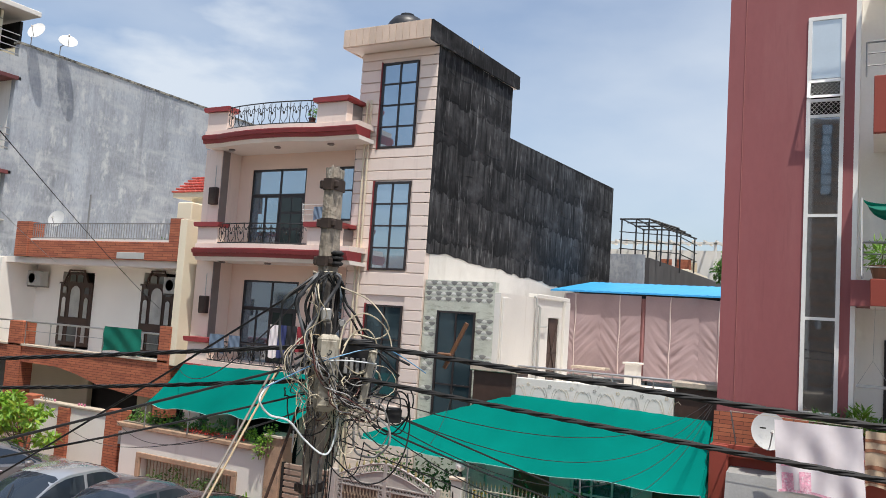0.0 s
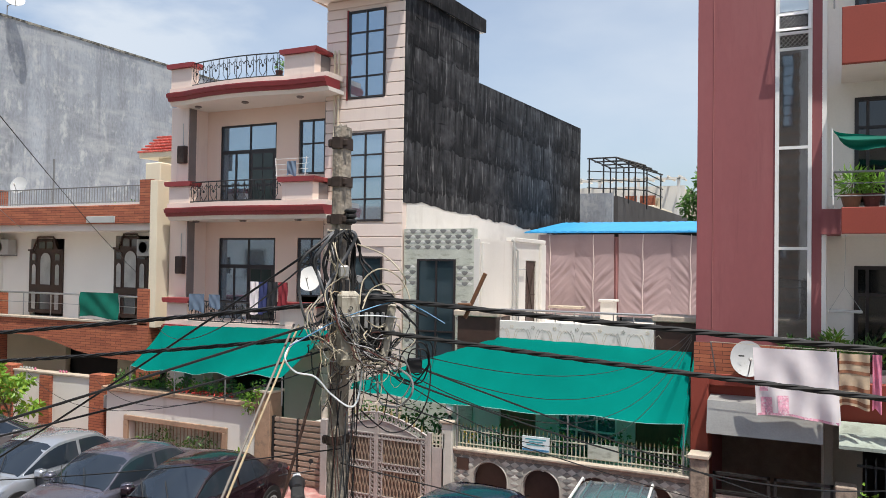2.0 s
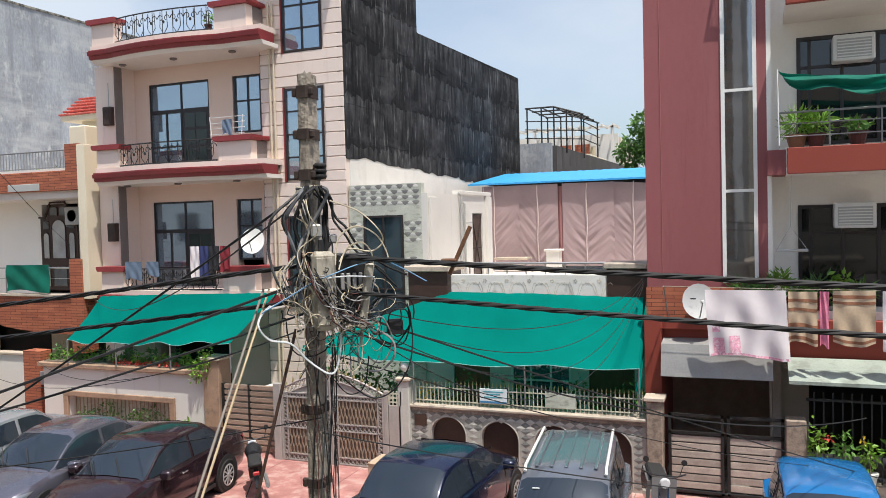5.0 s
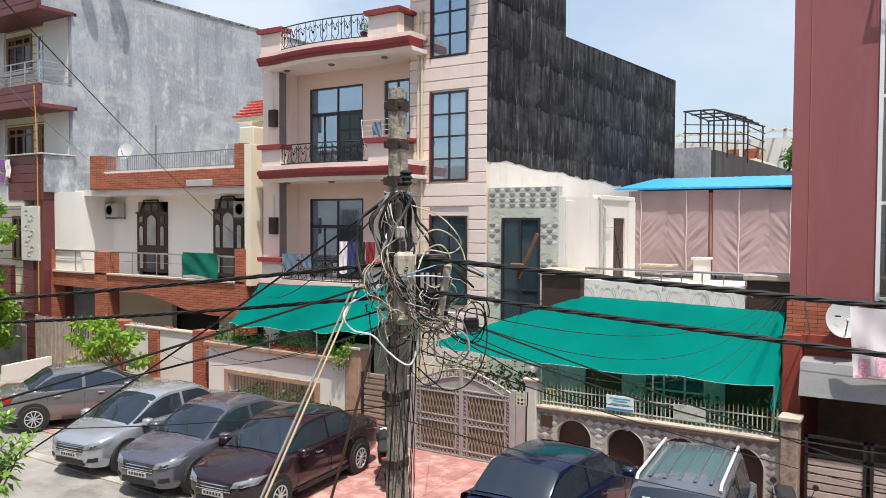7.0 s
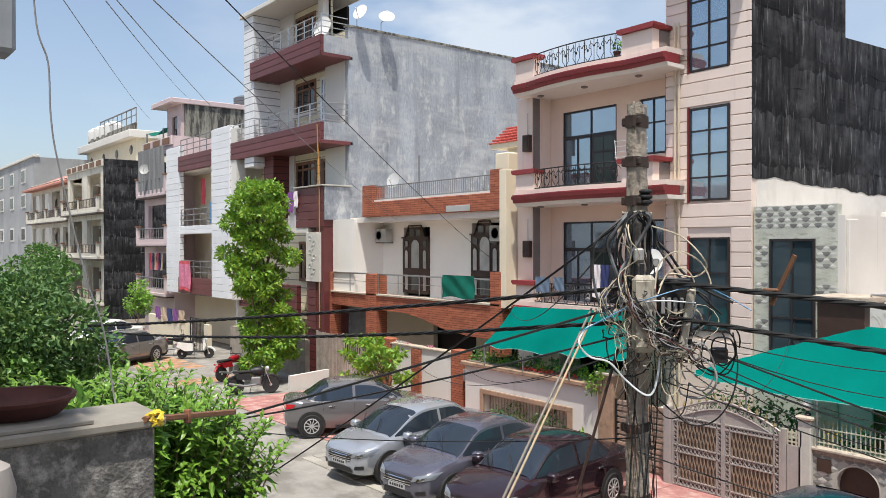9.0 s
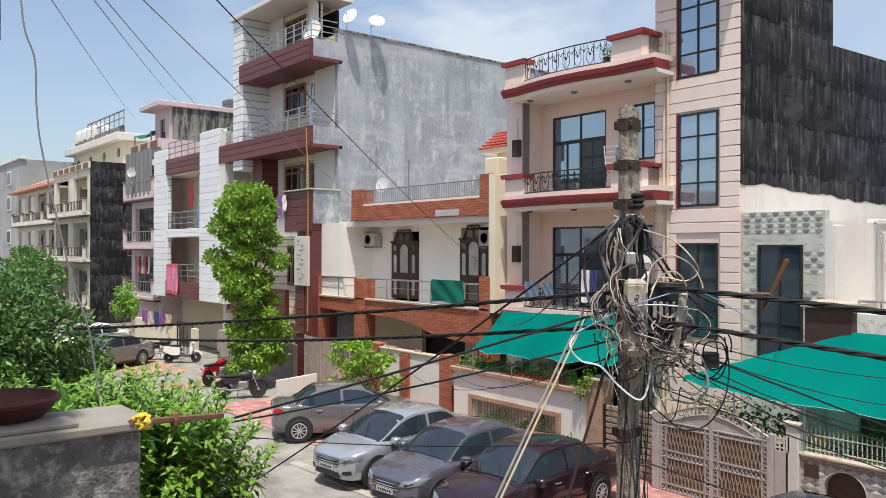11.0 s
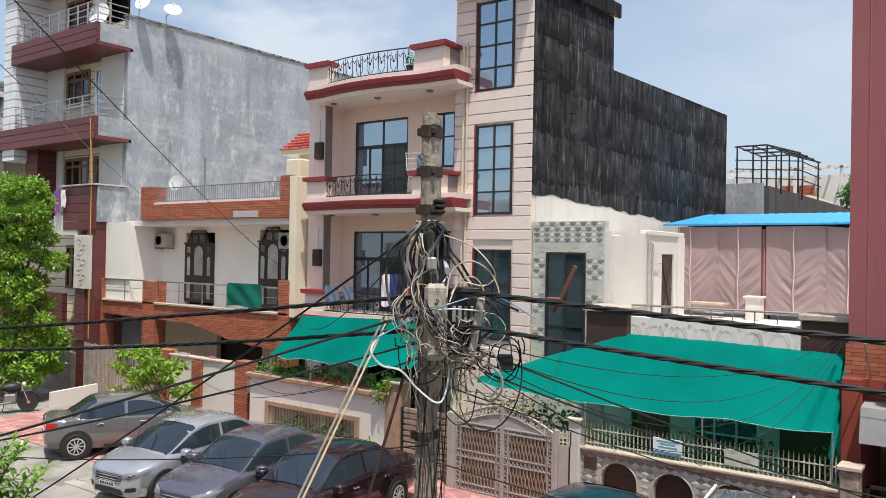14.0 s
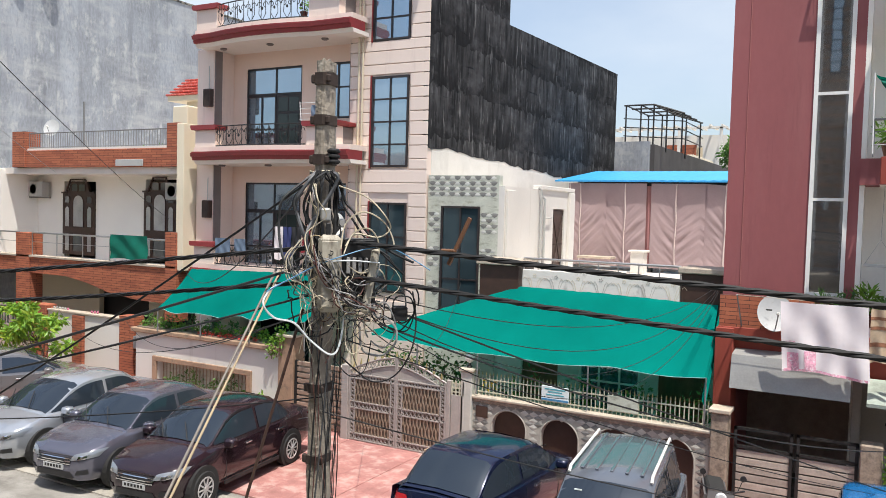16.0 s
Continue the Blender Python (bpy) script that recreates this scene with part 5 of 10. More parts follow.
# ---- white boarded block ----
def white_block():
    H = thing("apartment_block", (-41, 20, 0), "white boarded block with brown balcony panels", "building")
    g = Geo()
    g.wall(-45.7, -36.72, 2.7, 10.9, 16.0, 16.2, [(-43.6, -39.0, 6.4, 10.0), (-43.6, -39.0, 2.9, 5.95), (-43.6, -39.0, 10.0, 11)])
    part("front_wall", g, "white_board", H)
    part("side_wall", Geo().wall(16.2, 26, 0, 10.9, -36.72, -36.5, axis="x"), "white_wall", H)
    part("tower_board", Geo().box(-38.95, 15.95, 2.7, -36.72, 16.4, 11.2, 0.01), "white_board", H)
    part("back_wall", Geo().wall(-45.7, -36.72, 0, 10, 17.6, 17.8, [(-42.3, -41, 8.0, 9.2), (-42.3, -41, 4.4, 5.6)]), "cream_wall", H)
    for z in (8.0, 4.4):
        window(H, -42.3, -41, z, z + 1.2, 17.58, 2, 1, pane="dark_glass")
    # black sheet for the shade of the rooms behind the balconies
    part("dark_interior", Geo().box(-45.6, 18.6, 0, -36.8, 18.7, 9.9), "room_shade", H)
    for z0, z1 in ((9.4, 10.25), (2.75, 3.6)):
        part("brown_panel", Geo().box(-43.7, 15.94, z0, -38.95, 16.1, z1, 0.01), "brown_board", H)
    part("slab", Geo().box(-45.7, 16.2, 9.4, -36.72, 17.6, 9.55), "soffit_white", H)
    part("slab", Geo().box(-45.7, 16.2, 6.2, -36.72, 17.6, 6.4), "soffit_white", H)
    part("slab", Geo().box(-45.7, 16.2, 2.7, -36.72, 17.6, 2.9), "soffit_white", H)
    for z in (6.4, 3.6, 10.25):
        rg = Geo()
        for k in range(3):
            rg.tube([(-43.6, 16.05, z + 0.3 + k * 0.3), (-39, 16.05, z + 0.3 + k * 0.3)], 0.025, 5)
        for i in range(6):
            rg.tube([(-43.6 + i * 0.92, 16.05, z), (-43.6 + i * 0.92, 16.05, z + 0.9)], 0.025, 5)
        part("railing", rg, "grey_rail", H)
    part("joint_filler", Geo().box(-36.74, 16.0, 2.7, -36.1, 16.5, 11.0), "white_wall", H)
    # cladding boards
    for k in range(25):
        z = 2.72 + k * 0.338
        part("board", Geo().box(-38.96, 15.91, z, -36.71, 15.95, min(z + 0.322, 11.2), 0.006), "white_panel", H)
        if z < 10.6:
            part("board", Geo().box(-45.72, 15.96, z, -43.62, 16.0, min(z + 0.322, 10.9), 0.006), "white_panel", H)
    for z in (5.98, 6.19):
        part("board", Geo().box(-43.6, 15.96, z, -38.98, 16.0, z + 0.195, 0.006), "white_panel", H)
    for z0 in (9.4, 2.75):
        for k in range(3):
            part("panel_board", Geo().box(-43.71, 15.91, z0 + 0.01 + k * 0.283, -38.98, 15.94, z0 + 0.27 + k * 0.283, 0.005), "brown_panel", H)
    part("blue_sheet", Geo().box(-40.2, 16.3, 6.5, -39.2, 16.34, 7.6), "wire_blue", H)
    return H


white_block()

# ---- boundary walls, gates and shades ----
def pickets(parent, x0, x1, y, z0, z1, n, material, tip="gold_paint", name="picket"):
    me = mesh_of("picket", Geo().box(-0.009, -0.009, 0, 0.009, 0.009, z1 - z0), material, (0, 0, 0))
    mt = mesh_of("finial", Geo().lathe([(0.009, 0), (0.016, 0.02), (0.011, 0.04), (0.0, 0.09)], (0, 0, 0), 6), tip, (0, 0, 0))
    for i in range(n):
        x = x0 + (x1 - x0) * i / (n - 1)
        p = share(name, me, parent, (x, y, z0))
        q = share("finial", mt, p, (0, 0, 0))
        q.location = (0, 0, z1 - z0)


def main_gate():
    """Double gate of diamond lattice and wavy bars with an arched top."""
    G = thing("metal_gate", (-9.35, 14.95, 0.02), "tall double metal gate of silver lattice and bronze wavy bars, closed", "gate")

    def top(x):
        u = abs(x + 9.35) / 1.25
        return 2.04 - 0.40 * u ** 1.6

    for x0, x1, inner in ((-10.60, -9.37, 1), (-9.33, -8.10, 0)):
        n = 10
        fr = Geo()
        for x in (x0, x1):
            fr.box(x - 0.022, 14.92, 0.04, x + 0.022, 14.98, top(x))
        xs = [x0 + (x1 - x0) * i / n for i in range(n + 1)]
        fr.tube([(x, 14.95, top(x)) for x in xs], 0.026, 6)
        fr.tube([(x, 14.95, top(x) - 0.17) for x in xs], 0.014, 5)
        zr = (0.06, 0.20, 0.78, 0.93, 1.46, 1.56)
        for z in zr:
            fr.box(x0, 14.93, z - 0.012, x1, 14.97, z + 0.012)
        xi = (x0 + 0.13, x1 - 0.13)
        for x in xi:
            fr.box(x - 0.012, 14.93, 0.06, x + 0.012, 14.97, min(top(x) - 0.1, 1.56))
        leaf = part("gate_leaf", fr, "gate_paint", G)
        part("backing_sheet", Geo().box(x0 + 0.02, 14.982, 0.07, x1 - 0.02, 14.988, 1.56), "gate_back", leaf)
        # lattice bands
        for a, b, z0, z1, k in ((x0, x1, 0.06, 0.20, 12), (x0, x1, 0.78, 0.93, 12), (x0, x1, 1.46, 1.56, 15)):
            g = Geo()
            st = (b - a) / k
            for i in range(k):
                g.tube([(a + i * st, 14.95, z0), (a + (i + 1) * st, 14.95, z1)], 0.012, 4).tube([(a + i * st, 14.95, z1), (a + (i + 1) * st, 14.95, z0)], 0.012, 4)
            part("lattice", g, "gate_paint", leaf)
        for a, b in ((x0, xi[0]), (xi[1], x1)):
            for z0, z1 in ((0.20, 0.78), (0.93, 1.46)):
                g = Geo()
                k = 6
                st = (z1 - z0) / k
                for i in range(k):
                    g.tube([(a, 14.95, z0 + i * st), (b, 14.95, z0 + (i + 1) * st)], 0.012, 4).tube([(b, 14.95, z0 + i * st), (a, 14.95, z0 + (i + 1) * st)], 0.012, 4)
                part("lattice", g, "gate_paint", leaf)
        g = Geo()
        k = 12
        for i in range(k):
            xa, xb = x0 + (x1 - x0) * i / k, x0 + (x1 - x0) * (i + 1) / k
            g.tube([(xa, 14.95, top(xa)), (xb, 14.95, top(xb) - 0.17)], 0.010, 4).tube([(xa, 14.95, top(xa) - 0.17), (xb, 14.95, top(xb))], 0.010, 4)
        part("lattice", g, "gate_paint", leaf)
        # sheet behind the arch
        pl = Geo()
        for i in range(n):
            pl.add([(xs[i], 14.965, 1.56), (xs[i + 1], 14.965, 1.56), (xs[i + 1], 14.965, top(xs[i + 1]) - 0.17), (xs[i], 14.965, top(xs[i]) - 0.17)], [(0, 1, 2, 3)])
        part("arch_sheet", pl, "gate_paint", leaf)
        for z0, z1 in ((0.20, 0.78), (0.93, 1.46)):
            for i in range(22):
                x = xi[0] + (xi[1] - xi[0]) * (i + 0.5) / 22
                pts = [(x + 0.022 * math.sin(j / 10 * math.pi * 3 + i * math.pi), 14.95, z0 + (z1 - z0) * j / 10) for j in range(11)]
                part("wavy_bar", Geo().tube(pts, 0.013, 4), "gate_bronze", leaf)
    mt = mesh_of("finial", Geo().lathe([(0.014, 0), (0.034, 0.04), (0.022, 0.08), (0.0, 0.17)], (0, 0, 0), 6), "gold_paint", (0, 0, 0))
    for i in range(13):
        x = -10.5 + i * 0.19
        share("finial", mt, G, (x, 14.95, top(x)))
    for x in (-10.72,):
        part("gate_post", Geo().box(x - 0.09, 14.88, 0, x + 0.09, 15.02, 1.75, 0.01), "gate_paint", G)
    return G


main_gate()


def wicket():
    W = thing("wicket_gate", (-7.85, 15, 0.02), "narrow pale grey side panel with a square lattice top", "gate")
    part("post", Geo().box(-8.08, 14.92, 0.02, -7.99, 15.02, 1.72, 0.01), "gate_paint", W)
    part("panel", Geo().box(-7.98, 14.95, 0.05, -7.70, 14.99, 1.42, 0.005), "gate_paint", W)
    for i in range(4):
        part("slat", Geo().box(-7.98 + i * 0.09, 14.95, 1.42, -7.95 + i * 0.09, 14.98, 1.72), "ivory_metal", W)
    for k in range(3):
        part("slat", Geo().box(-7.98, 14.955, 1.47 + k * 0.09, -7.70, 14.975, 1.50 + k * 0.09), "ivory_metal", W)


wicket()


def diamond(parent, spots, y, w=0.25, hgt=0.16):
    """Raised rhombic tiles in rows; spots: (x, z, tone), the tones light, dark and grey."""
    pts = [(-w / 2, 0, 0), (0, 0, -hgt / 2), (w / 2, 0, 0), (0, 0, hgt / 2), (0, -0.008, 0)]
    g = Geo().add(pts, [(0, 1, 4), (1, 2, 4), (2, 3, 4), (3, 0, 4)])
    tone = [mesh_of("diamond_tile", g, m, (0, 0, 0)) for m in ("tile_light", "tile_shell", "tile_dark")]
    for x, z, k in spots:
        share("diamond_tile", tone[k], parent, (x, y - 0.004, z))


def stone_wall():
    W = thing("boundary_wall", (-5, 15.1, 0), "stone-tiled front garden wall with dark arched niches", "wall")
    arches = [(-7.05, -6.30, 1.22), (-5.95, -5.18, 1.20), (-4.83, -4.06, 1.20), (-3.72, -2.95, 1.20)]
    holes = [(a, b, 0.1, t) for a, b, t in arches]
    g = Geo().wall(-7.62, -2.66, 0, 1.40, 15.05, 15.30, holes)
    # arch heads
    for a, b, t in arches:
        r, c = (b - a) / 2, (a + b) / 2
        for s in (-1, 1):
            poly = [(c + s * r, t), (c + s * r, t - r)] + [(c + s * r * math.cos(k / 6 * math.pi / 2), t - r + r * math.sin(k / 6 * math.pi / 2)) for k in range(1, 7)]
            g.prism(poly, "y", 15.06, 15.29)
    part("masonry", g, "stone_grey", W)
    for a, b, t in arches:
        r, c = (b - a) / 2, (a + b) / 2
        part("niche", Geo().box(a, 15.18, 0.1, b, 15.29, t), "wood_frame", W, "dark brown niche back")
        rim = [(c + (r + 0.02) * math.cos(k / 14 * math.pi), 15.05, t - r + (r + 0.02) * math.sin(k / 14 * math.pi)) for k in range(15)]
        part("arch_rim", Geo().tube([(b + 0.02, 15.05, 0.1)] + rim + [(a - 0.02, 15.05, 0.1)], 0.014, 5), "stone_grey", W)
    cop = part("coping", Geo().box(-7.66, 14.98, 1.40, -2.64, 15.34, 1.47, 0.02), "stone_cream", W)
    part("coping_step", Geo().box(-7.64, 15.01, 1.33, -2.65, 15.31, 1.40, 0.01), "granite", W)
    spots = []
    for k in range(19):
        z = 0.14 + k * 0.0645
        for i in range(24):
            x = -7.42 + i * 0.2 + (0.1 if k % 2 else 0)
            if x > -2.8 or any(a - 0.10 < x < b + 0.10 and z < t + 0.02 and (z < t - 0.3 or ((x - (a + b) / 2) ** 2 + (z - t + 0.37) ** 2) < 0.49 ** 2) for a, b, t in arches):
                continue
            spots.append((x, z, 0 if k % 2 else (1, 1, 2)[(i * 2 + k) % 3]))
    diamond(W, spots, 15.05, 0.192, 0.122)
    part("pillar", Geo().box(-7.76, 14.95, 0, -7.50, 15.25, 1.95, 0.02), "tile_light", W)
    part("pillar_cap", Geo().box(-7.80, 14.91, 1.95, -7.46, 15.29, 2.02, 0.02), "stone_cream", W)
    part("plaque", Geo().box(-7.42, 15.02, 1.02, -7.15, 15.05, 1.26, 0.004), "wood_frame", W)
    pr = part("pillar", Geo().box(-2.66, 14.95, 0, -2.36, 15.3, 1.82, 0.02), "granite", W)
    part("pillar_cap", Geo().box(-2.70, 14.91, 1.82, -2.32, 15.34, 1.90, 0.015), "stone_cream", pr)
    F = thing("fence", (-5, 15.1, 1.47), "ivory metal fence with gilded spear tips on the garden wall", "fence")
    part("rail", Geo().box(-7.45, 15.12, 1.53, -2.70, 15.15, 1.55), "ivory_metal", F)
    part("rail", Geo().box(-7.45, 15.12, 1.80, -2.70, 15.15, 1.82), "ivory_metal", F)
    pickets(F, -7.42, -2.74, 15.135, 1.47, 1.90, 56, "ivory_metal")
    for x in (-4.62,):
        part("blank_panel", Geo().box(x, 15.10, 1.55, x + 0.6, 15.12, 1.84), "tile_green", F)
    S = thing("sign_board", (-5.69, 15.0, 1.55), "small white notice board tied to the fence", "sign")
    part("board", Geo().box(-5.98, 15.075, 1.56, -5.40, 15.095, 1.86, 0.004), "sign_white", S)
    for k, (w, z) in enumerate(((0.44, 1.79), (0.30, 1.74), (0.38, 1.68))):
        part("line_of_writing", Geo().box(-5.69 - w / 2, 15.071, z, -5.69 + w / 2, 15.075, z + 0.025), "sign_teal", S)
    part("blue_strip", Geo().box(-5.97, 15.071, 1.57, -5.41, 15.075, 1.61), "wire_blue", S)
    lamp = thing("gate_lamp", (-7.63, 15.1, 2.02), "white globe lamp on the gate pillar", "lamp")
    part("base", Geo().lathe([(0.06, 0), (0.06, 0.03), (0.03, 0.06), (0.03, 0.10)], (-7.63, 15.1, 2.02), 10), "iron", lamp)
    part("globe", Geo().lathe([(0.03, 0.10), (0.09, 0.15), (0.11, 0.22), (0.08, 0.30), (0.0, 0.33)], (-7.63, 15.1, 2.02), 12), "plastic_white", lamp, smooth=True)


stone_wall()
# tiles on the neighbour's front
tile_front = bpy.data.objects["front_wall"]


def shell_tiles(parent, zones, y):
    """Rows of pale raised rhombs and dark shell-shaped tiles by turns. zones: (x0, x1, z0, z1)."""
    lt = Geo().add([(-0.085, 0, 0), (0, 0, -0.052), (0.085, 0, 0), (0, 0, 0.052), (0, -0.004, 0)], [(0, 1, 4), (1, 2, 4), (2, 3, 4), (3, 0, 4)])
    dk = Geo().add([(-0.10, 0, 0.030), (-0.045, 0, 0.052), (0.045, 0, 0.052), (0.10, 0, 0.030), (0.06, 0, -0.022), (0, 0, -0.056), (-0.06, 0, -0.022), (0, -0.003, 0.01)], [(i, (i + 1) % 7, 7) for i in range(7)])
    ml, md_ = mesh_of("rhomb_tile", lt, "tile_white", (0, 0, 0)), mesh_of("shell_tile", dk, "tile_shell", (0, 0, 0))
    for x0, x1, z0, z1 in zones:
        for k in range(int((z1 - z0 + 0.01) / 0.132)):
            z = z1 - 0.066 - k * 0.132
            row = round((6.2 - z) / 0.132)
            x = x0 + (0.14 if row % 2 else 0.0) - 0.28
            while x < x1 + 0.1:
                for dx, me, nm in ((0.0, md_, "shell_tile"), (0.14, ml, "rhomb_tile")):
                    if x0 + 0.055 < x + dx < x1 - 0.055:
                        share(nm, me, parent, (x + dx, y - 0.004, z))
                x += 0.28


zones = [(-10.06, -8.08, 5.57, 6.20)]
for za, zb in ((4.77, 5.31), (3.92, 4.46), (3.21, 3.61)):
    zones += [(-10.06, -9.60, za, zb), (-8.62, -8.08, za, zb)]
zones.append((-10.06, -8.08, 2.38, 2.80))
shell_tiles(tile_front, zones, 17.30)


def shade(name, label, corners, nu, nv, dip, wave, seed):
    """A cloth shade stretched between two edges, sagging between its ties. corners: back and front edges as lists of points."""
    back, front = corners

    def along(line, u):
        n = len(line) - 1
        k = min(int(u * n), n - 1)
        return Vector(line[k]).lerp(Vector(line[k + 1]), u * n - k)

    def fn(u, v):
        p = along(back, u).lerp(along(front, u), v)
        p.z -= dip * math.sin(math.pi * v) * (0.6 + 0.4 * math.sin(u * 9 + seed))
        p.z += wave * math.sin(u * 23 + seed) * v * v - -wave * 0.9 * abs(math.sin(u * math.pi * 5)) * v * v * -1.0
        p.y += wave * 0.6 * math.sin(u * 31 + seed) * v
        p.z += 0.035 * noise.noise(Vector((p.x * 1.6, v * 2.0, seed))) * math.sin(math.pi * min(1.0, v * 1.1)) + 0.018 * noise.noise(Vector((p.x * 5.0 + v * 3, v * 2.5, seed + 4))) * (1 - 0.6 * v)
        return p

    A = thing(name, along(front, 0.5) - Vector((0, 0, 0.4)), label, "awning", "green shade cloths")
    part("cloth", Geo().grid(fn, nu, nv), "net_green", A, smooth=True)
    hem = [fn(i / nu, 1.0) for i in range(nu + 1)]
    part("hem", Geo().tube([(p.x, p.y - 0.004, p.z) for p in hem], 0.007, 4), "hem_pale", A, "pale stitched hem")
    return A, fn


a1, f1 = shade("shade_cloth", "turquoise green shade cloth stretched over a front garden", ([(-16.75, 15.95, 3.54), (-14.1, 15.70, 3.64), (-11.35, 16.0, 3.67)], [(-17.05, 15.05, 2.48), (-14.6, 15.05, 2.50), (-12.05, 15.05, 2.62)]), 66, 20, 0.06, 0.035, 1.0)
for u in (0.0, 0.33, 0.66, 1.0):
    p = f1(u, 1.0)
    part("pole", Geo().tube([(p.x, p.y, 1.9), (p.x, p.y, p.z)], 0.018, 6), "grey_rail", a1)
a2, f2 = shade("shade_cloth", "large turquoise green shade cloth over the tiled house's front yard", ([(-10.25, 15.3, 2.55), (-8.7, 16.2, 3.15), (-7.05, 16.33, 3.70), (-5.2, 16.34, 3.68), (-2.85, 16.34, 3.62)], [(-10.2, 15.15, 2.50), (-8.9, 15.05, 2.40), (-7.4, 15.0, 2.36), (-5.0, 15.0, 2.38), (-2.78, 15.0, 2.42)]), 90, 24, 0.10, 0.022, 2.2)
for u in (0.25, 0.5, 0.75, 1.0):
    p = f2(u, 1.0)
    part("pole", Geo().tube([(p.x, p.y, 1.5), (p.x, p.y, p.z)], 0.018, 6), "grey_rail", a2)
part("side_skirt", Geo().grid(lambda u, v: (-2.80 + 0.04 * math.sin(v * 7), 15.0 + 1.34 * u, 2.42 + 1.2 * u - v * 0.55 * (1 - 0.4 * u)), 10, 8), "net_green", a2)


# ---- garden wall of the pink house ----
def pink_front():
    W = thing("boundary_wall", (-15.3, 15.3, 0), "pinkish-white garden wall with a planted trough and framed grille", "wall")
    part("masonry", Geo().wall(-18.05, -12.9, 0, 1.78, 15.2, 15.6, [(-17.2, -13.95, 0.2, 1.05)]), "white_wall", W)
    part("grille_back", Geo().box(-17.2, 15.45, 0.2, -13.95, 15.5, 1.05), "tile_green", W)
    fr = Geo()
    fr.box(-17.35, 15.14, 1.05, -13.8, 15.22, 1.18, 0.01).box(-17.35, 15.14, 0.1, -17.2, 15.22, 1.05, 0.01).box(-13.95, 15.14, 0.1, -13.8, 15.22, 1.05, 0.01)
    part("niche_frame", fr, "coping_brown", W, "tan stone frame")
    for i in range(26):
        part("grille_bar", Geo().box(-17.15 + i * 0.124, 15.36, 0.2, -17.13 + i * 0.124, 15.38, 1.05), "gate_bronze", W)
    part("coping", Geo().box(-18.15, 15.08, 1.78, -12.85, 15.7, 1.90, 0.02), "coping_brown", W)
    part("trough_soil", Geo().box(-18.0, 15.18, 1.90, -12.95, 15.6, 1.93), "soil", W)
    p = part("pier", Geo().box(-12.9, 15.12, 0, -12.45, 15.6, 2.15, 0.015), "coping_brown", W)
    part("pier_cap", Geo().box(-12.95, 15.07, 2.15, -12.40, 15.65, 2.22, 0.015), "stone_cream", p)
    G = thing("slatted_gate", (-11.7, 15.2, 0.02), "brown horizontal-slatted side gate, shut", "gate")
    part("frame", Geo().box(-12.42, 15.18, 0.05, -12.36, 15.26, 1.62).box(-10.98, 15.18, 0.05, -10.92, 15.26, 1.62).box(-11.7, 15.19, 0.05, -11.65, 15.25, 1.62), "iron", G)
    for k in range(11):
        part("slat", Geo().box(-12.36, 15.2, 0.10 + k * 0.14, -10.98, 15.23, 0.195 + k * 0.14, 0.004), "slat_tan", G)
    part("backing", Geo().box(-12.36, 15.25, 0.06, -10.98, 15.26, 1.6), "stone_cream", G)
    part("side_wall", Geo().box(-12.4, 15.6, 0, -12.2, 17.2, 1.2), "white_wall", W)


pink_front()


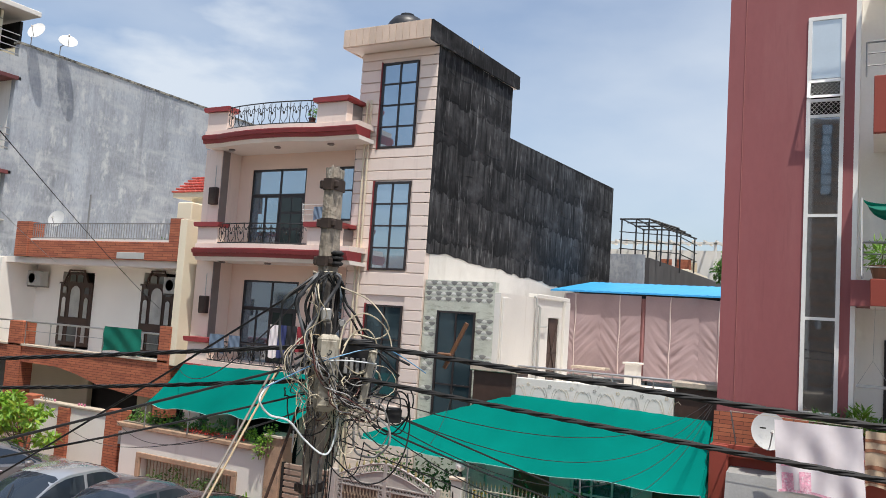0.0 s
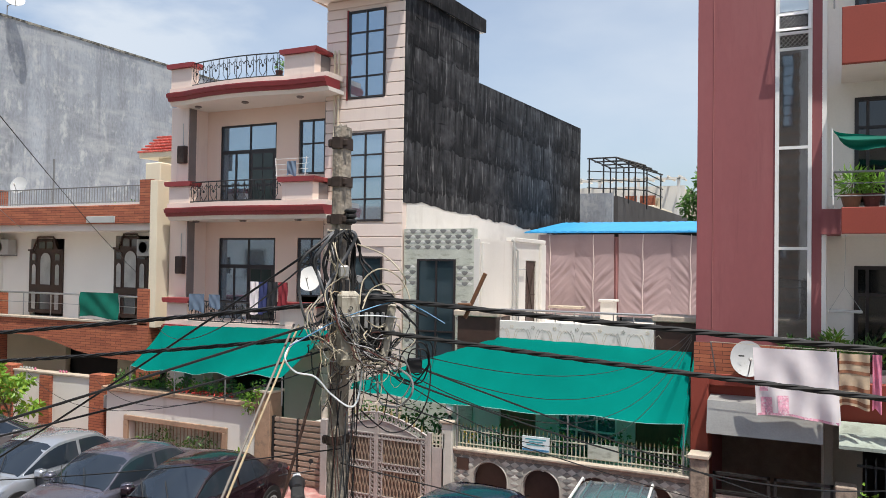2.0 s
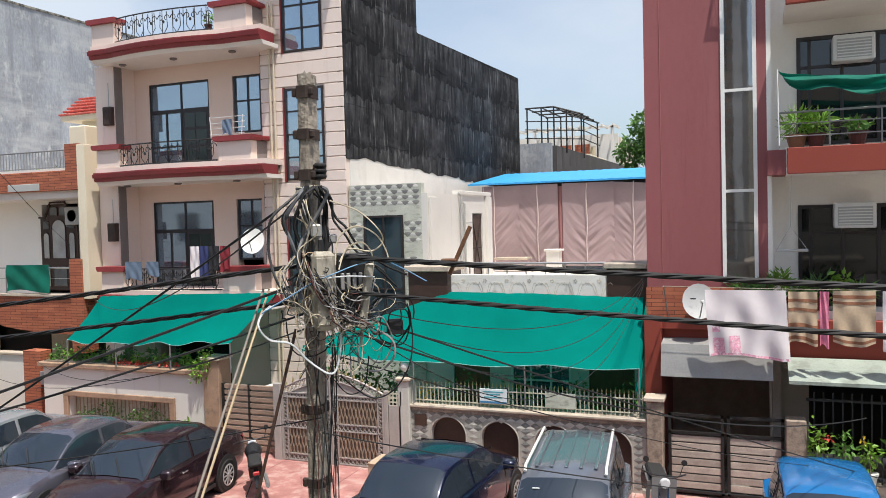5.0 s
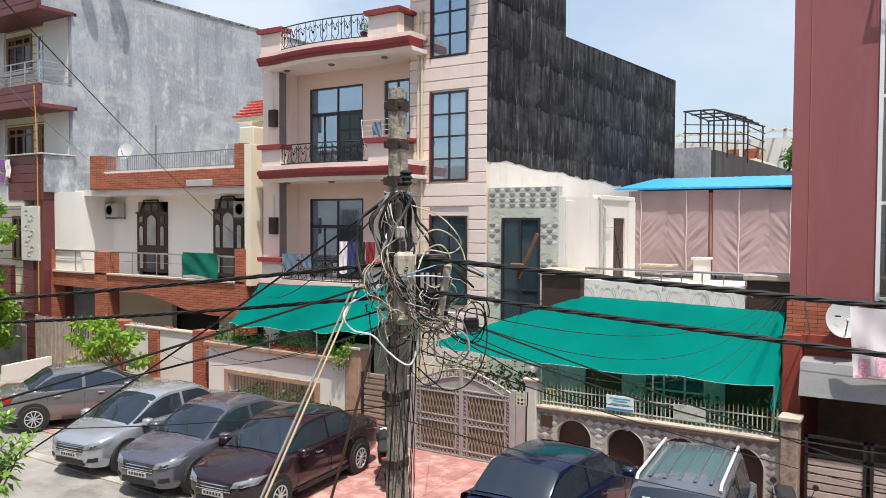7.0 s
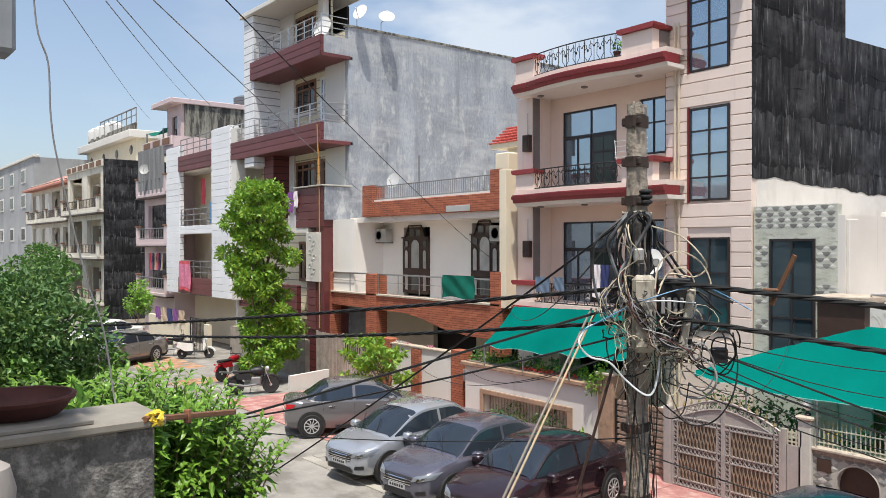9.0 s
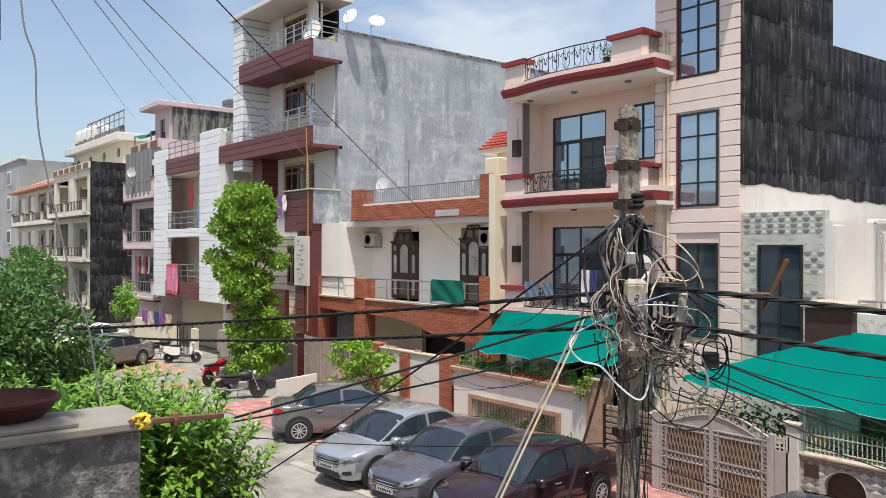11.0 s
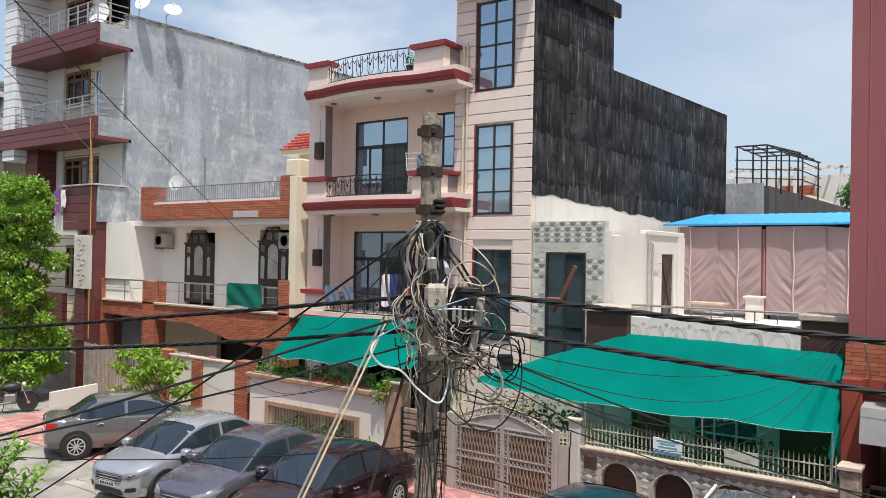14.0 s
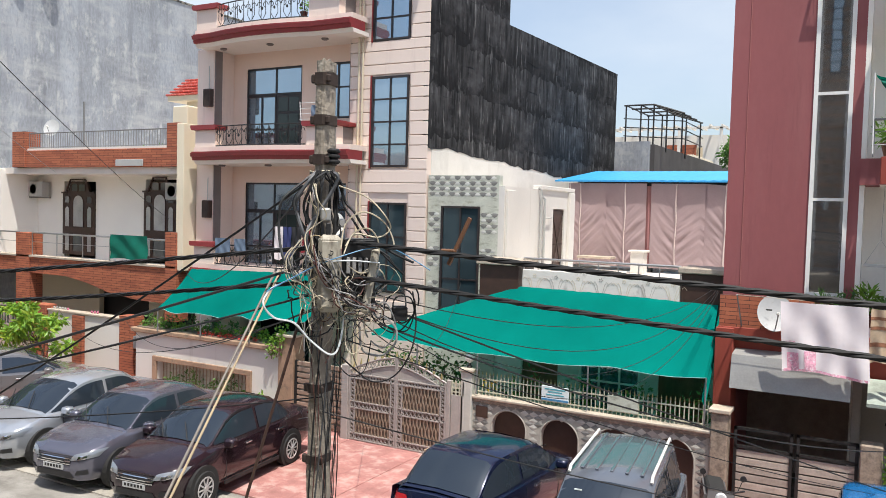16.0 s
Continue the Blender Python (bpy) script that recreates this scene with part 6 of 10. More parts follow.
# ---- boundary of the brick-banded house ----
def brick_front():
    W = thing("boundary_wall", (-20.5, 15.5, 0), "pale pink garden wall between red brick piers", "wall")
    part("masonry", Geo().box(-22.3, 15.45, 0, -18.9, 15.65, 1.98), "white_wall", W)
    part("coping", Geo().box(-22.35, 15.40, 1.98, -18.85, 15.70, 2.04, 0.01), "stone_cream", W)
    for x0, x1, z in ((-22.85, -22.25, 2.15), (-21.02, -20.55, 1.95), (-18.95, -18.35, 2.12)):
        part("brick_pier", Geo().box(x0, 15.36, 0, x1, 15.74, z, 0.01), "brick_clad", W)
    part("meter_box", Geo().box(-18.3, 15.3, 1.25, -18.1, 15.45, 1.6, 0.01), "tin_grey", W)
    G = thing("metal_gate", (-25.5, 15.5, 0), "weathered grey-brown gate of upright slats", "gate")
    x0, x1 = -27.45, -25.55
    lf = part("gate_leaf", Geo().box(x0, 15.46, 0.1, x0 + 0.07, 15.52, 2.0).box(x1 - 0.07, 15.46, 0.1, x1, 15.52, 2.0).box(x0, 15.47, 1.9, x1, 15.51, 1.95).box(x0, 15.47, 0.95, x1, 15.51, 1.0).box(x0, 15.47, 0.1, x1, 15.51, 0.16), "slat_grey", G)
    for i in range(20):
        x = x0 + 0.07 + (x1 - x0 - 0.14) * (i + 0.5) / 20
        part("slat", Geo().box(x - 0.024, 15.45, 0.12, x + 0.024, 15.47, 1.97 + 0.03 * (i % 5 == 2)), "slat_grey", lf)
    x0, x1 = -25.5, -22.9
    fr = Geo()
    for x in (x0, (x0 + x1) / 2 - 0.035, x1 - 0.07):
        fr.box(x, 15.46, 0.1, x + 0.07, 15.52, 2.05)
    for z in (0.1, 0.62, 1.32, 1.95):
        fr.box(x0, 15.47, z, x1, 15.51, z + 0.06)
    lf = part("gate_leaf", fr, "slat_grey", G, "leaf of open bars with a pale sheet behind")
    for i in range(18):
        x = x0 + 0.07 + (x1 - x0 - 0.14) * (i + 0.5) / 18
        part("bar", Geo().box(x - 0.011, 15.48, 0.12, x + 0.011, 15.50, 1.97), "slat_grey", lf)
    part("sheet", Geo().box(x0 + 0.05, 15.53, 0.15, x1 - 0.05, 15.535, 1.3), "stone_cream", lf)
    solo("ramp_wall", Geo().prism([(13.75, 0), (13.75, 0.52), (15.4, 0.62), (15.4, 0)], "x", -26.5, -26.35), "white_wall", "low white wall beside a car ramp", "wall")
    solo("boundary_wall", Geo().wall(-36, -28.6, 0, 1.5, 15.6, 15.8), "slat_grey", "beige plastered garden wall", "wall")
    solo("boundary_wall", Geo().wall(-45.6, -37, 0, 1.5, 14.9, 15.1, [(-39.5, -37.5, -0.1, 1.6)]), "cream_wall", "cream garden wall with an open gateway", "wall")
    gd = thing("metal_gate", (-38.5, 15, 0), "dark barred gate of the white block", "gate")
    part("gate_frame", Geo().tube([(-39.5, 15, 0.1), (-39.5, 15, 1.7), (-37.5, 15, 1.7), (-37.5, 15, 0.1), (-39.5, 15, 0.1)], 0.03, 5), "iron", gd)
    for i in range(11):
        part("bar", Geo().tube([(-39.4 + i * 0.18, 15, 0.1), (-39.4 + i * 0.18, 15, 1.7)], 0.012, 4), "iron", gd)


brick_front()


# ---- gateway of the maroon block ----
def maroon_front():
    G = thing("metal_gate", (-1.3, 15.2, 0.02), "dark iron double gate with weathered beige slats", "gate")
    for x0, x1 in ((-2.28, -1.30), (-1.24, -0.28)):
        fr = Geo()
        fr.box(x0, 15.17, 0.1, x0 + 0.05, 15.23, 1.58).box(x1 - 0.05, 15.17, 0.1, x1, 15.23, 1.58).box(x0, 15.17, 1.53, x1, 15.23, 1.58).box(x0, 15.17, 1.2, x1, 15.23, 1.25).box(x0, 15.17, 0.1, x1, 15.23, 0.15)
        lf = part("gate_leaf", fr, "iron", G)
        for k in range(7):
            part("slat", Geo().box(x0 + 0.05, 15.19, 0.18 + k * 0.145, x1 - 0.05, 15.21, 0.30 + k * 0.145, 0.004), "weathered_slat", lf)
    W = thing("boundary_wall", (3, 15.2, 0), "stone-faced garden wall with a tall dark iron fence", "wall")
    part("pillar", Geo().box(-0.26, 15.0, 0, 0.08, 15.35, 1.62, 0.02), "granite", W)
    part("masonry", Geo().box(0.08, 15.08, 0, 9, 15.3, 0.55, 0.01), "stone_cream", W)
    for i in range(34):
        part("bar", Geo().box(0.2 + i * 0.15, 15.17, 0.55, 0.225 + i * 0.15, 15.2, 2.1), "iron", W)
    part("rail", Geo().box(0.08, 15.16, 1.95, 9, 15.21, 1.99), "iron", W)
    solo("canopy", Geo().prism([(14.9, 2.28), (14.9, 2.34), (15.7, 2.62), (15.7, 2.5)], "x", -0.2, 6.0), "canopy_green", "pale green sheet canopy over the fence", "canopy")


maroon_front()

# ---- paving ----
pm = mesh_of("paving_slab", Geo().box(-0.316, -0.316, -0.03, 0.316, 0.316, 0.02, 0.006), "red_paver", (0, 0, 0))
for i in range(42):
    for j in range(7):
        share("paving_slab", pm, side, (-25.6 + i * 0.64, 11.3 + j * 0.64, 0.012 + 0.002 * ((i * 7 + j * 3) % 3)))
pp = mesh_of("paver", Geo().box(-0.145, -0.145, -0.03, 0.145, 0.145, 0.02, 0.008), "pale_paver", (0, 0, 0))
for i in range(32):
    for j in range(4):
        share("paver", pp, side, (-17.6 + i * 0.3, 9.75 + j * 0.3, 0.004 + 0.003 * ((i * 5 + j * 3) % 4)))
op = mesh_of("block_paver", Geo().box(-0.19, -0.19, -0.02, 0.19, 0.19, 0.012, 0.006), "orange_paver", (0, 0, 0))
for i in range(24):
    for j in range(9):
        if (i * 5 + j * 3) % 7 and (i < 14 or i > 20) and (i > 20 or 1 <= j < 7):
            share("block_paver", op, side, (-39.2 + i * 0.4, 10.9 + j * 0.4 + 0.06 * (i % 2), 0.002 + 0.002 * ((i + j * 2) % 3)))


# ---- vehicles ----
from mathutils.bvhtree import BVHTree


def flow(rows, m):
    """Rows of points with smooth rows put in between."""
    out = []
    for i in range(len(rows) - 1):
        r0, r1, r2, r3 = rows[max(i - 1, 0)], rows[i], rows[i + 1], rows[min(i + 2, len(rows) - 1)]
        for j in range(m):
            t = j / m
            row = []
            for p0, p1, p2, p3 in zip(r0, r1, r2, r3):
                q = []
                for c in range(3):
                    d1, d2 = (p2[c] - p0[c]) / 2, (p3[c] - p1[c]) / 2
                    q.append(p1[c] + (p2[c] - p1[c]) * t if c == 0 else (2 * t ** 3 - 3 * t * t + 1) * p1[c] + (t ** 3 - 2 * t * t + t) * d1 * 0.7 + (3 * t * t - 2 * t ** 3) * p2[c] + (t ** 3 - t * t) * d2 * 0.7)
                row.append(tuple(q))
            out.append(row)
    out.append(rows[-1])
    return out


def vehicle(name, paint, at, turn, L=4.45, W=1.72, H=1.47, label="", hood=1.05, deck=0.75, rake=0.75, back=0.62, belt=0.93, rails=False, sheet="car_glass", ribs=False, bonnet=0.98, rim="alloy", tail_mat="tail_red", over=1.0):
    """A parked car; its own x points forward. hood and deck: lengths of the bonnet and boot; rake and back: run of the screens."""
    V = thing(name, (0, 0, 0), label, "car", "cars parked along the street")
    hw = W / 2
    f, r = L / 2, -L / 2
    cowl, tail = f - hood, r + deck
    st = [(f, 0.30, 0.52, 0.60, hw * 0.48), (f - 0.07, 0.24, 0.66, 0.72, hw * 0.70), (f - 0.24, 0.22, 0.74, 0.82, hw * 0.86), (f - 0.55, 0.20, 0.80, bonnet - 0.08, hw * 0.96), (cowl, 0.20, 0.88, bonnet, hw),
          (0.35, 0.20, belt - 0.02, belt, hw), (-0.6, 0.20, belt + 0.01, belt + 0.02, hw), (tail, 0.22, belt + 0.02, belt + 0.08, hw * 0.99), (r + 0.25, 0.26, belt, belt + 0.10, hw * 0.93), (r + 0.05, 0.30, belt - 0.10, belt + 0.04, hw * 0.84), (r, 0.36, 0.70, 0.78, hw * 0.74)]
    g = Geo()
    rows = []
    for x, zs, zb, zt, w in st:
        half = [(0, zs), (w * 0.86, zs), (w * 0.97, zs + 0.10), (w, 0.46 if zb > 0.7 else (zs + zb) / 2), (w * 1.005, (0.46 + zb) / 2 if zb > 0.7 else (zs + 2 * zb) / 3), (w * 0.975, zb), (w * 0.90, zt - 0.03), (w * 0.55, zt), (0, zt + 0.015)]
        rows.append([(x, y, z) for y, z in half] + [(x, -y, z) for y, z in reversed(half[1:-1])])
    rows = flow(rows, 3)
    n = len(rows[0])
    vs = [p for row in rows for p in row]
    fs = [(i * n + k, i * n + (k + 1) % n, (i + 1) * n + (k + 1) % n, (i + 1) * n + k) for i in range(len(rows) - 1) for k in range(n)]
    fs += [tuple(range(n)), tuple((len(rows) - 1) * n + k for k in range(n))]
    g.add(vs, fs)
    body = part("body", g, paint, V, smooth=True)
    shell = BVHTree.FromPolygons([Vector(p) for p in vs], fs)

    def patch(nm, quad, mt, sgn, parent, lift=0.012, nu=10, nv=5):
        """A lens or grille laid on the nose (sgn 1) or tail (sgn -1). quad: its four corners across and up."""
        (a, b, c, d), gp = quad, Geo()
        pts = []
        for j in range(nv + 1):
            for i in range(nu + 1):
                u, v = i / nu, j / nv
                y = (a[0] * (1 - u) + b[0] * u) * (1 - v) + (d[0] * (1 - u) + c[0] * u) * v
                z = (a[1] * (1 - u) + b[1] * u) * (1 - v) + (d[1] * (1 - u) + c[1] * u) * v
                hit_, nrm, _, _ = shell.ray_cast(Vector((sgn * 4, y, z)), Vector((-sgn, 0, 0)))
                if hit_ is None:
                    hit_, nrm = shell.find_nearest(Vector((sgn * (f - 0.4), y, z)))[:2]
                n_ = nrm if nrm.x * sgn > 0 else -nrm
                pts.append(hit_ + n_ * lift)
        w_ = nu + 1
        gp.add([tuple(p) for p in pts], [(j * w_ + i, j * w_ + i + 1, (j + 1) * w_ + i + 1, (j + 1) * w_ + i) for j in range(nv) for i in range(nu)])
        return part(nm, gp, mt, parent, smooth=True)
    # cabin
    wt = hw * 0.72
    wb = hw * 0.93
    x0, x1 = cowl + 0.10, cowl - rake
    x3, x2 = tail - 0.05, tail + back
    xm = (x1 + x2) / 2
    cs = [(x0, wb * 0.92, wb * 0.90, bonnet - 0.02), (x1, wb, wt, H - 0.05), (xm, wb, wt * 1.02, H), (x2, wb, wt, H - 0.04), (x3, wb * 0.88, wb * 0.84, belt + 0.08)]
    rows = []
    for x, b, t, z in cs:
        zb = min(belt - 0.06, z - 0.02)
        half = [(b, zb), (t, z - 0.05), (t * 0.86, z), (0, z + 0.025)]
        rows.append([(x, y, zz) for y, zz in half] + [(x, -y, zz) for y, zz in reversed(half[:-1])])
    g = Geo()
    n = 7
    rows = flow(rows, 4)
    g.add([p for row in rows for p in row], [(i * n + k, i * n + k + 1, (i + 1) * n + k + 1, (i + 1) * n + k) for i in range(16) for k in range(n - 1)])
    cab = part("cabin", g, paint, V, smooth=True)

    def lerp(a, b, t):
        return tuple(a[i] + (b[i] - a[i]) * t for i in range(3))

    def screen(a, b, sgn, nm):
        """Front or rear screen between two cabin rows, a little proud of the pillars."""
        pts = []
        for j in range(5):
            q = (0.10, 0.3, 0.5, 0.7, 0.95)[j] * 4
            i = min(int(q), 3)
            lo, hi = (rows[a + sgn * i], rows[a + sgn * (i + 1)])
            for k in (1, 2, 3, 4, 5):
                p = lerp(lo[k], hi[k], q - i)
                pts.append((p[0] + sgn * 0.012, p[1] * 0.97, p[2] + 0.012))
        return part(nm, Geo().add(pts, [(j * 5 + k, j * 5 + k + 1, j * 5 + k + 6, j * 5 + k + 5) for j in range(4) for k in range(4)]), sheet, cab, smooth=True)

    ws = screen(0, 4, 1, "windscreen")
    rw = screen(16, 12, -1, "rear_window")
    for s in (0, 1):
        k0, k1, sg = (0, 1, 1) if s == 0 else (6, 5, -1)
        B = [rows[i][k0] for i in range(17)]
        Tp = [rows[i][k1] for i in range(17)]

        def spot(x, v):
            """A point on the cabin side at x, v from belt to roof."""
            for i in range(16):
                if B[i][0] >= x >= B[i + 1][0]:
                    u = (B[i][0] - x) / (B[i][0] - B[i + 1][0])
                    lo, hi = lerp(B[i], B[i + 1], u), lerp(Tp[i], Tp[i + 1], u)
                    p = lerp((lo[0], lo[1], belt + 0.02), hi, v)
                    yy = lo[1] + (hi[1] - lo[1]) * max(0.0, (p[2] - lo[2]) / max(hi[2] - lo[2], 0.02))
                    return (x, yy + sg * 0.010, p[2])
            return (x, B[2][1], belt)

        mid = xm + 0.02
        xf = x0 - 0.22
        xr = x3 + 0.22
        for xa, xb, nm in ((xf, mid + 0.04, "front_window"), (mid - 0.04, xr + 0.0, "rear_side_window")):
            m = 6
            g = Geo()
            pts = [spot(xa + (xb - xa) * i / m, 0.06) for i in range(m + 1)] + [spot(xa + (xb - xa) * i / m, 0.90) for i in range(m + 1)]
            g.add(pts, [(i, i + 1, m + 2 + i, m + 1 + i) for i in range(m)])
            part(nm, g, "car_glass", cab)
        for xa in (mid + 0.32, mid - 0.72):
            part("door_handle", Geo().box(xa, sg * (hw - 0.005), belt - 0.12, xa + 0.17, sg * (hw + 0.022), belt - 0.085, 0.008), "chrome", body)
        mr = part("mirror", Geo().box(cowl - 0.42, sg * (hw - 0.02), belt - 0.02, cowl - 0.22, sg * (hw + 0.19), belt + 0.13, 0.035), paint, body, smooth=True)
        g = Geo()
        g.tube([(mid, sg * (hw + 0.004), 0.30), (mid, sg * (hw + 0.005), 0.6), (mid, sg * (hw - 0.012), belt - 0.03)], 0.005, 4)
        g.tube([(cowl - 0.30, sg * (hw + 0.004), 0.30), (cowl - 0.30, sg * (hw + 0.005), 0.6), (cowl - 0.30, sg * (hw - 0.012), belt - 0.03)], 0.005, 4)
        g.tube([(tail + 0.42, sg * (hw - 0.012), belt - 0.03), (tail + 0.40, sg * (hw + 0.005), 0.72)], 0.005, 4)
        part("door_seam", g, "rubber", body)
        part("sill_trim", Geo().box(-0.8, sg * (hw - 0.03), 0.22, 0.9, sg * (hw + 0.004), 0.28), "black_plastic", body)
        hd = patch("headlight", [(sg * hw * 0.44, 0.60), (sg * hw * 0.88, 0.66), (sg * hw * 0.93, 0.79), (sg * hw * 0.50, 0.70)], "headlamp", 1, body)
        patch("lamp_bulb", [(sg * hw * 0.60, 0.62), (sg * hw * 0.74, 0.64), (sg * hw * 0.76, 0.70), (sg * hw * 0.62, 0.68)], "chrome", 1, hd, 0.016, 4, 3)
        patch("tail_light", [(sg * hw * 0.52, belt - 0.15), (sg * hw * 0.90, belt - 0.17), (sg * hw * 0.915, belt - 0.02), (sg * hw * 0.56, belt - 0.03)], tail_mat, -1, body)
        patch("fog_lamp", [(sg * hw * 0.56, 0.35), (sg * hw * 0.78, 0.36), (sg * hw * 0.78, 0.45), (sg * hw * 0.60, 0.43)], "black_plastic", 1, body)
        # wheels before black discs that stand for the shade inside uncut arches
        for xw in (f - 0.76, r + over):
            part("wheel_arch", Geo().lathe([(0.0, 0), (0.375, 0), (0.385, 0.02), (0.385, 0.16), (0.0, 0.16)], (xw, sg * (hw + 0.010) - (0.16 if sg > 0 else 0.0), 0.34), 22, "y"), "rubber", body)
            wh = part("wheel", Geo().lathe([(0.20, -0.10), (0.29, -0.105), (0.315, -0.08), (0.315, 0.08), (0.29, 0.105), (0.20, 0.10)], (xw, sg * (hw - 0.075), 0.315), 22, "y"), "rubber", V)
            yo = sg * (hw + 0.033)
            rg = Geo().lathe([(0.205, 0), (0.215, 0.012 * sg), (0.19, 0.018 * sg), (0.18, -0.02 * sg)], (xw, yo - sg * 0.012, 0.315), 22, "y")
            for k in range(10):
                a = k * math.pi / 5
                rg.tube([(xw + 0.03 * math.cos(a), yo - sg * 0.005, 0.315 + 0.03 * math.sin(a)), (xw + 0.19 * math.cos(a), yo - sg * 0.008, 0.315 + 0.19 * math.sin(a))], 0.018, 4)
            rg.lathe([(0.05, 0), (0.045, 0.012 * sg), (0.0, 0.014 * sg)], (xw, yo, 0.315), 10, "y")
            part("rim", rg, rim, wh)
            part("brake_disc", Geo().lathe([(0.0, 0), (0.19, 0)], (xw, yo - sg * 0.045, 0.315), 16, "y"), "grey_rail", wh)
    gl = patch("grille", [(-hw * 0.44, 0.52), (hw * 0.44, 0.52), (hw * 0.50, 0.655), (-hw * 0.50, 0.655)], "black_plastic", 1, body, 0.010)
    for k in range(3):
        z = 0.535 + k * 0.042
        patch("grille_bar", [(-hw * 0.46, z), (hw * 0.46, z), (hw * 0.46, z + 0.016), (-hw * 0.46, z + 0.016)], "chrome", 1, gl, 0.018, 10, 1)
    patch("lower_intake", [(-hw * 0.52, 0.28), (hw * 0.52, 0.28), (hw * 0.46, 0.40), (-hw * 0.46, 0.40)], "black_plastic", 1, body, 0.010)
    patch("bonnet_edge", [(-hw * 0.60, 0.672), (hw * 0.60, 0.672), (hw * 0.60, 0.680), (-hw * 0.60, 0.680)], "rubber", 1, body, 0.008, 12, 1)
    for xx, sg in ((f + 0.014, 1), (r - 0.014, -1)):
        pl = part("number_plate", Geo().box(xx - 0.012 * sg, -0.24, 0.43 if sg > 0 else 0.60, xx + 0.010 * sg, 0.24, 0.52 if sg > 0 else 0.69), "dish_grey", body)
        for i in range(6):
            part("bar_mark", Geo().box(xx + 0.010 * sg, -0.2 + i * 0.07, 0.455 if sg > 0 else 0.625, xx + 0.013 * sg, -0.155 + i * 0.07, 0.505 if sg > 0 else 0.675), "rubber", pl)
    for y0 in (-0.25, 0.30):
        a = lerp(rows[0][3], rows[1][3], 0.2)
        b = rows[2][3]
        part("wiper", Geo().tube([(a[0] + 0.03, y0, a[2] + 0.03), (b[0] + 0.03, y0 - 0.38, b[2] + 0.035)], 0.010, 4), "rubber", cab)
    if rails:
        for s in (-1, 1):
            part("roof_rail", Geo().tube([(x1 - 0.1, s * wt * 0.93, H - 0.02), (x1 - 0.2, s * wt * 0.93, H + 0.045), (x2 + 0.15, s * wt * 0.93, H + 0.045), (x2 + 0.05, s * wt * 0.93, H - 0.02)], 0.022, 6), "plastic_white", cab)
    if ribs:
        for k in range(5):
            y = (k - 2) * 0.21
            part("roof_rib", Geo().box(x2 + 0.2, y - 0.025, H + 0.0, x1 - 0.25, y + 0.025, H + 0.032, 0.01), paint, cab)
    part("rear_view_mirror", Geo().box(x1 + 0.06, -0.1, H - 0.18, x1 + 0.09, 0.1, H - 0.12), "rubber", cab)
    part("permit_sticker", Geo().box(x1 + 0.20, -0.42, H - 0.16, x1 + 0.215, -0.32, H - 0.145), "sign_white", cab)
    V.matrix_world = pose(at[0], at[1], 0.032, 0, 0, turn)
    return V


S_ = dict(L=4.46, W=1.72, H=1.47)
vehicle("sedan_car", "car_maroon", (-11.28, 11.53), -83.5, label="very dark maroon sedan parked nose to the road", **S_)
vehicle("sedan_car", "car_slate", (-13.33, 11.46), -83.5, label="dark slate-grey sedan parked nose to the road", **S_)
vehicle("sedan_car", "car_silver", (-15.61, 11.48), -83.5, label="silver-blue sedan with a steep screen, nose to the road", **dict(S_, rake=0.95, hood=0.9))
vehicle("sedan_car", "car_grey", (-19.58, 12.47), 66.0, label="warm dark grey sedan parked with its tail to the road", **dict(S_, L=4.30, H=1.44, deck=0.62, over=0.70))
vehicle("hatchback_car", "car_navy", (-5.74, 12.42), 87.0, label="glossy navy blue hatchback parked nose to the garden wall", **dict(L=3.95, W=1.74, H=1.48, hood=0.95, deck=0.14, rake=0.85, back=0.62, belt=0.92))
vehicle("people_carrier", "car_steel", (-3.31, 11.40), -83.0, label="steel-grey tall car with roof rails and ribbed roof", **dict(L=4.2, W=1.70, H=1.68, hood=0.78, deck=0.14, rake=0.62, back=0.25, belt=1.02, rails=True, ribs=True, bonnet=1.05))
vehicle("hatchback_car", "car_blue", (0.2, 11.9), -88.0, label="bright blue small hatchback", **dict(L=3.7, W=1.62, H=1.52, hood=0.85, deck=0.2, rake=0.65, back=0.4))
vehicle("sedan_car", "car_champagne", (-37.0, 10.9), -60.0, label="brownish silver sedan parked far along the street", **S_)
vehicle("sedan_car", "car_white", (-43.0, 11.7), -62.0, label="white saloon parked far along the street", **S_)


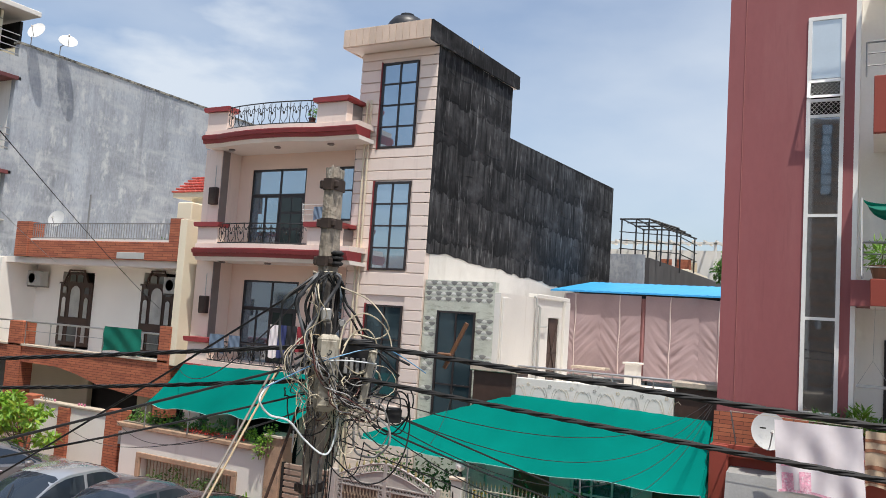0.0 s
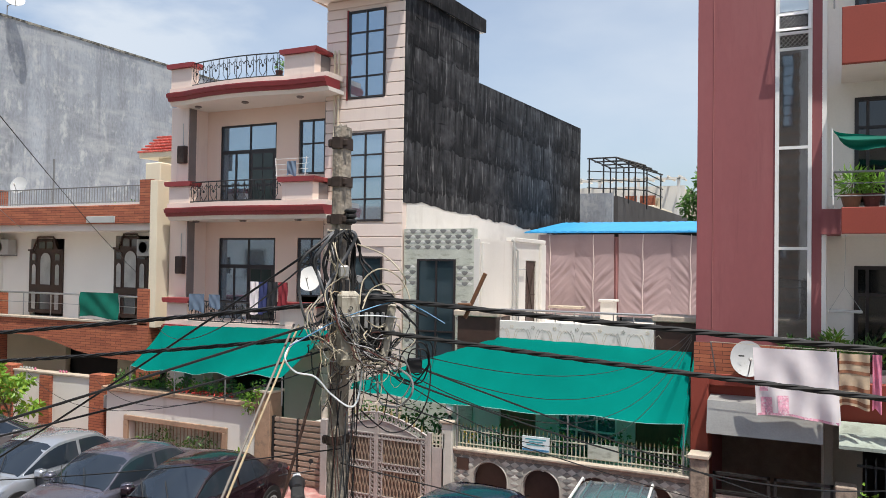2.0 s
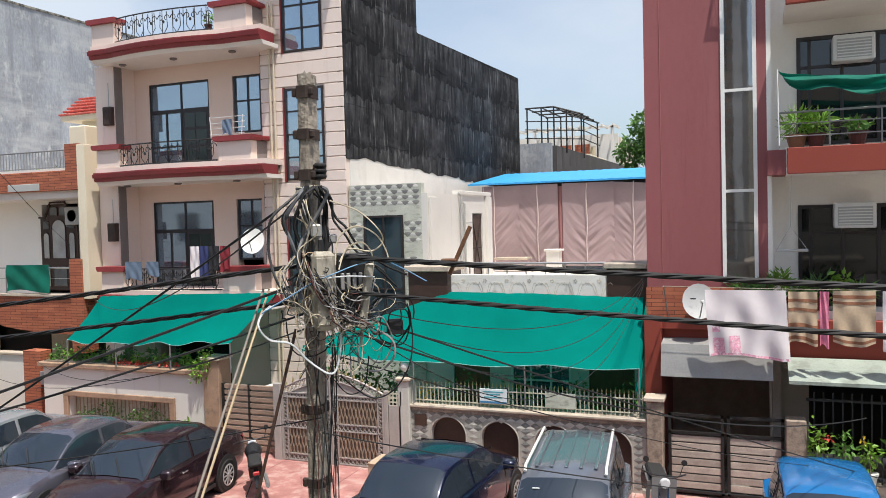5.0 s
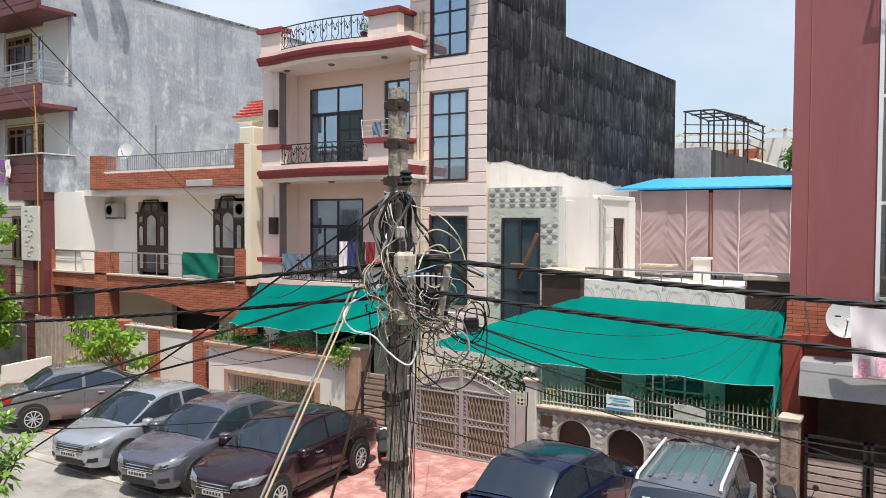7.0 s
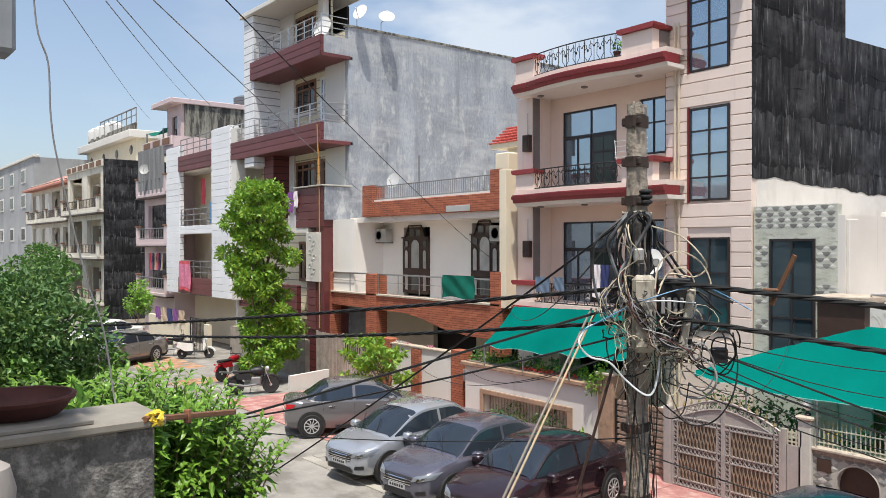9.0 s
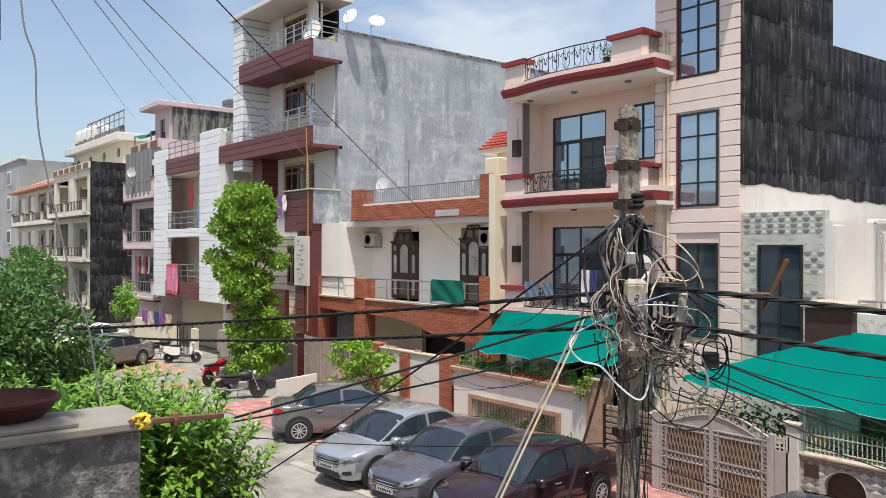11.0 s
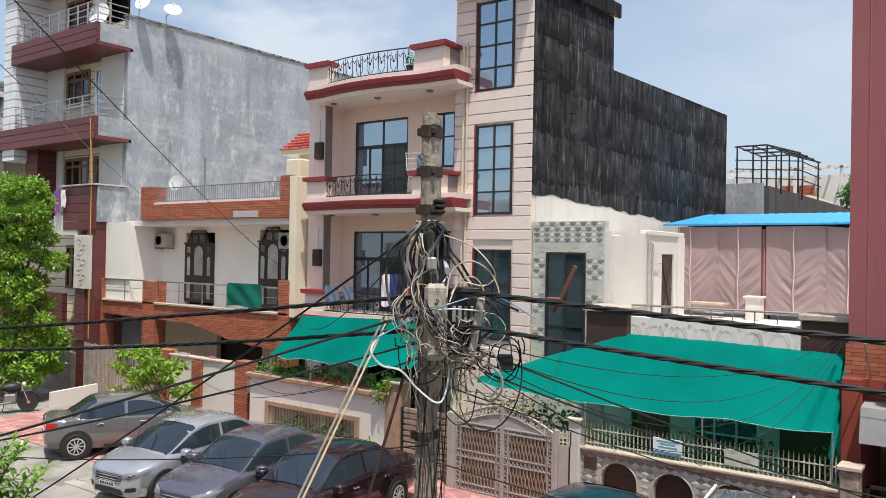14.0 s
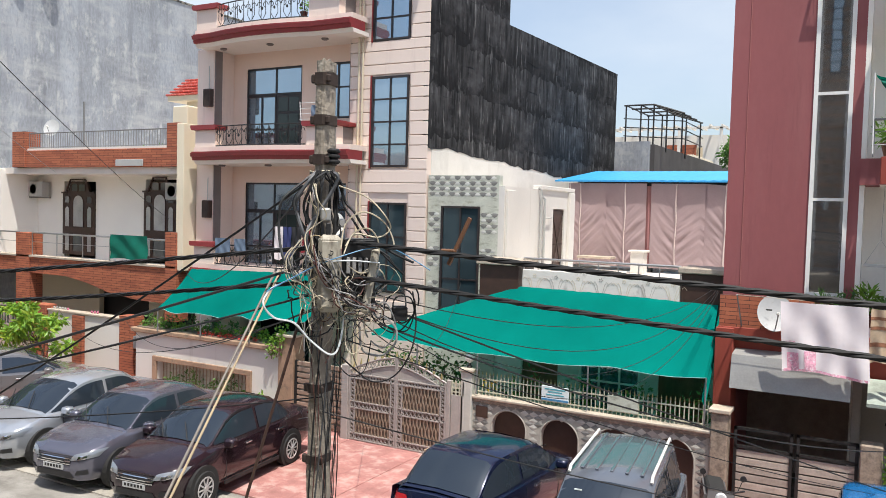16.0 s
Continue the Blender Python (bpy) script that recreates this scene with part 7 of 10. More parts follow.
def two_wheeler(name, paint, at, turn, label, scooter=False):
    """A motorcycle, or a scooter with a leg shield, on its side stand; its own x points forward."""
    V = thing(name, (0, 0, 0), label, "scooter" if scooter else "motorcycle", "two-wheelers by the kerb")
    R = 0.23 if scooter else 0.30
    for x in (0.62, -0.60):
        w = part("wheel", Geo().lathe([(R - 0.07, -0.028), (R - 0.02, -0.036), (R, -0.02), (R, 0.02), (R - 0.02, 0.036), (R - 0.07, 0.028)], (x, 0, R), 18, "y"), "rubber", V)
        sp = Geo().lathe([(0.0, -0.03), (0.05, -0.03), (0.05, 0.03), (0.0, 0.03)], (x, 0, R), 10, "y")
        for k in range(6):
            a = k * math.pi / 3
            sp.tube([(x, 0, R), (x + (R - 0.08) * math.cos(a), 0, R + (R - 0.08) * math.sin(a))], 0.012, 4)
        part("spokes", sp, "alloy", w)
    part("fork", Geo().tube([(0.62, 0.07, R), (0.42, 0.07, 0.85)], 0.02, 6).tube([(0.62, -0.07, R), (0.42, -0.07, 0.85)], 0.02, 6), "chrome", V)
    part("handlebar", Geo().tube([(0.30, -0.36, 1.0), (0.42, -0.2, 0.98), (0.42, 0.2, 0.98), (0.30, 0.36, 1.0)], 0.014, 6), "black_plastic", V)
    part("front_mudguard", Geo().tube([(0.62 + (R + 0.05) * math.cos(a), 0, R + (R + 0.05) * math.sin(a)) for a in (0.3, 0.8, 1.4, 2.0, 2.6)], 0.05, 6), paint, V)
    part("headlight", Geo().lathe([(0.0, 0), (0.07, 0.0), (0.09, -0.05), (0.05, -0.12)], (0.55, 0, 0.88), 12, "x"), "lamp_glass", V)
    if scooter:
        part("leg_shield", Geo().prism([(0.40, 0.35), (0.50, 0.6), (0.42, 0.95), (0.34, 0.95), (0.36, 0.4)], "y", -0.2, 0.2), paint, V)
        part("floor_board", Geo().box(-0.15, -0.17, 0.28, 0.40, 0.17, 0.36, 0.03), "black_plastic", V)
        part("rear_body", Geo().prism([(-0.1, 0.35), (-0.1, 0.70), (-0.75, 0.78), (-0.85, 0.55), (-0.45, 0.35)], "y", -0.19, 0.19), paint, V)
        part("seat", Geo().box(-0.78, -0.15, 0.74, -0.08, 0.15, 0.84, 0.04), "rubber", V, smooth=True)
    else:
        part("fuel_tank", Geo().lathe([(0.0, -0.26), (0.10, -0.24), (0.15, -0.1), (0.17, 0.1), (0.11, 0.22), (0.0, 0.25)], (0.16, 0, 0.80), 12, "x"), paint, V, smooth=True)
        part("seat", Geo().box(-0.72, -0.13, 0.74, -0.06, 0.13, 0.84, 0.04), "rubber", V, smooth=True)
        part("engine", Geo().box(-0.1, -0.14, 0.30, 0.28, 0.14, 0.60, 0.05), "grey_rail", V)
        part("exhaust", Geo().tube([(0.1, -0.16, 0.33), (-0.3, -0.18, 0.30), (-0.85, -0.18, 0.40)], 0.04, 8), "grey_rail", V)
        part("side_cover", Geo().prism([(-0.55, 0.52), (-0.65, 0.72), (-0.1, 0.74), (-0.08, 0.52)], "y", -0.13, 0.13), paint, V)
        part("frame", Geo().tube([(0.40, 0, 0.85), (0.30, 0, 0.35), (-0.2, 0, 0.30), (-0.6, 0, R)], 0.025, 6), "black_plastic", V)
    part("rear_mudguard", Geo().tube([(-0.6 + (R + 0.05) * math.cos(a), 0, R + (R + 0.05) * math.sin(a)) for a in (0.8, 1.5, 2.2, 2.8)], 0.055, 6), paint, V)
    part("tail_light", Geo().box(-0.92, -0.06, 0.66, -0.86, 0.06, 0.72, 0.01), "tail_red", V)
    for s in (-1, 1):
        part("mirror", Geo().tube([(0.36, s * 0.25, 0.99), (0.33, s * 0.30, 1.16)], 0.008, 4).lathe([(0.0, -0.01), (0.05, -0.01), (0.05, 0.01), (0, 0.01)], (0.33, s * 0.31, 1.2), 8, "x"), "black_plastic", V)
    part("stand", Geo().tube([(-0.05, 0.1, 0.3), (-0.1, 0.26, 0.02)], 0.012, 4), "iron", V)
    V.matrix_world = pose(at[0], at[1], 0.03, -6, 0, turn)
    return V


two_wheeler("motorcycle", "bike_red", (-29.8, 13.05), 112, "red and black motorcycle on its stand by the kerb")
two_wheeler("motorcycle", "black_plastic", (-26.45, 12.35), 70, "black motorcycle on its stand by the kerb")
two_wheeler("scooter", "plastic_white", (-36.5, 14.1), 62, "white scooter parked far along the street", True)
two_wheeler("motorcycle", "black_plastic", (-38.1, 13.7), 62, "dark motorcycle beside a white scooter")
two_wheeler("scooter", "car_grey", (-2.35, 13.6), -75, "grey scooter with a pale front by the iron gate", True)
two_wheeler("motorcycle", "black_plastic", (-9.82, 12.85), 127, "motorcycle standing before the lattice gate")


# ---- utility pole and its wires ----
def utility_pole():
    rng = random.Random(11)
    PX, PY = -3.47, 4.57
    U = thing("utility_pole", (PX, PY, 0), "weathered concrete utility pole with rusted clamps, choked by tangled wires", "pole")
    g = Geo()
    n, vs = 20, []
    zs = [i * 0.07 for i in range(91)]
    for z in zs:
        wx, wy = 0.060 - 0.0028 * z, 0.100 - 0.0042 * z
        for k in range(n):
            a = 2 * math.pi * (k + 0.5) / n
            r = 1.0 / ((abs(math.cos(a)) ** 5 + abs(math.sin(a)) ** 5) ** 0.2)
            q = r * (1 + 0.10 * noise.noise(Vector((math.cos(a) * 2, math.sin(a) * 2, z * 4))) + 0.09 * noise.noise(Vector((math.cos(a) * 6, math.sin(a) * 6, z * 13))))
            vs.append((PX + wx * q * math.cos(a), PY + wy * q * math.sin(a), z))
    fs = [(i * n + k, i * n + (k + 1) % n, (i + 1) * n + (k + 1) % n, (i + 1) * n + k) for i in range(len(zs) - 1) for k in range(n)]
    fs += [tuple(range(n)), tuple((len(zs) - 1) * n + k for k in range(n))]
    g.add(vs, fs)
    part("shaft", g, "concrete", U)
    vs, fs, nr = [], [], 7
    for j in range(nr):
        for k in range(16):
            a = 2 * math.pi * k / 16
            q = 0.078 * (1 - (j / nr) ** 2 * 0.75) * (1 + 0.16 * noise.noise(Vector((math.cos(a) * 3, math.sin(a) * 3, j * 0.7))))
            vs.append((PX + 0.66 * q * math.cos(a), PY + q * math.sin(a), 6.23 + (0.0 if j == 0 else 0.035 + 0.006 * j + 0.05 * noise.noise(Vector((math.cos(a) * 4 * (1 - j / nr), math.sin(a) * 4 * (1 - j / nr), 3))))))
    for j in range(nr - 1):
        fs += [(j * 16 + k, j * 16 + (k + 1) % 16, (j + 1) * 16 + (k + 1) % 16, (j + 1) * 16 + k) for k in range(16)]
    fs.append(tuple((nr - 1) * 16 + k for k in range(16)))
    part("broken_top", Geo().add(vs, fs), "concrete", U)
    for z, hh in ((6.18, 0.08), (5.90, 0.07), (5.63, 0.07), (4.05, 0.06), (3.55, 0.06)):
        wx, wy = 0.068 - 0.0028 * z, 0.110 - 0.0042 * z
        ring = [(PX + wx * math.copysign(min(1, abs(1.25 * math.cos(a))), math.cos(a)), PY + wy * math.copysign(min(1, abs(1.25 * math.sin(a))), math.sin(a)), zz) for zz in (z - hh / 2, z + hh / 2) for a in [math.pi * 2 * (q + 0.5) / 16 for q in range(16)]]
        c = part("clamp", Geo().add(ring, [(q, (q + 1) % 16, 16 + (q + 1) % 16, 16 + q) for q in range(16)] + [tuple(range(16)), tuple(range(16, 32))]), "rust_dark", U, "rusted steel clamp band")
        part("bolt", Geo().box(PX - wx - 0.03, PY - wy + 0.01, z - 0.03, PX - wx + 0.005, PY - wy + 0.04, z + 0.03, 0.008), "rust_dark", c)
        part("bolt", Geo().box(PX + wx - 0.005, PY - wy + 0.01, z - 0.025, PX + wx + 0.03, PY - wy + 0.04, z + 0.025, 0.008), "rust_dark", c)
    for k in range(3):
        part("insulator", Geo().lathe([(0.03, 0), (0.045, 0.012), (0.045, 0.022), (0.03, 0.034)], (PX + 0.09, PY - 0.02, 5.60 + k * 0.036), 10), "wire_black", U)
    # lateral and forward directions of the side that faces the houses' fronts
    ex, fw = Vector((0.8, 0.6, 0)), Vector((0.6, -0.8, 0))

    def at(u, z, w=0.13):
        return Vector((PX, PY, z)) + ex * u + fw * w

    def slab(u0, u1, z0, z1, w0, w1, b=0.012, lean=0.0):
        """A box set square to the pole's face; lean: how far its foot swings out."""
        bx = Geo().box(u0, w0, z0, u1, w1, z1, b)
        bx.v = [tuple(at(u + lean * (z1 - z), z, w)) for u, w, z in bx.v]
        return bx

    # cable box: a pale door, a black inside and a second door hanging askew
    b = part("junction_box", slab(-0.03, 0.125, 4.60, 5.12, 0.10, 0.25, 0.03), "box_cream", U, "dirty cream plastic junction box")
    part("box_lid", slab(-0.005, 0.10, 4.64, 5.08, 0.25, 0.258, 0.004), "box_cream", b)
    b2 = part("junction_box", slab(0.13, 0.36, 4.66, 5.10, 0.06, 0.17, 0.015), "black_plastic", U, "open black junction box")
    part("box_side", slab(0.33, 0.385, 4.60, 5.03, 0.06, 0.23, 0.012, -0.16), "box_cream", b2, "cream box door hanging open")
    for k in range(4):
        part("terminal", slab(0.16 + k * 0.04, 0.185 + k * 0.04, 4.86, 4.97, 0.17, 0.19, 0.004), "wire_grey", b2)
    part("small_box", slab(-0.02, 0.05, 5.21, 5.30, 0.10, 0.16, 0.012), "tin_grey", U)
    part("small_box", slab(0.10, 0.15, 5.17, 5.23, 0.10, 0.14, 0.01), "wire_grey", U)
    part("small_box", slab(0.48, 0.59, 4.53, 4.635, 0.06, 0.12, 0.012), "black_plastic", U)
    part("small_box", slab(0.02, 0.05, 4.95, 5.2, 0.16, 0.20, 0.004), "black_plastic", U)

    def wire(pts, r, mt, nm="wire"):
        return part(nm, Geo().tube(pts, r, 5), mt, U)

    def spline(ks, m=7):
        """A smooth line through key points."""
        ks = [Vector(k) for k in ks]
        out = []
        for i in range(len(ks) - 1):
            p0, p1, p2, p3 = ks[max(i - 1, 0)], ks[i], ks[i + 1], ks[min(i + 2, len(ks) - 1)]
            for j in range(m):
                t = j / m
                out.append(0.5 * ((2 * p1) + (p2 - p0) * t + (2 * p0 - 5 * p1 + 4 * p2 - p3) * t * t + (3 * p1 - p0 - 3 * p2 + p3) * t ** 3))
        out.append(ks[-1])
        return out

    # thick leads that leave the binding at the neck and fall to the boxes
    def lead(keys, r, mt, w=0.14, nm="lead"):
        ks = [at(u, z, w + 0.03 * math.sin(i * 2.1 + u * 9)) for i, (u, z) in enumerate(keys)]
        return wire(spline(ks), r, mt, nm)

    lead([(0.06, 5.54), (0.09, 5.50), (0.03, 5.37), (-0.07, 5.21), (-0.11, 5.11), (-0.10, 4.94), (-0.06, 4.8)], 0.013, "wire_slate", 0.17)
    lead([(-0.06, 5.53), (-0.10, 5.48), (-0.17, 5.37), (-0.185, 5.29), (-0.14, 5.15), (-0.10, 5.0), (-0.12, 4.84)], 0.012, "wire_slate", 0.16)
    lead([(-0.06, 5.54), (-0.14, 5.47), (-0.27, 5.35), (-0.295, 5.22), (-0.29, 5.08), (-0.25, 4.93), (-0.16, 4.8)], 0.0095, "wire_dark")
    lead([(0.08, 5.54), (0.11, 5.44), (0.15, 5.34), (0.21, 5.27), (0.30, 5.14), (0.45, 5.02), (0.62, 4.94)], 0.009, "wire_black")
    lead([(0.05, 5.55), (0.12, 5.46), (0.13, 5.33), (0.20, 5.22), (0.27, 5.12), (0.40, 5.0), (0.55, 4.86)], 0.008, "wire_black", 0.16)
    for i in range(13):
        s = -1 if i % 3 else 1
        d = rng.uniform(0.02, 0.2)
        lead([(rng.uniform(-0.07, 0.07), 5.55), (s * d * 0.7, 5.43), (s * d * (1.0 if s < 0 else 0.7), 5.3 + rng.uniform(-0.04, 0.04)), (s * d * rng.uniform(0.4, 1.1), 5.12 + rng.uniform(-0.06, 0.06)), (rng.uniform(-0.2, 0.1), 4.93 + rng.uniform(-0.08, 0.05))], rng.choice((0.006, 0.008, 0.010)), ("wire_black", "wire_black", "wire_dark")[i % 3], rng.uniform(0.1, 0.16))
    for i in range(5):
        q = [rng.uniform(-0.025, 0.025) for _ in range(6)]
        lead([(-0.11 + 0.014 * i, 5.46), (-0.11 + 0.02 * i + q[0], 5.36), (-0.05 + 0.012 * i + q[1], 5.26 + q[2]), (-0.05 - 0.01 * i + q[3], 5.12), (-0.13 + 0.02 * i + 2 * q[4], 4.95), (-0.16 + 0.05 * i, 4.74 + 2 * q[5])], 0.0042, ("wire_cream", "wire_cream", "wire_grey")[i % 3], 0.15 + 0.02 * i)
    for i in range(7):
        q = [rng.uniform(-0.05, 0.05) for _ in range(6)]
        lead([(-0.16 + q[0], 5.06 + q[1]), (-0.24 + q[2], 4.95 + q[3]), (-0.20 + q[4], 4.83), (-0.14 + q[5], 4.76 + q[0]), (-0.04 + q[1], 4.68 + q[2])], 0.004, ("wire_cream", "wire_grey", "wire_dark")[i % 3], 0.14 + 0.015 * i)
    for k in range(4):
        a = [(PX + 0.085 * math.cos(t), PY + 0.12 * math.sin(t), 5.50 + k * 0.016 + 0.006 * math.sin(3 * t + k)) for t in [j / 16 * 6.28 for j in range(17)]]
        wire(a, 0.005, "wire_cream" if k % 2 else "wire_dark", "binding_wire")
    # pale loops beside the box
    lead([(0.10, 5.45), (0.29, 5.38), (0.41, 5.26), (0.45, 5.17), (0.37, 5.11), (0.22, 5.13), (0.15, 5.05)], 0.0055, "wire_cream", 0.2, "cable_loop")
    lead([(0.12, 5.03), (0.15, 5.20), (0.27, 5.28), (0.41, 5.21), (0.475, 5.07), (0.42, 5.045), (0.30, 5.06)], 0.0055, "wire_cream", 0.22, "cable_loop")
    lead([(0.14, 5.00), (0.20, 5.13), (0.30, 5.17), (0.37, 5.08), (0.36, 4.93), (0.26, 4.87), (0.17, 4.92)], 0.005, "wire_cream", 0.23, "cable_loop")
    lead([(0.09, 4.97), (0.15, 4.85), (0.24, 4.79), (0.34, 4.82), (0.385, 4.93)], 0.005, "wire_grey", 0.24, "cable_loop")
    for i in range(16):
        q = [rng.uniform(-0.06, 0.06) for _ in range(8)]
        lead([(-0.06 + q[0], 5.0 + q[1]), (0.03 + q[2], 4.9 + q[3]), (0.06 + q[4], 4.78 + q[5]), (0.14 + 2 * q[6], 4.69 + q[7]), (0.26 + 2 * q[1], 4.66 + q[2])], rng.choice((0.003, 0.0038, 0.0045)), rng.choice(("wire_cream", "wire_dark", "wire_black", "wire_grey", "wire_brown")), rng.uniform(0.26, 0.30))
    # tangle under the boxes
    for i in range(75):
        c = at(rng.gauss(0.16, 0.12), rng.gauss(4.67, 0.065), rng.uniform(0.12, 0.24))
        r = rng.uniform(0.025, 0.085)
        sx, sz = rng.uniform(0.6, 1.5), rng.uniform(0.5, 1.2)
        a0, span = rng.uniform(0, 6.28), rng.uniform(2.0, 5.5)
        pts = []
        for j in range(11):
            t = a0 + span * j / 10
            pts.append(c + ex * (r * sx * math.cos(t) + 0.015 * noise.noise(Vector((i, j * 0.4, 0)))) + fw * (0.03 * math.sin(t * 2 + i)) + Vector((0, 0, r * sz * math.sin(t) + 0.015 * noise.noise(Vector((i, j * 0.4, 9))))))
        wire(pts, rng.choice((0.0024, 0.003, 0.0038)), rng.choice(("wire_black", "wire_dark", "wire_brown", "wire_cream", "wire_cream", "wire_grey")))
    for i in range(14):
        u = rng.uniform(-0.12, 0.34)
        lead([(u, 4.68), (u + rng.uniform(-0.05, 0.05), 4.58), (u + rng.uniform(-0.08, 0.08), 4.46), (u + rng.uniform(-0.1, 0.04), rng.uniform(4.2, 4.4))], rng.choice((0.0025, 0.0035)), rng.choice(("wire_black", "wire_brown", "wire_cream", "wire_dark")), rng.uniform(0.08, 0.2))
    for i in range(48):
        c = at(rng.gauss(0.10, 0.20), rng.gauss(4.78, 0.15), rng.uniform(0.10, 0.26))
        r = rng.uniform(0.05, 0.15)
        sx, sz = rng.uniform(0.4, 1.2), rng.uniform(0.6, 1.3)
        a0, span = rng.uniform(0, 6.28), rng.uniform(1.8, 5.0)
        pts = []
        for j in range(13):
            t = a0 + span * j / 12
            pts.append(c + ex * (r * sx * math.cos(t) + 0.03 * noise.noise(Vector((i, j * 0.3, 5)))) + fw * (0.03 * math.sin(t * 2 + i)) + Vector((0, 0, r * sz * math.sin(t) + 0.03 * noise.noise(Vector((i, j * 0.3, 19))))))
        wire(pts, rng.choice((0.0026, 0.0035, 0.005)), rng.choice(("wire_black", "wire_dark", "wire_brown", "wire_cream", "wire_cream", "bamboo", "wire_grey")))
    # spare cable coiled beside the boxes
    for i, (cu, cz, ru, rz, mt) in enumerate(((0.50, 4.64, 0.16, 0.18, "wire_black"), (0.53, 4.60, 0.12, 0.15, "wire_black"), (0.46, 4.66, 0.13, 0.13, "wire_dark"), (0.56, 4.62, 0.075, 0.10, "wire_black"), (0.40, 4.50, 0.10, 0.16, "wire_grey"))):
        pts = [at(cu + ru * (1 + 0.12 * math.sin(2 * t + i)) * math.cos(t + i), cz + rz * (1 + 0.1 * math.sin(3 * t + i)) * math.sin(t + i), 0.12 + 0.05 * math.sin(t + i)) for t in [j / 26 * (6.9 if i % 2 else 6.0) for j in range(27)]]
        wire(pts, 0.0055, mt, "cable_loop")
    lead([(0.14, 4.29), (0.24, 4.19), (0.36, 4.12), (0.51, 4.15), (0.61, 4.32), (0.65, 4.52), (0.62, 4.74)], 0.0055, "wire_black", 0.14, "cable_loop")
    lead([(0.40, 4.58), (0.50, 4.50), (0.505, 4.39), (0.42, 4.30), (0.31, 4.31), (0.27, 4.37), (0.26, 4.5)], 0.008, "wire_grey", 0.16, "cable_loop")
    lead([(0.10, 4.26), (0.2, 4.15), (0.3, 4.2), (0.34, 4.4)], 0.004, "wire_black", 0.14, "cable_loop")
    # white lead slung before the pole, and a blue one across the boxes
    lead([(-0.30, 4.78), (-0.36, 4.72), (-0.38, 4.65), (-0.31, 4.56), (-0.18, 4.53), (-0.07, 4.41), (0.06, 4.32), (0.12, 4.37), (0.146, 4.58), (0.09, 4.74)], 0.0075, "wire_white", 0.22)
    lead([(-0.36, 4.74), (-0.2, 4.83), (-0.05, 4.91), (0.09, 4.97), (0.28, 5.03), (0.41, 5.055), (0.55, 5.0), (0.72, 4.90)], 0.0042, "wire_blue", 0.26)
    lead([(-0.33, 4.76), (-0.18, 4.84), (-0.02, 4.92), (0.15, 4.955), (0.38, 4.94)], 0.005, "wire_white", 0.25)
    # leads that run down the shaft
    for i in range(14):
        a = rng.uniform(-0.9, 0.6) if i % 3 else rng.uniform(-2.2, -1.4)
        zt, zb = rng.uniform(4.2, 4.7), rng.uniform(0.3, 3.3)
        m = 16
        ph = rng.uniform(0, 6)
        pts = []
        for j in range(m + 1):
            z = zt + (zb - zt) * j / m
            q = 0.12 + 0.04 * noise.noise(Vector((i * 3, z * 1.3, 0)))
            aa = a + 0.5 * math.sin(z * 1.9 + ph)
            pts.append((PX + q * math.cos(aa) + (0.06 if i % 3 == 0 else 0), PY + q * math.sin(aa), z))
        wire(pts, rng.choice((0.003, 0.004, 0.0055)), ("wire_black", "wire_black", "wire_brown", "wire_black", "wire_dark")[i % 5], "down_lead")
    return U, spline


pole, spline = utility_pole()


def twisted(name, line, r, strands, mt, label):
    """An aerial bundle of strands wound round one another."""
    C = thing(name, line[0], label, "cable", "cables on the pole")
    seg = []
    for i in range(len(line) - 1):
        a, b = Vector(line[i]), Vector(line[i + 1])
        k = max(2, int((b - a).length / 0.055))
        seg += [a.lerp(b, j / k) for j in range(k)]
    seg.append(Vector(line[-1]))
    for s in range(strands):
        pts, acc = [], 0.0
        for i, p in enumerate(seg):
            if i:
                acc += (p - seg[i - 1]).length
            a = acc * 13 + s * 2 * math.pi / strands
            t = (seg[min(i + 1, len(seg) - 1)] - seg[max(i - 1, 0)]).normalized()
            u = t.cross(Vector((0, 0, 1))).normalized()
            w = u.cross(t)
            pts.append(p + (u * math.cos(a) + w * math.sin(a)) * r * 0.95)
        part("strand", Geo().tube(pts, r, 5), mt, C)
    return C


twisted("aerial_cable", sag((-3.55, 4.5, 5.02), (-42.0, -2.8, 3.9), 0.85, 24), 0.0095, 3, "wire_black", "thick twisted black aerial cable leading down the street")
twisted("aerial_cable", sag((-3.55, 4.5, 4.78), (-30.8, 1.7, 4.59), 0.80, 24), 0.009, 3, "wire_black", "thick twisted black aerial cable sagging from the pole")
twisted("aerial_cable", sag((-3.3, 4.55, 5.08), (24.0, 4.6, 4.75), 0.35, 20), 0.0100, 3, "wire_black", "thick twisted black aerial cable running past the maroon block")
twisted("aerial_cable", sag((-3.3, 4.55, 4.85), (24.0, 4.6, 4.55), 0.42, 20), 0.0092, 3, "wire_black", "thick twisted black aerial cable, the lower of a pair")


def service(a, b, drop, r=0.005, mt="wire_black", label="thin black service wire from the pole to a house"):
    return solo("service_wire", Geo().tube(sag(a, b, drop, 20), r, 5), mt, label, "wire", "wires strung to the houses", loc=tuple(a))


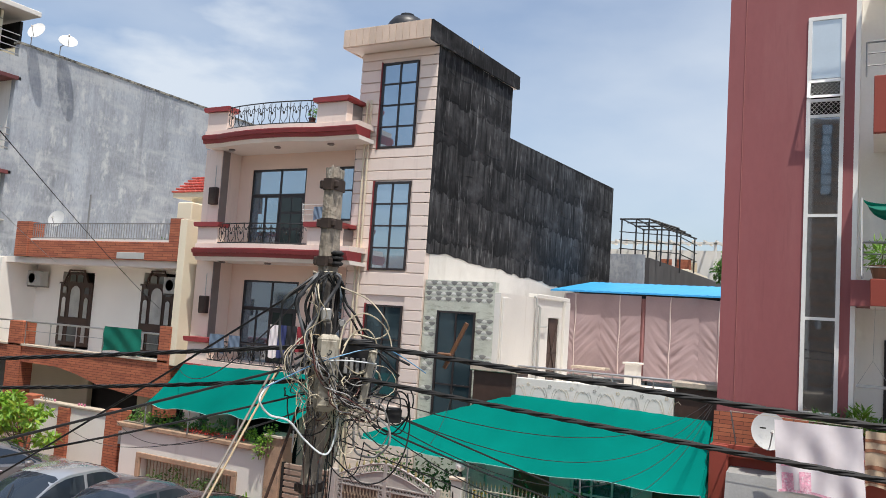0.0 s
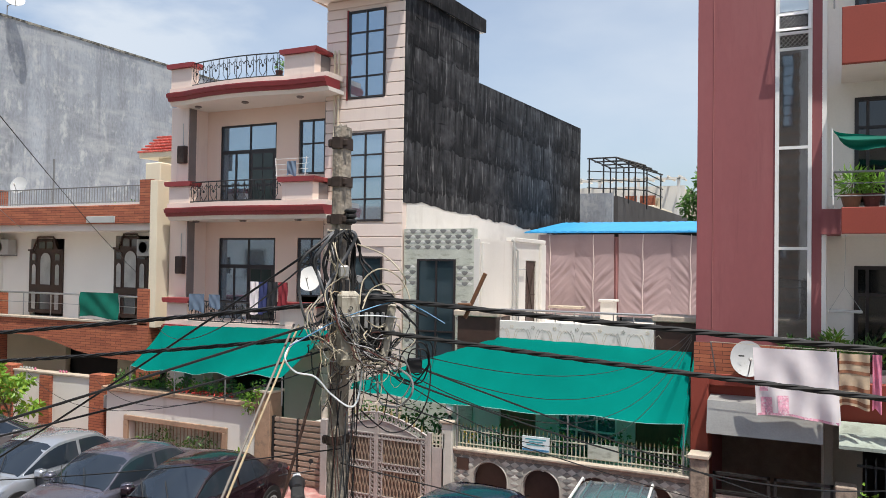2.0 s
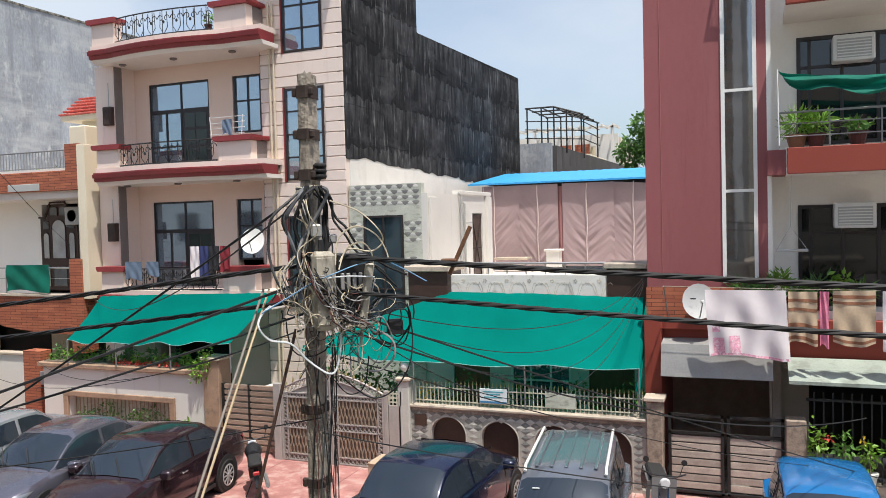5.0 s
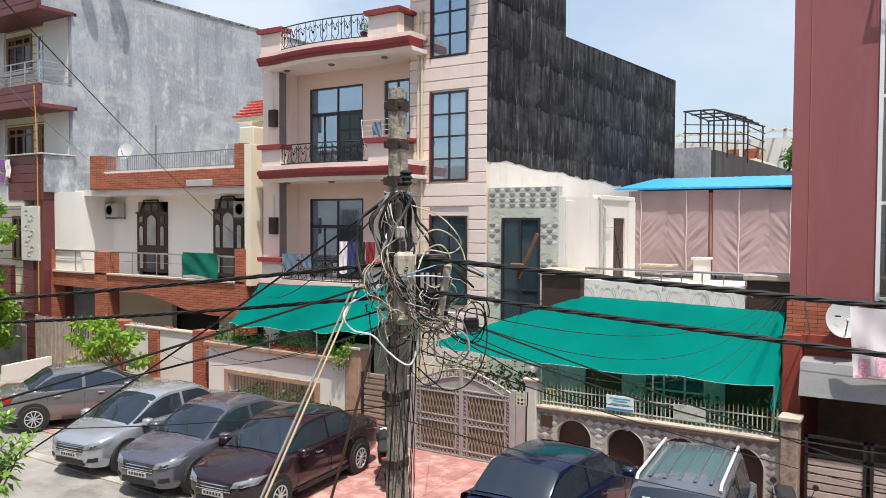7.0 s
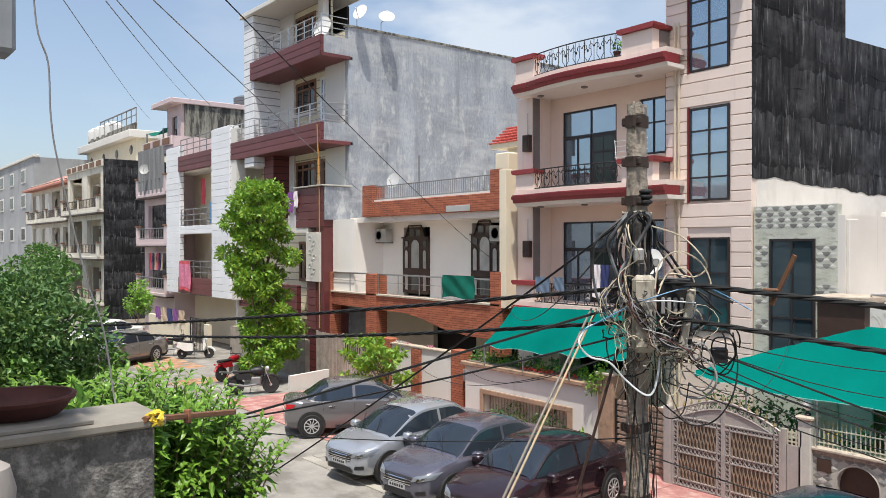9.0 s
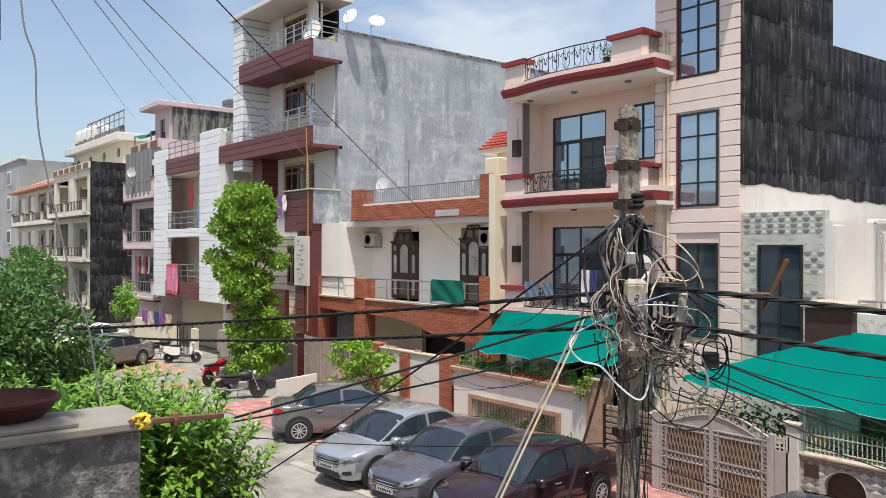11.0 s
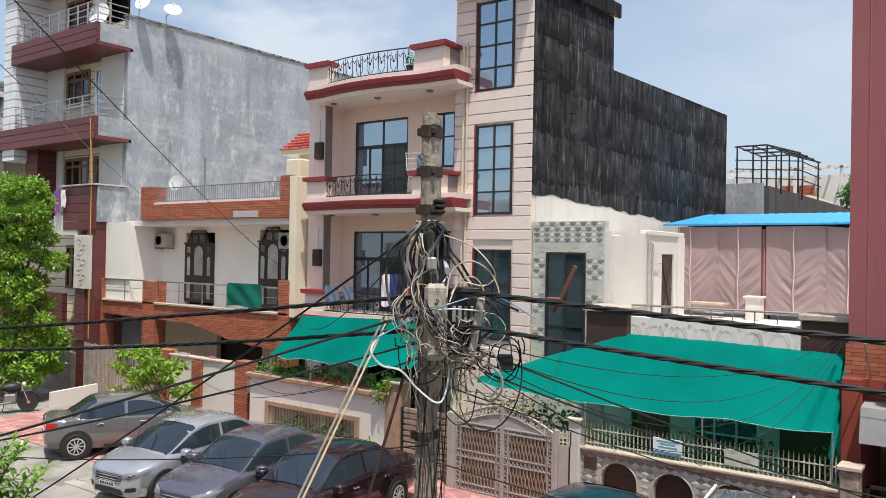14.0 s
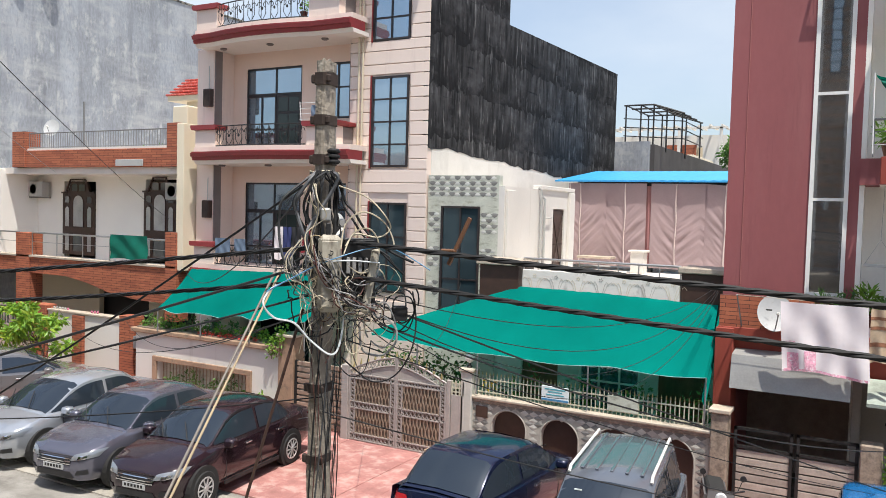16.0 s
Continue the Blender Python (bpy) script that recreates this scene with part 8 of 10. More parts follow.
rng = random.Random(7)
for k in range(4):
    service((-3.2, 4.6, 4.75 - 0.04 * k), (-2.80, 16.0, 4.05 - 0.05 * k), 0.5 + 0.25 * k, 0.0045)
service((-3.6, 4.5, 5.45), (-12.0, 4.0, 0.8), 0.1, 0.009)
service((-3.6, 4.5, 5.40), (-17.9, 16.8, 3.4), 0.5, 0.007)
service((-3.55, 4.5, 4.9), (-9.6, -0.42, 2.6), 0.05, 0.010)
service((-3.5, 4.5, 4.7), (-10.4, -0.5, 3.2), 0.25, 0.008)
service((-3.5, 4.5, 4.6), (-18.6, 15.3, 2.0), 0.5)
service((-3.4, 4.6, 4.75), (1.7, 14.7, 0.7), 0.05, 0.008)
service((-3.3, 4.6, 4.6), (0.78, 13.0, 2.21), 0.34, 0.008)
service((-3.3, 4.6, 4.5), (-10.0, 15.0, 1.9), 0.4)
service((-3.5, 4.6, 4.6), (-22.0, 15.5, 2.2), 0.8)
service((-3.3, 4.6, 4.65), (-9.0, 17.2, 3.6), 0.9)
service((-3.3, 4.6, 4.4), (0.5, 13.8, 1.2), 0.15)
service((-3.4, 4.5, 4.0), (-9.0, 3.0, 3.4), 0.12)
service((-3.4, 4.5, 3.9), (0.3, 8.0, 2.6), 0.08)
# thin wires that cross the sky towards the far houses
for a, b in (((-9.3, 2.2, 8.0), (-51.5, 17.0, 13.4)), ((-7.7, 2.2, 7.6), (-44.4, 17.0, 13.6)), ((-7.4, 2.2, 7.55), (-37.9, 17.0, 11.0)), ((-6.4, 2.2, 7.3), (-24.9, 17.7, 6.2)), ((-5.0, 2.2, 6.97), (-19.7, 17.8, 4.84))):
    service(a, b, 0.12, 0.005 if a[0] > -6 else 0.0055, "wire_grey" if a[0] < -6 else "wire_black", "thin wire crossing above the street to a far house")
solo("hanging_wire", Geo().tube(spline([(-4.0, 0.84, 6.85), (-4.0, 0.87, 6.36), (-4.0, 0.92, 6.18), (-4.0, 0.93, 5.94), (-4.0, 0.96, 5.72), (-4.0, 1.08, 5.18), (-4.0, 1.16, 4.92), (-4.0, 1.21, 4.58), (-3.9, 1.21, 4.50)], 5), 0.0045, 5), "wire_grey", "loose grey wire hanging beside the parapet", "wire", loc=(-4.0, 1.1, 4.8))
# stays: two pale pipes and a dark one leaning on the pole
for i, (dx, mt, r) in enumerate(((0.0, "bamboo", 0.0075), (-0.045, "pipe_dull", 0.0085))):
    solo("stay_pipe", Geo().tube([(-3.78 + dx, 4.50, 4.86), (-3.25 + dx * 0.6, 2.15, 2.55), (-2.75 + dx * 0.3, 0.0, 0.05)], r, 7), mt, "pale bamboo pipe leaning from the pole to the ground", "pipe", "stays of the pole", loc=(-2.75, 0, 0))
solo("stay_pipe", Geo().tube([(-3.55, 4.46, 4.6), (-3.95, 3.9, 2.2), (-4.2, 3.5, 0.05)], 0.011, 7), "wood_frame", "dark metal stay leaning from the pole", "pipe", "stays of the pole", loc=(-4.2, 3.5, 0))
S = thing("wood_batten", (-2.4, 4.6, 4.95), "short brown wooden batten tied across the cables", "batten")
part("stick", Geo().prism([(-2.490, 4.965), (-2.470, 4.955), (-2.325, 5.255), (-2.345, 5.265)], "y", 4.57, 4.59), "wood_brown", S)
part("cross_piece", Geo().box(-2.53, 4.555, 5.04, -2.43, 4.60, 5.06, 0.006), "wood_brown", S)


# ---- plants ----
def leaves(clumps, count, size, seed, aspect=0.5, droop=0.3, shell=0.55):
    """Leaf blades strewn through ellipsoids (centre, radii): folded diamonds with gaps between them."""
    rs = np.random.RandomState(seed)
    w = np.array([c[1][0] * c[1][1] * c[1][2] for c in clumps]) ** 0.7
    pick = rs.choice(len(clumps), count, p=w / w.sum())
    ctr = np.array([c[0] for c in clumps])[pick]
    rad = np.array([c[1] for c in clumps])[pick]
    d = rs.randn(count, 3)
    d /= np.linalg.norm(d, axis=1)[:, None]
    p = ctr + d * rad * (shell + (1 - shell) * rs.rand(count, 1)) * (0.75 + 0.35 * rs.rand(count, 1))
    t = d * 0.8 + rs.randn(count, 3) * 0.6
    t[:, 2] -= droop
    t /= np.linalg.norm(t, axis=1)[:, None]
    s = np.cross(t, rs.randn(count, 3))
    s /= np.linalg.norm(s, axis=1)[:, None]
    nrm = np.cross(t, s)
    L = size * (0.6 + 0.8 * rs.rand(count, 1))
    W = L * aspect * 0.5
    v = np.stack([p, p + t * L * 0.45 + s * W + nrm * L * 0.06, p + t * L, p + t * L * 0.45 - s * W + nrm * L * 0.06], 1).reshape(-1, 3)
    g = Geo()
    g.v = [tuple(q) for q in v.tolist()]
    g.f = [f for i in range(count) for f in ((4 * i, 4 * i + 1, 4 * i + 2), (4 * i, 4 * i + 2, 4 * i + 3))]
    return g


def shoots(spots, length, size, seed, aspect=0.36, per=22):
    """Upright shoots (foot, lean) with narrow leaves set round each stem, the upper ones raised, the lower drooping."""
    rs = random.Random(seed)
    stems, g = Geo(), Geo()
    for foot, lean in spots:
        L = length * rs.uniform(0.6, 1.25)
        a, d = Vector(foot), (Vector(lean) + Vector((rs.uniform(-0.15, 0.15), rs.uniform(-0.15, 0.15), 1.0))).normalized()
        bend = Vector((lean[0], lean[1], -0.25)) * 0.25 * L
        pts = [a + d * (L * k / 4) + bend * (k / 4) ** 2 for k in range(5)]
        stems.tube(pts, [0.006, 0.005, 0.004, 0.003, 0.0015], 4)
        side_, ph = d.orthogonal().normalized(), rs.uniform(0, 6.28)
        up_ = d.cross(side_)
        for i in range(per):
            t = 0.12 + 0.88 * i / (per - 1)
            k = min(3, int(t * 4))
            p = pts[k].lerp(pts[k + 1], t * 4 - k)
            az = ph + i * 2.4
            out = side_ * math.cos(az) + up_ * math.sin(az)
            w = (out * 1.0 + d * (1.25 * t - 0.15 + rs.uniform(-0.2, 0.2)) - Vector((0, 0, 0.30 * (1 - t)))).normalized()
            s_ = w.cross(d).normalized()
            nn = s_.cross(w)
            ll = size * rs.uniform(0.7, 1.2) * (1.0 - 0.35 * t)
            hw_ = ll * aspect * 0.5
            m = p + w * ll * 0.45
            tip = p + w * ll - nn * ll * 0.10 - Vector((0, 0, 0.14 * ll))
            m2 = p.lerp(tip, 0.72) + nn * ll * 0.03
            m1 = p + w * ll * 0.22
            g.add([p, m1 + s_ * hw_ * 0.72 + nn * ll * 0.04, m + s_ * hw_ + nn * ll * 0.05, m2 + s_ * hw_ * 0.62, tip, m2 - s_ * hw_ * 0.62, m - s_ * hw_ + nn * ll * 0.05, m1 - s_ * hw_ * 0.72 + nn * ll * 0.04, m], [(0, 1, 8), (1, 2, 8), (2, 3, 8), (3, 4, 8), (4, 5, 8), (5, 6, 8), (6, 7, 8), (7, 0, 8)])
    return stems, g


def raw_part(name, geo, material, parent, label=""):
    off = OFF.get(parent.name, Vector())
    me = bpy.data.meshes.new(name)
    me.from_pydata([(x - off[0], y - off[1], z - off[2]) for x, y, z in geo.v], [], geo.f)
    me.materials.append(MATS[material])
    ob = new(name, me)
    ob.parent = parent
    if label:
        tagged(ob, label)
    return ob


def tree(name, base, trunk_top, clumps, count, size, seed, material, label, r=0.09, aspect=0.5, category="tree", second=None):
    T = thing(name, base, label, category)
    rg = random.Random(seed)
    b, tp = Vector(base), Vector(trunk_top)
    pts = [b.lerp(tp, i / 6) + Vector((rg.uniform(-0.05, 0.05), rg.uniform(-0.05, 0.05), 0)) * (1 if i else 0) for i in range(7)]
    part("trunk", Geo().tube(pts, [r * (1 - 0.09 * i) for i in range(7)], 8), "bark", T, smooth=True)
    for c, rad in clumps:
        c = Vector(c)
        a = pts[min(6, 2 + int(4 * rg.random()))]
        m = a.lerp(c, 0.5) + Vector((0, 0, -0.08 * (c - a).length))
        part("limb", Geo().tube([a, m, c], [r * 0.4, r * 0.26, r * 0.08], 6), "bark", T)
    raw_part("crown", leaves(clumps, count, size, seed, aspect), material, T)
    if second:
        raw_part("crown", leaves([(c, tuple(q * 0.9 for q in rad)) for c, rad in clumps], count // 2, size, seed + 50, aspect), second, T)
    return T


# tall narrow tree by the kerb
rg = random.Random(2)
cl_ = []
PROFILE = ((0.7, 13.75, 0.75), (1.8, 13.95, 0.95), (2.7, 14.0, 0.95), (3.6, 13.7, 0.75), (4.6, 13.55, 1.15), (5.6, 13.5, 1.3), (6.6, 13.55, 1.2), (7.3, 13.6, 0.85), (7.75, 13.6, 0.45))
for i in range(64):
    z = 0.7 + 6.9 * i / 63
    k = max(j for j in range(len(PROFILE) - 1) if PROFILE[j][0] <= z + 1e-6)
    f_ = (z - PROFILE[k][0]) / (PROFILE[k + 1][0] - PROFILE[k][0])
    yc, w = (PROFILE[k][q] * (1 - f_) + PROFILE[k + 1][q] * f_ for q in (1, 2))
    a = i * 2.4
    w *= rg.uniform(0.45, 1.12)
    cl_.append(((-28.5 + w * math.cos(a), yc + w * math.sin(a), z + rg.uniform(-0.15, 0.15)), (rg.uniform(0.34, 0.58), rg.uniform(0.34, 0.58), rg.uniform(0.24, 0.42))))
tree("street_tree", (-28.4, 13.4, 0), (-28.5, 13.5, 6.6), cl_, 17000, 0.155, 5, "leaf_bright", "tall narrow bright green tree growing by the kerb", 0.11, second="leaf_yellow")
# dark fine-leaved tree near the balcony
cl_ = [((-12.6 + rg.uniform(-1.3, 1.1), 1.75 + rg.uniform(-1.7, 1.25), 3.95 + rg.uniform(-1.7, 0.85)), (0.6, 0.6, 0.5)) for i in range(46)]
tree("street_tree", (-12.8, 1.3, 0), (-12.6, 1.5, 4.2), cl_, 42000, 0.09, 8, "leaf_dark", "dense dark green tree with fine leaves", 0.12, second="leaf_olive")
# lighter shrub at its foot
cl_ = [((-12.0 + rg.uniform(-0.7, 0.7), rg.uniform(1.9, 3.3), rg.uniform(2.5, 3.75)), (0.38, 0.38, 0.34)) for i in range(26)]
tree("garden_shrub", (-12.0, 2.6, 0), (-12.0, 2.6, 3.0), cl_, 9000, 0.10, 41, "leaf_mid", "mid-green fine-leaved shrub below the dark tree", 0.05, category="shrub", second="leaf_olive")
# bright shrub below the parapet
cl_ = []
for i in range(130):
    y = rg.uniform(0.95, 2.22)
    top_z = 4.26 - 0.75 * max(0.0, y - 1.85)
    cl_.append(((-5.2 + rg.uniform(-0.45, 0.4), y, rg.uniform(2.3, top_z)), (0.22, 0.20, 0.22)))
gs = tree("garden_shrub", (-5.0, 1.7, 0), (-5.0, 1.8, 3.5), cl_, 15000, 0.095, 12, "leaf_mid", "bright green shrub of upright leafy shoots below the parapet", 0.05, 0.42, "shrub")
sp_ = []
for i in range(700):
    y = rg.uniform(0.80, 2.30)
    zt = 4.22 - 0.70 * max(0.0, y - 1.85)
    z = zt - abs(rg.gauss(0, 0.8))
    out = 0.20 if y > 1.95 and z > 3.5 else 0.0
    sp_.append(((-5.15 + rg.uniform(-0.5, 0.5), y, max(2.2, z)), (rg.uniform(-0.1, 0.55), rg.uniform(-0.30, 0.25) + out, 0)))
st_, lf_ = shoots(sp_, 0.36, 0.115, 77, 0.36, 22)
tagged(raw_part("stem", st_, "bark", gs), kind="stuff")
raw_part("foliage", lf_, "leaf_fresh", gs, "fresh green leaves on upright shoots")
# shrub between the parked cars
cl_ = [((-20.9 + rg.uniform(-1.35, 1.25), 14.0 + rg.uniform(-0.5, 0.5), 1.55 + rg.uniform(-0.65, 0.75)), (0.30, 0.26, 0.09)) for i in range(24)]
tree("garden_shrub", (-20.7, 14.2, 0), (-20.7, 14.1, 1.6), cl_, 1250, 0.19, 15, "leaf_bright", "light green young shrub behind the parked cars", 0.04, 0.4, "shrub", "leaf_yellow")
# tree behind the shed, and one far down the street
cl_ = [((-6.0 + rg.uniform(-1.6, 2.2), 45 + rg.uniform(-1.5, 1.5), 8.6 + rg.uniform(-2.2, 1.7)), (0.8, 0.8, 0.7)) for i in range(26)]
tree("street_tree", (-5.8, 45, 0), (-5.8, 45, 8), cl_, 6000, 0.22, 19, "leaf_mid", "round green tree behind the roofs", 0.18, second="leaf_dark")
cl_ = [((-62 + rg.uniform(-3, 3), 12.6 + rg.uniform(-1.6, 1.6), 3.6 + rg.uniform(-1.6, 1.4)), (1.0, 0.9, 0.8)) for i in range(20)]
tree("street_tree", (-62, 12.8, 0), (-62, 12.8, 3.5), cl_, 4500, 0.24, 23, "leaf_mid", "small tree far along the street", 0.14, second="leaf_dark")
cl_ = [((-46.6 + rg.uniform(-0.7, 0.7), 14.6 + rg.uniform(-0.4, 0.4), 2.3 + rg.uniform(-0.8, 0.8)), (0.4, 0.4, 0.4)) for i in range(10)]
tree("garden_shrub", (-46.6, 14.6, 0), (-46.6, 14.6, 2.4), cl_, 1500, 0.16, 29, "leaf_bright", "light green creeper on a far garden wall", 0.05, category="shrub")


def pot_plant(at, w, hgt, seed, material="leaf_mid", pot="terracotta", name="potted_plant", label="leafy green potted plant on a ledge", spiky=False, n=160, size=0.09, pot_h=0.2):
    P = thing(name, at, label, "plant", "potted plants")
    x, y, z = at
    if pot:
        part("pot", Geo().lathe([(0.0, 0), (w * 0.22, 0), (w * 0.32, pot_h), (w * 0.36, pot_h), (w * 0.36, pot_h + 0.03), (w * 0.28, pot_h + 0.03), (0, pot_h)], at, 10), pot, P)
    zz = z + (pot_h if pot else 0)
    part("stem", Geo().tube([(x, y, zz - 0.02), (x + 0.02, y, zz + hgt * 0.6)], 0.012, 5), "bark", P)
    raw_part("foliage", leaves([((x, y, zz + hgt * 0.5), (w * 0.5, w * 0.45, hgt * 0.55))], n, size, seed, 0.18 if spiky else 0.5, 0.0 if spiky else 0.3, 0.2), material, P)
    return P


# planted trough of the pink house
for i in range(20):
    x = -17.85 + i * 0.25
    pot_plant((x, 15.38, 1.93), 0.34, 0.16 + 0.14 * ((i * 5) % 3), 100 + i, ("leaf_mid", "leaf_dark", "leaf_bright")[i % 3], None, "trough_plant", "low green plant in the wall trough", n=70, size=0.09)
for i in range(9):
    x = -15.6 + i * 0.23
    pot_plant((x, 15.22, 1.93), 0.22, 0.10, 140 + i, "flower_red", None, "trough_flower", "small red flowers in the wall trough", n=30, size=0.06)
for i, (x, z) in enumerate(((-12.75, 2.2), (-12.95, 1.95), (-13.1, 1.9))):
    pot_plant((x, 15.12, z - 0.3), 0.4, 0.6, 160 + i, "leaf_bright", None, "creeper", "yellowish creeper spilling over the pier", n=120, size=0.08)
pot_plant((-13.2, 14.8, 0.03), 0.7, 0.7, 170, "leaf_bright", None, "garden_plant", "young green plant at the wall's foot", n=160, size=0.14)
for i in range(7):
    pot_plant((-16.7 + i * 0.42, 15.28, 0.2), 0.5, 0.55 + 0.15 * (i % 3), 172 + i * 90, ("leaf_mid", "leaf_dark")[i % 2], None, "niche_plant", "green plant growing in the wall's framed niche", n=70, size=0.10)
# behind the ivory fence and on the gate
for i in range(12):
    pot_plant((-7.2 + i * 0.39, 15.75, 1.0), 0.45, 0.5 + 0.2 * (i % 3), 180 + i, ("leaf_dark", "leaf_mid")[i % 2], "terracotta", n=90, size=0.1)
pot_plant((-7.2, 15.2, 1.55), 0.3, 0.35, 200, "flower_yellow", None, "fence_flower", "yellow flowers twined in the fence", n=40, size=0.07)
for i in range(6):
    pot_plant((-10.4 + i * 0.4, 16.1, 1.0), 0.5, 1.0, 205 + i, "leaf_dark", "terracotta", n=120, size=0.1, label="tall leafy potted plant behind the gate")
# maroon block's ledges
pot_plant((-0.02, 15.45, 6.42), 0.55, 0.45, 220, "leaf_bright", "wood_brown", n=150, size=0.2, spiky=True, label="spiky light green plant in a brown box on the balcony")
pot_plant((0.30, 15.45, 6.42), 0.5, 0.4, 221, "leaf_bright", "terracotta", n=130, size=0.18, spiky=True)
pot_plant((0.95, 15.45, 6.42), 0.5, 0.28, 222, "leaf_mid", "terracotta", n=110, size=0.12)
for i in range(7):
    pot_plant((-0.95 + i * 0.33, 16.0, 3.46), 0.42, 0.32 + 0.1 * (i % 3), 230 + i, ("leaf_mid", "leaf_dark", "leaf_bright")[i % 3], "terracotta", n=110, size=0.13 if i % 2 else 0.22, spiky=i % 2 == 0)
for i in range(7):
    pot_plant((0.25 + i * 0.4, 15.0, 0.57), 0.4, 0.9 - 0.15 * (i % 3), 250 + i, ("leaf_bright", "leaf_mid")[i % 2], "plastic_white", n=120, size=0.1, label="leafy plant in a white pot on the garden wall")
for i in range(5):
    pot_plant((0.4 + i * 0.55, 14.95, 1.3), 0.16, 0.12, 262 + i, ("flower_red", "flower_yellow")[i % 2], None, "potted_flower", "small bright flowers on a fence plant", n=14, size=0.07)
for i in range(7):
    pot_plant((-25.0 + i * 1.0, 16.95, 6.42), 0.5, 0.45, 270 + i, ("leaf_mid", "leaf_bright")[i % 2], "terracotta", n=80, size=0.1, label="potted plant on the roof terrace")
pot_plant((-13.6, 16.72, 10.19), 0.3, 0.35, 280, "leaf_mid", "terracotta", n=50)


# ---- far row of houses ----
def plain_flats(x0, x1, y, floors, z0, label, wall, trim, rail_mat="grey_rail", depth=10.0, bays=2, seed=0, side_mat=None, h=3.4, open_bays=True):
    """A terrace house far down the street: floors of recessed balconies with doors, windows and slabs."""
    H = thing("house", ((x0 + x1) / 2, y + depth / 2, 0), label, "house", "houses down the street")
    rg = random.Random(seed)
    top = z0 + floors * h
    holes = []
    bw = (x1 - x0) / bays
    for f in range(floors):
        for b in range(bays):
            a = x0 + bw * b
            holes.append((a + bw * 0.14, a + bw * 0.86, z0 + f * h + 0.35, z0 + f * h + h - 0.45))
    part("front_wall", Geo().wall(x0, x1, 0, top, y, y + 0.25, holes), wall, H)
    part("back_wall", Geo().wall(x0 + 0.2, x1 - 0.2, 0, top - 0.2, y + 1.6, y + 1.8, [(q[0] + bw * 0.12, q[0] + bw * 0.46, q[2], q[3] - 0.3) for q in holes] + [(q[1] - bw * 0.2, q[1] - bw * 0.04, q[2] + 0.9, q[3] - 0.3) for q in holes]), wall, H)
    # black sheet for the shade behind doors and windows
    part("dark_interior", Geo().box(x0 + 0.3, y + 2.4, 0.2, x1 - 0.3, y + 2.5, top - 0.4), "room_shade", H)
    part("side_wall", Geo().wall(y, y + depth, 0, top + 0.5, x1 - 0.02, x1 + 0.2, axis="x"), side_mat or wall, H)
    part("roof", Geo().box(x0, y + 0.25, top - 0.15, x1 - 0.02, y + depth, top), trim, H)
    for f in range(floors):
        z = z0 + f * h
        part("floor_slab", Geo().box(x0 - 0.1, y - 0.5, z + 0.02, x1 + 0.1, y + 1.6, z + 0.2, 0.02), trim, H)
        part("slab_edge", Geo().box(x0 - 0.13, y - 0.54, z - 0.06, x1 + 0.13, y + 1.5, z + 0.02), "wood_frame", H, "dark painted slab edge")
        for b in range(bays):
            part("wall_box", Geo().box(x0 + bw * (b + 0.62), y + 1.52, z + 1.7, x0 + bw * (b + 0.70), y + 1.6, z + 2.3, 0.01), "wood_brown", H)
        part("balcony_front", Geo().box(x0 - 0.05, y - 0.46, z + 0.2, x1 + 0.05, y - 0.36, z + 0.42), wall, H)
        rail(H, (x0, y - 0.41), (x1, y - 0.41), z + 0.42, z + 1.05, rail_mat, int((x1 - x0) / 0.4), 0.02)
        for b in range(bays + 1):
            xp = x0 + bw * b
            part("rail_post", Geo().box(xp - 0.16, y - 0.5, z + 0.2, xp + 0.16, y - 0.32, z + 1.15, 0.01), wall, H)
            part("post_cap", Geo().box(xp - 0.22, y - 0.55, z + 1.15, xp + 0.22, y - 0.27, z + 1.25, 0.01), "wood_brown", H)
    part("parapet", Geo().box(x0 - 0.05, y - 0.1, top, x1 + 0.05, y + 0.1, top + 0.5, 0.02), trim, H)
    for b in range(bays * 3):
        part("parapet_panel", Geo().box(x0 + bw * (b + 0.15) / 3, y - 0.13, top + 0.08, x0 + bw * (b + 0.85) / 3, y - 0.1, top + 0.44), "wood_brown", H)
    return H


plain_flats(-50.9, -45.85, 16.4, 3, 2.35, "pinkish-white narrow house with netted balconies", "plaster_pinkgrey", "plaster_pinkgrey", seed=3, h=2.95, bays=1)
plain_flats(-69.8, -59.6, 16.3, 3, 1.0, "cream terrace house with small balconies and a black side wall", "far_cream", "far_cream", "wood_frame", seed=5, h=3.35, side_mat="black_coat", bays=2)
tr = plain_flats(-86.0, -70.2, 16.8, 3, 1.0, "pale house with a tiled roof far down the street", "far_cream", "far_cream", "wood_frame", seed=6, h=3.2, bays=4)
part("tiled_roof", Geo().prism([(16.0, 10.5), (16.0, 10.65), (19.2, 12.1), (19.2, 10.5)], "x", -86.2, -70.0), "roof_faded", tr, "sloping red tiled roof")
gb = thing("house", (-120, 25, 0), "bare concrete building at the far end of the street", "house", "houses down the street")
part("wall_shell", Geo().wall(-135, -101, 0, 15.6, 20, 20.3, [(-134 + 8 * k, -131 + 8 * k, z, z + 2.0) for k in range(1) for z in (5.0, 9.0, 12.5)]), "far_concrete", gb)
part("side_wall", Geo().wall(20.3, 40, 0, 15.6, -101.3, -101, axis="x"), "far_concrete", gb)
# black sheet that darkens the window openings like shade
part("dark_interior", Geo().box(-134.5, 21.5, 0.1, -101.5, 21.6, 15.2), "room_shade", gb)
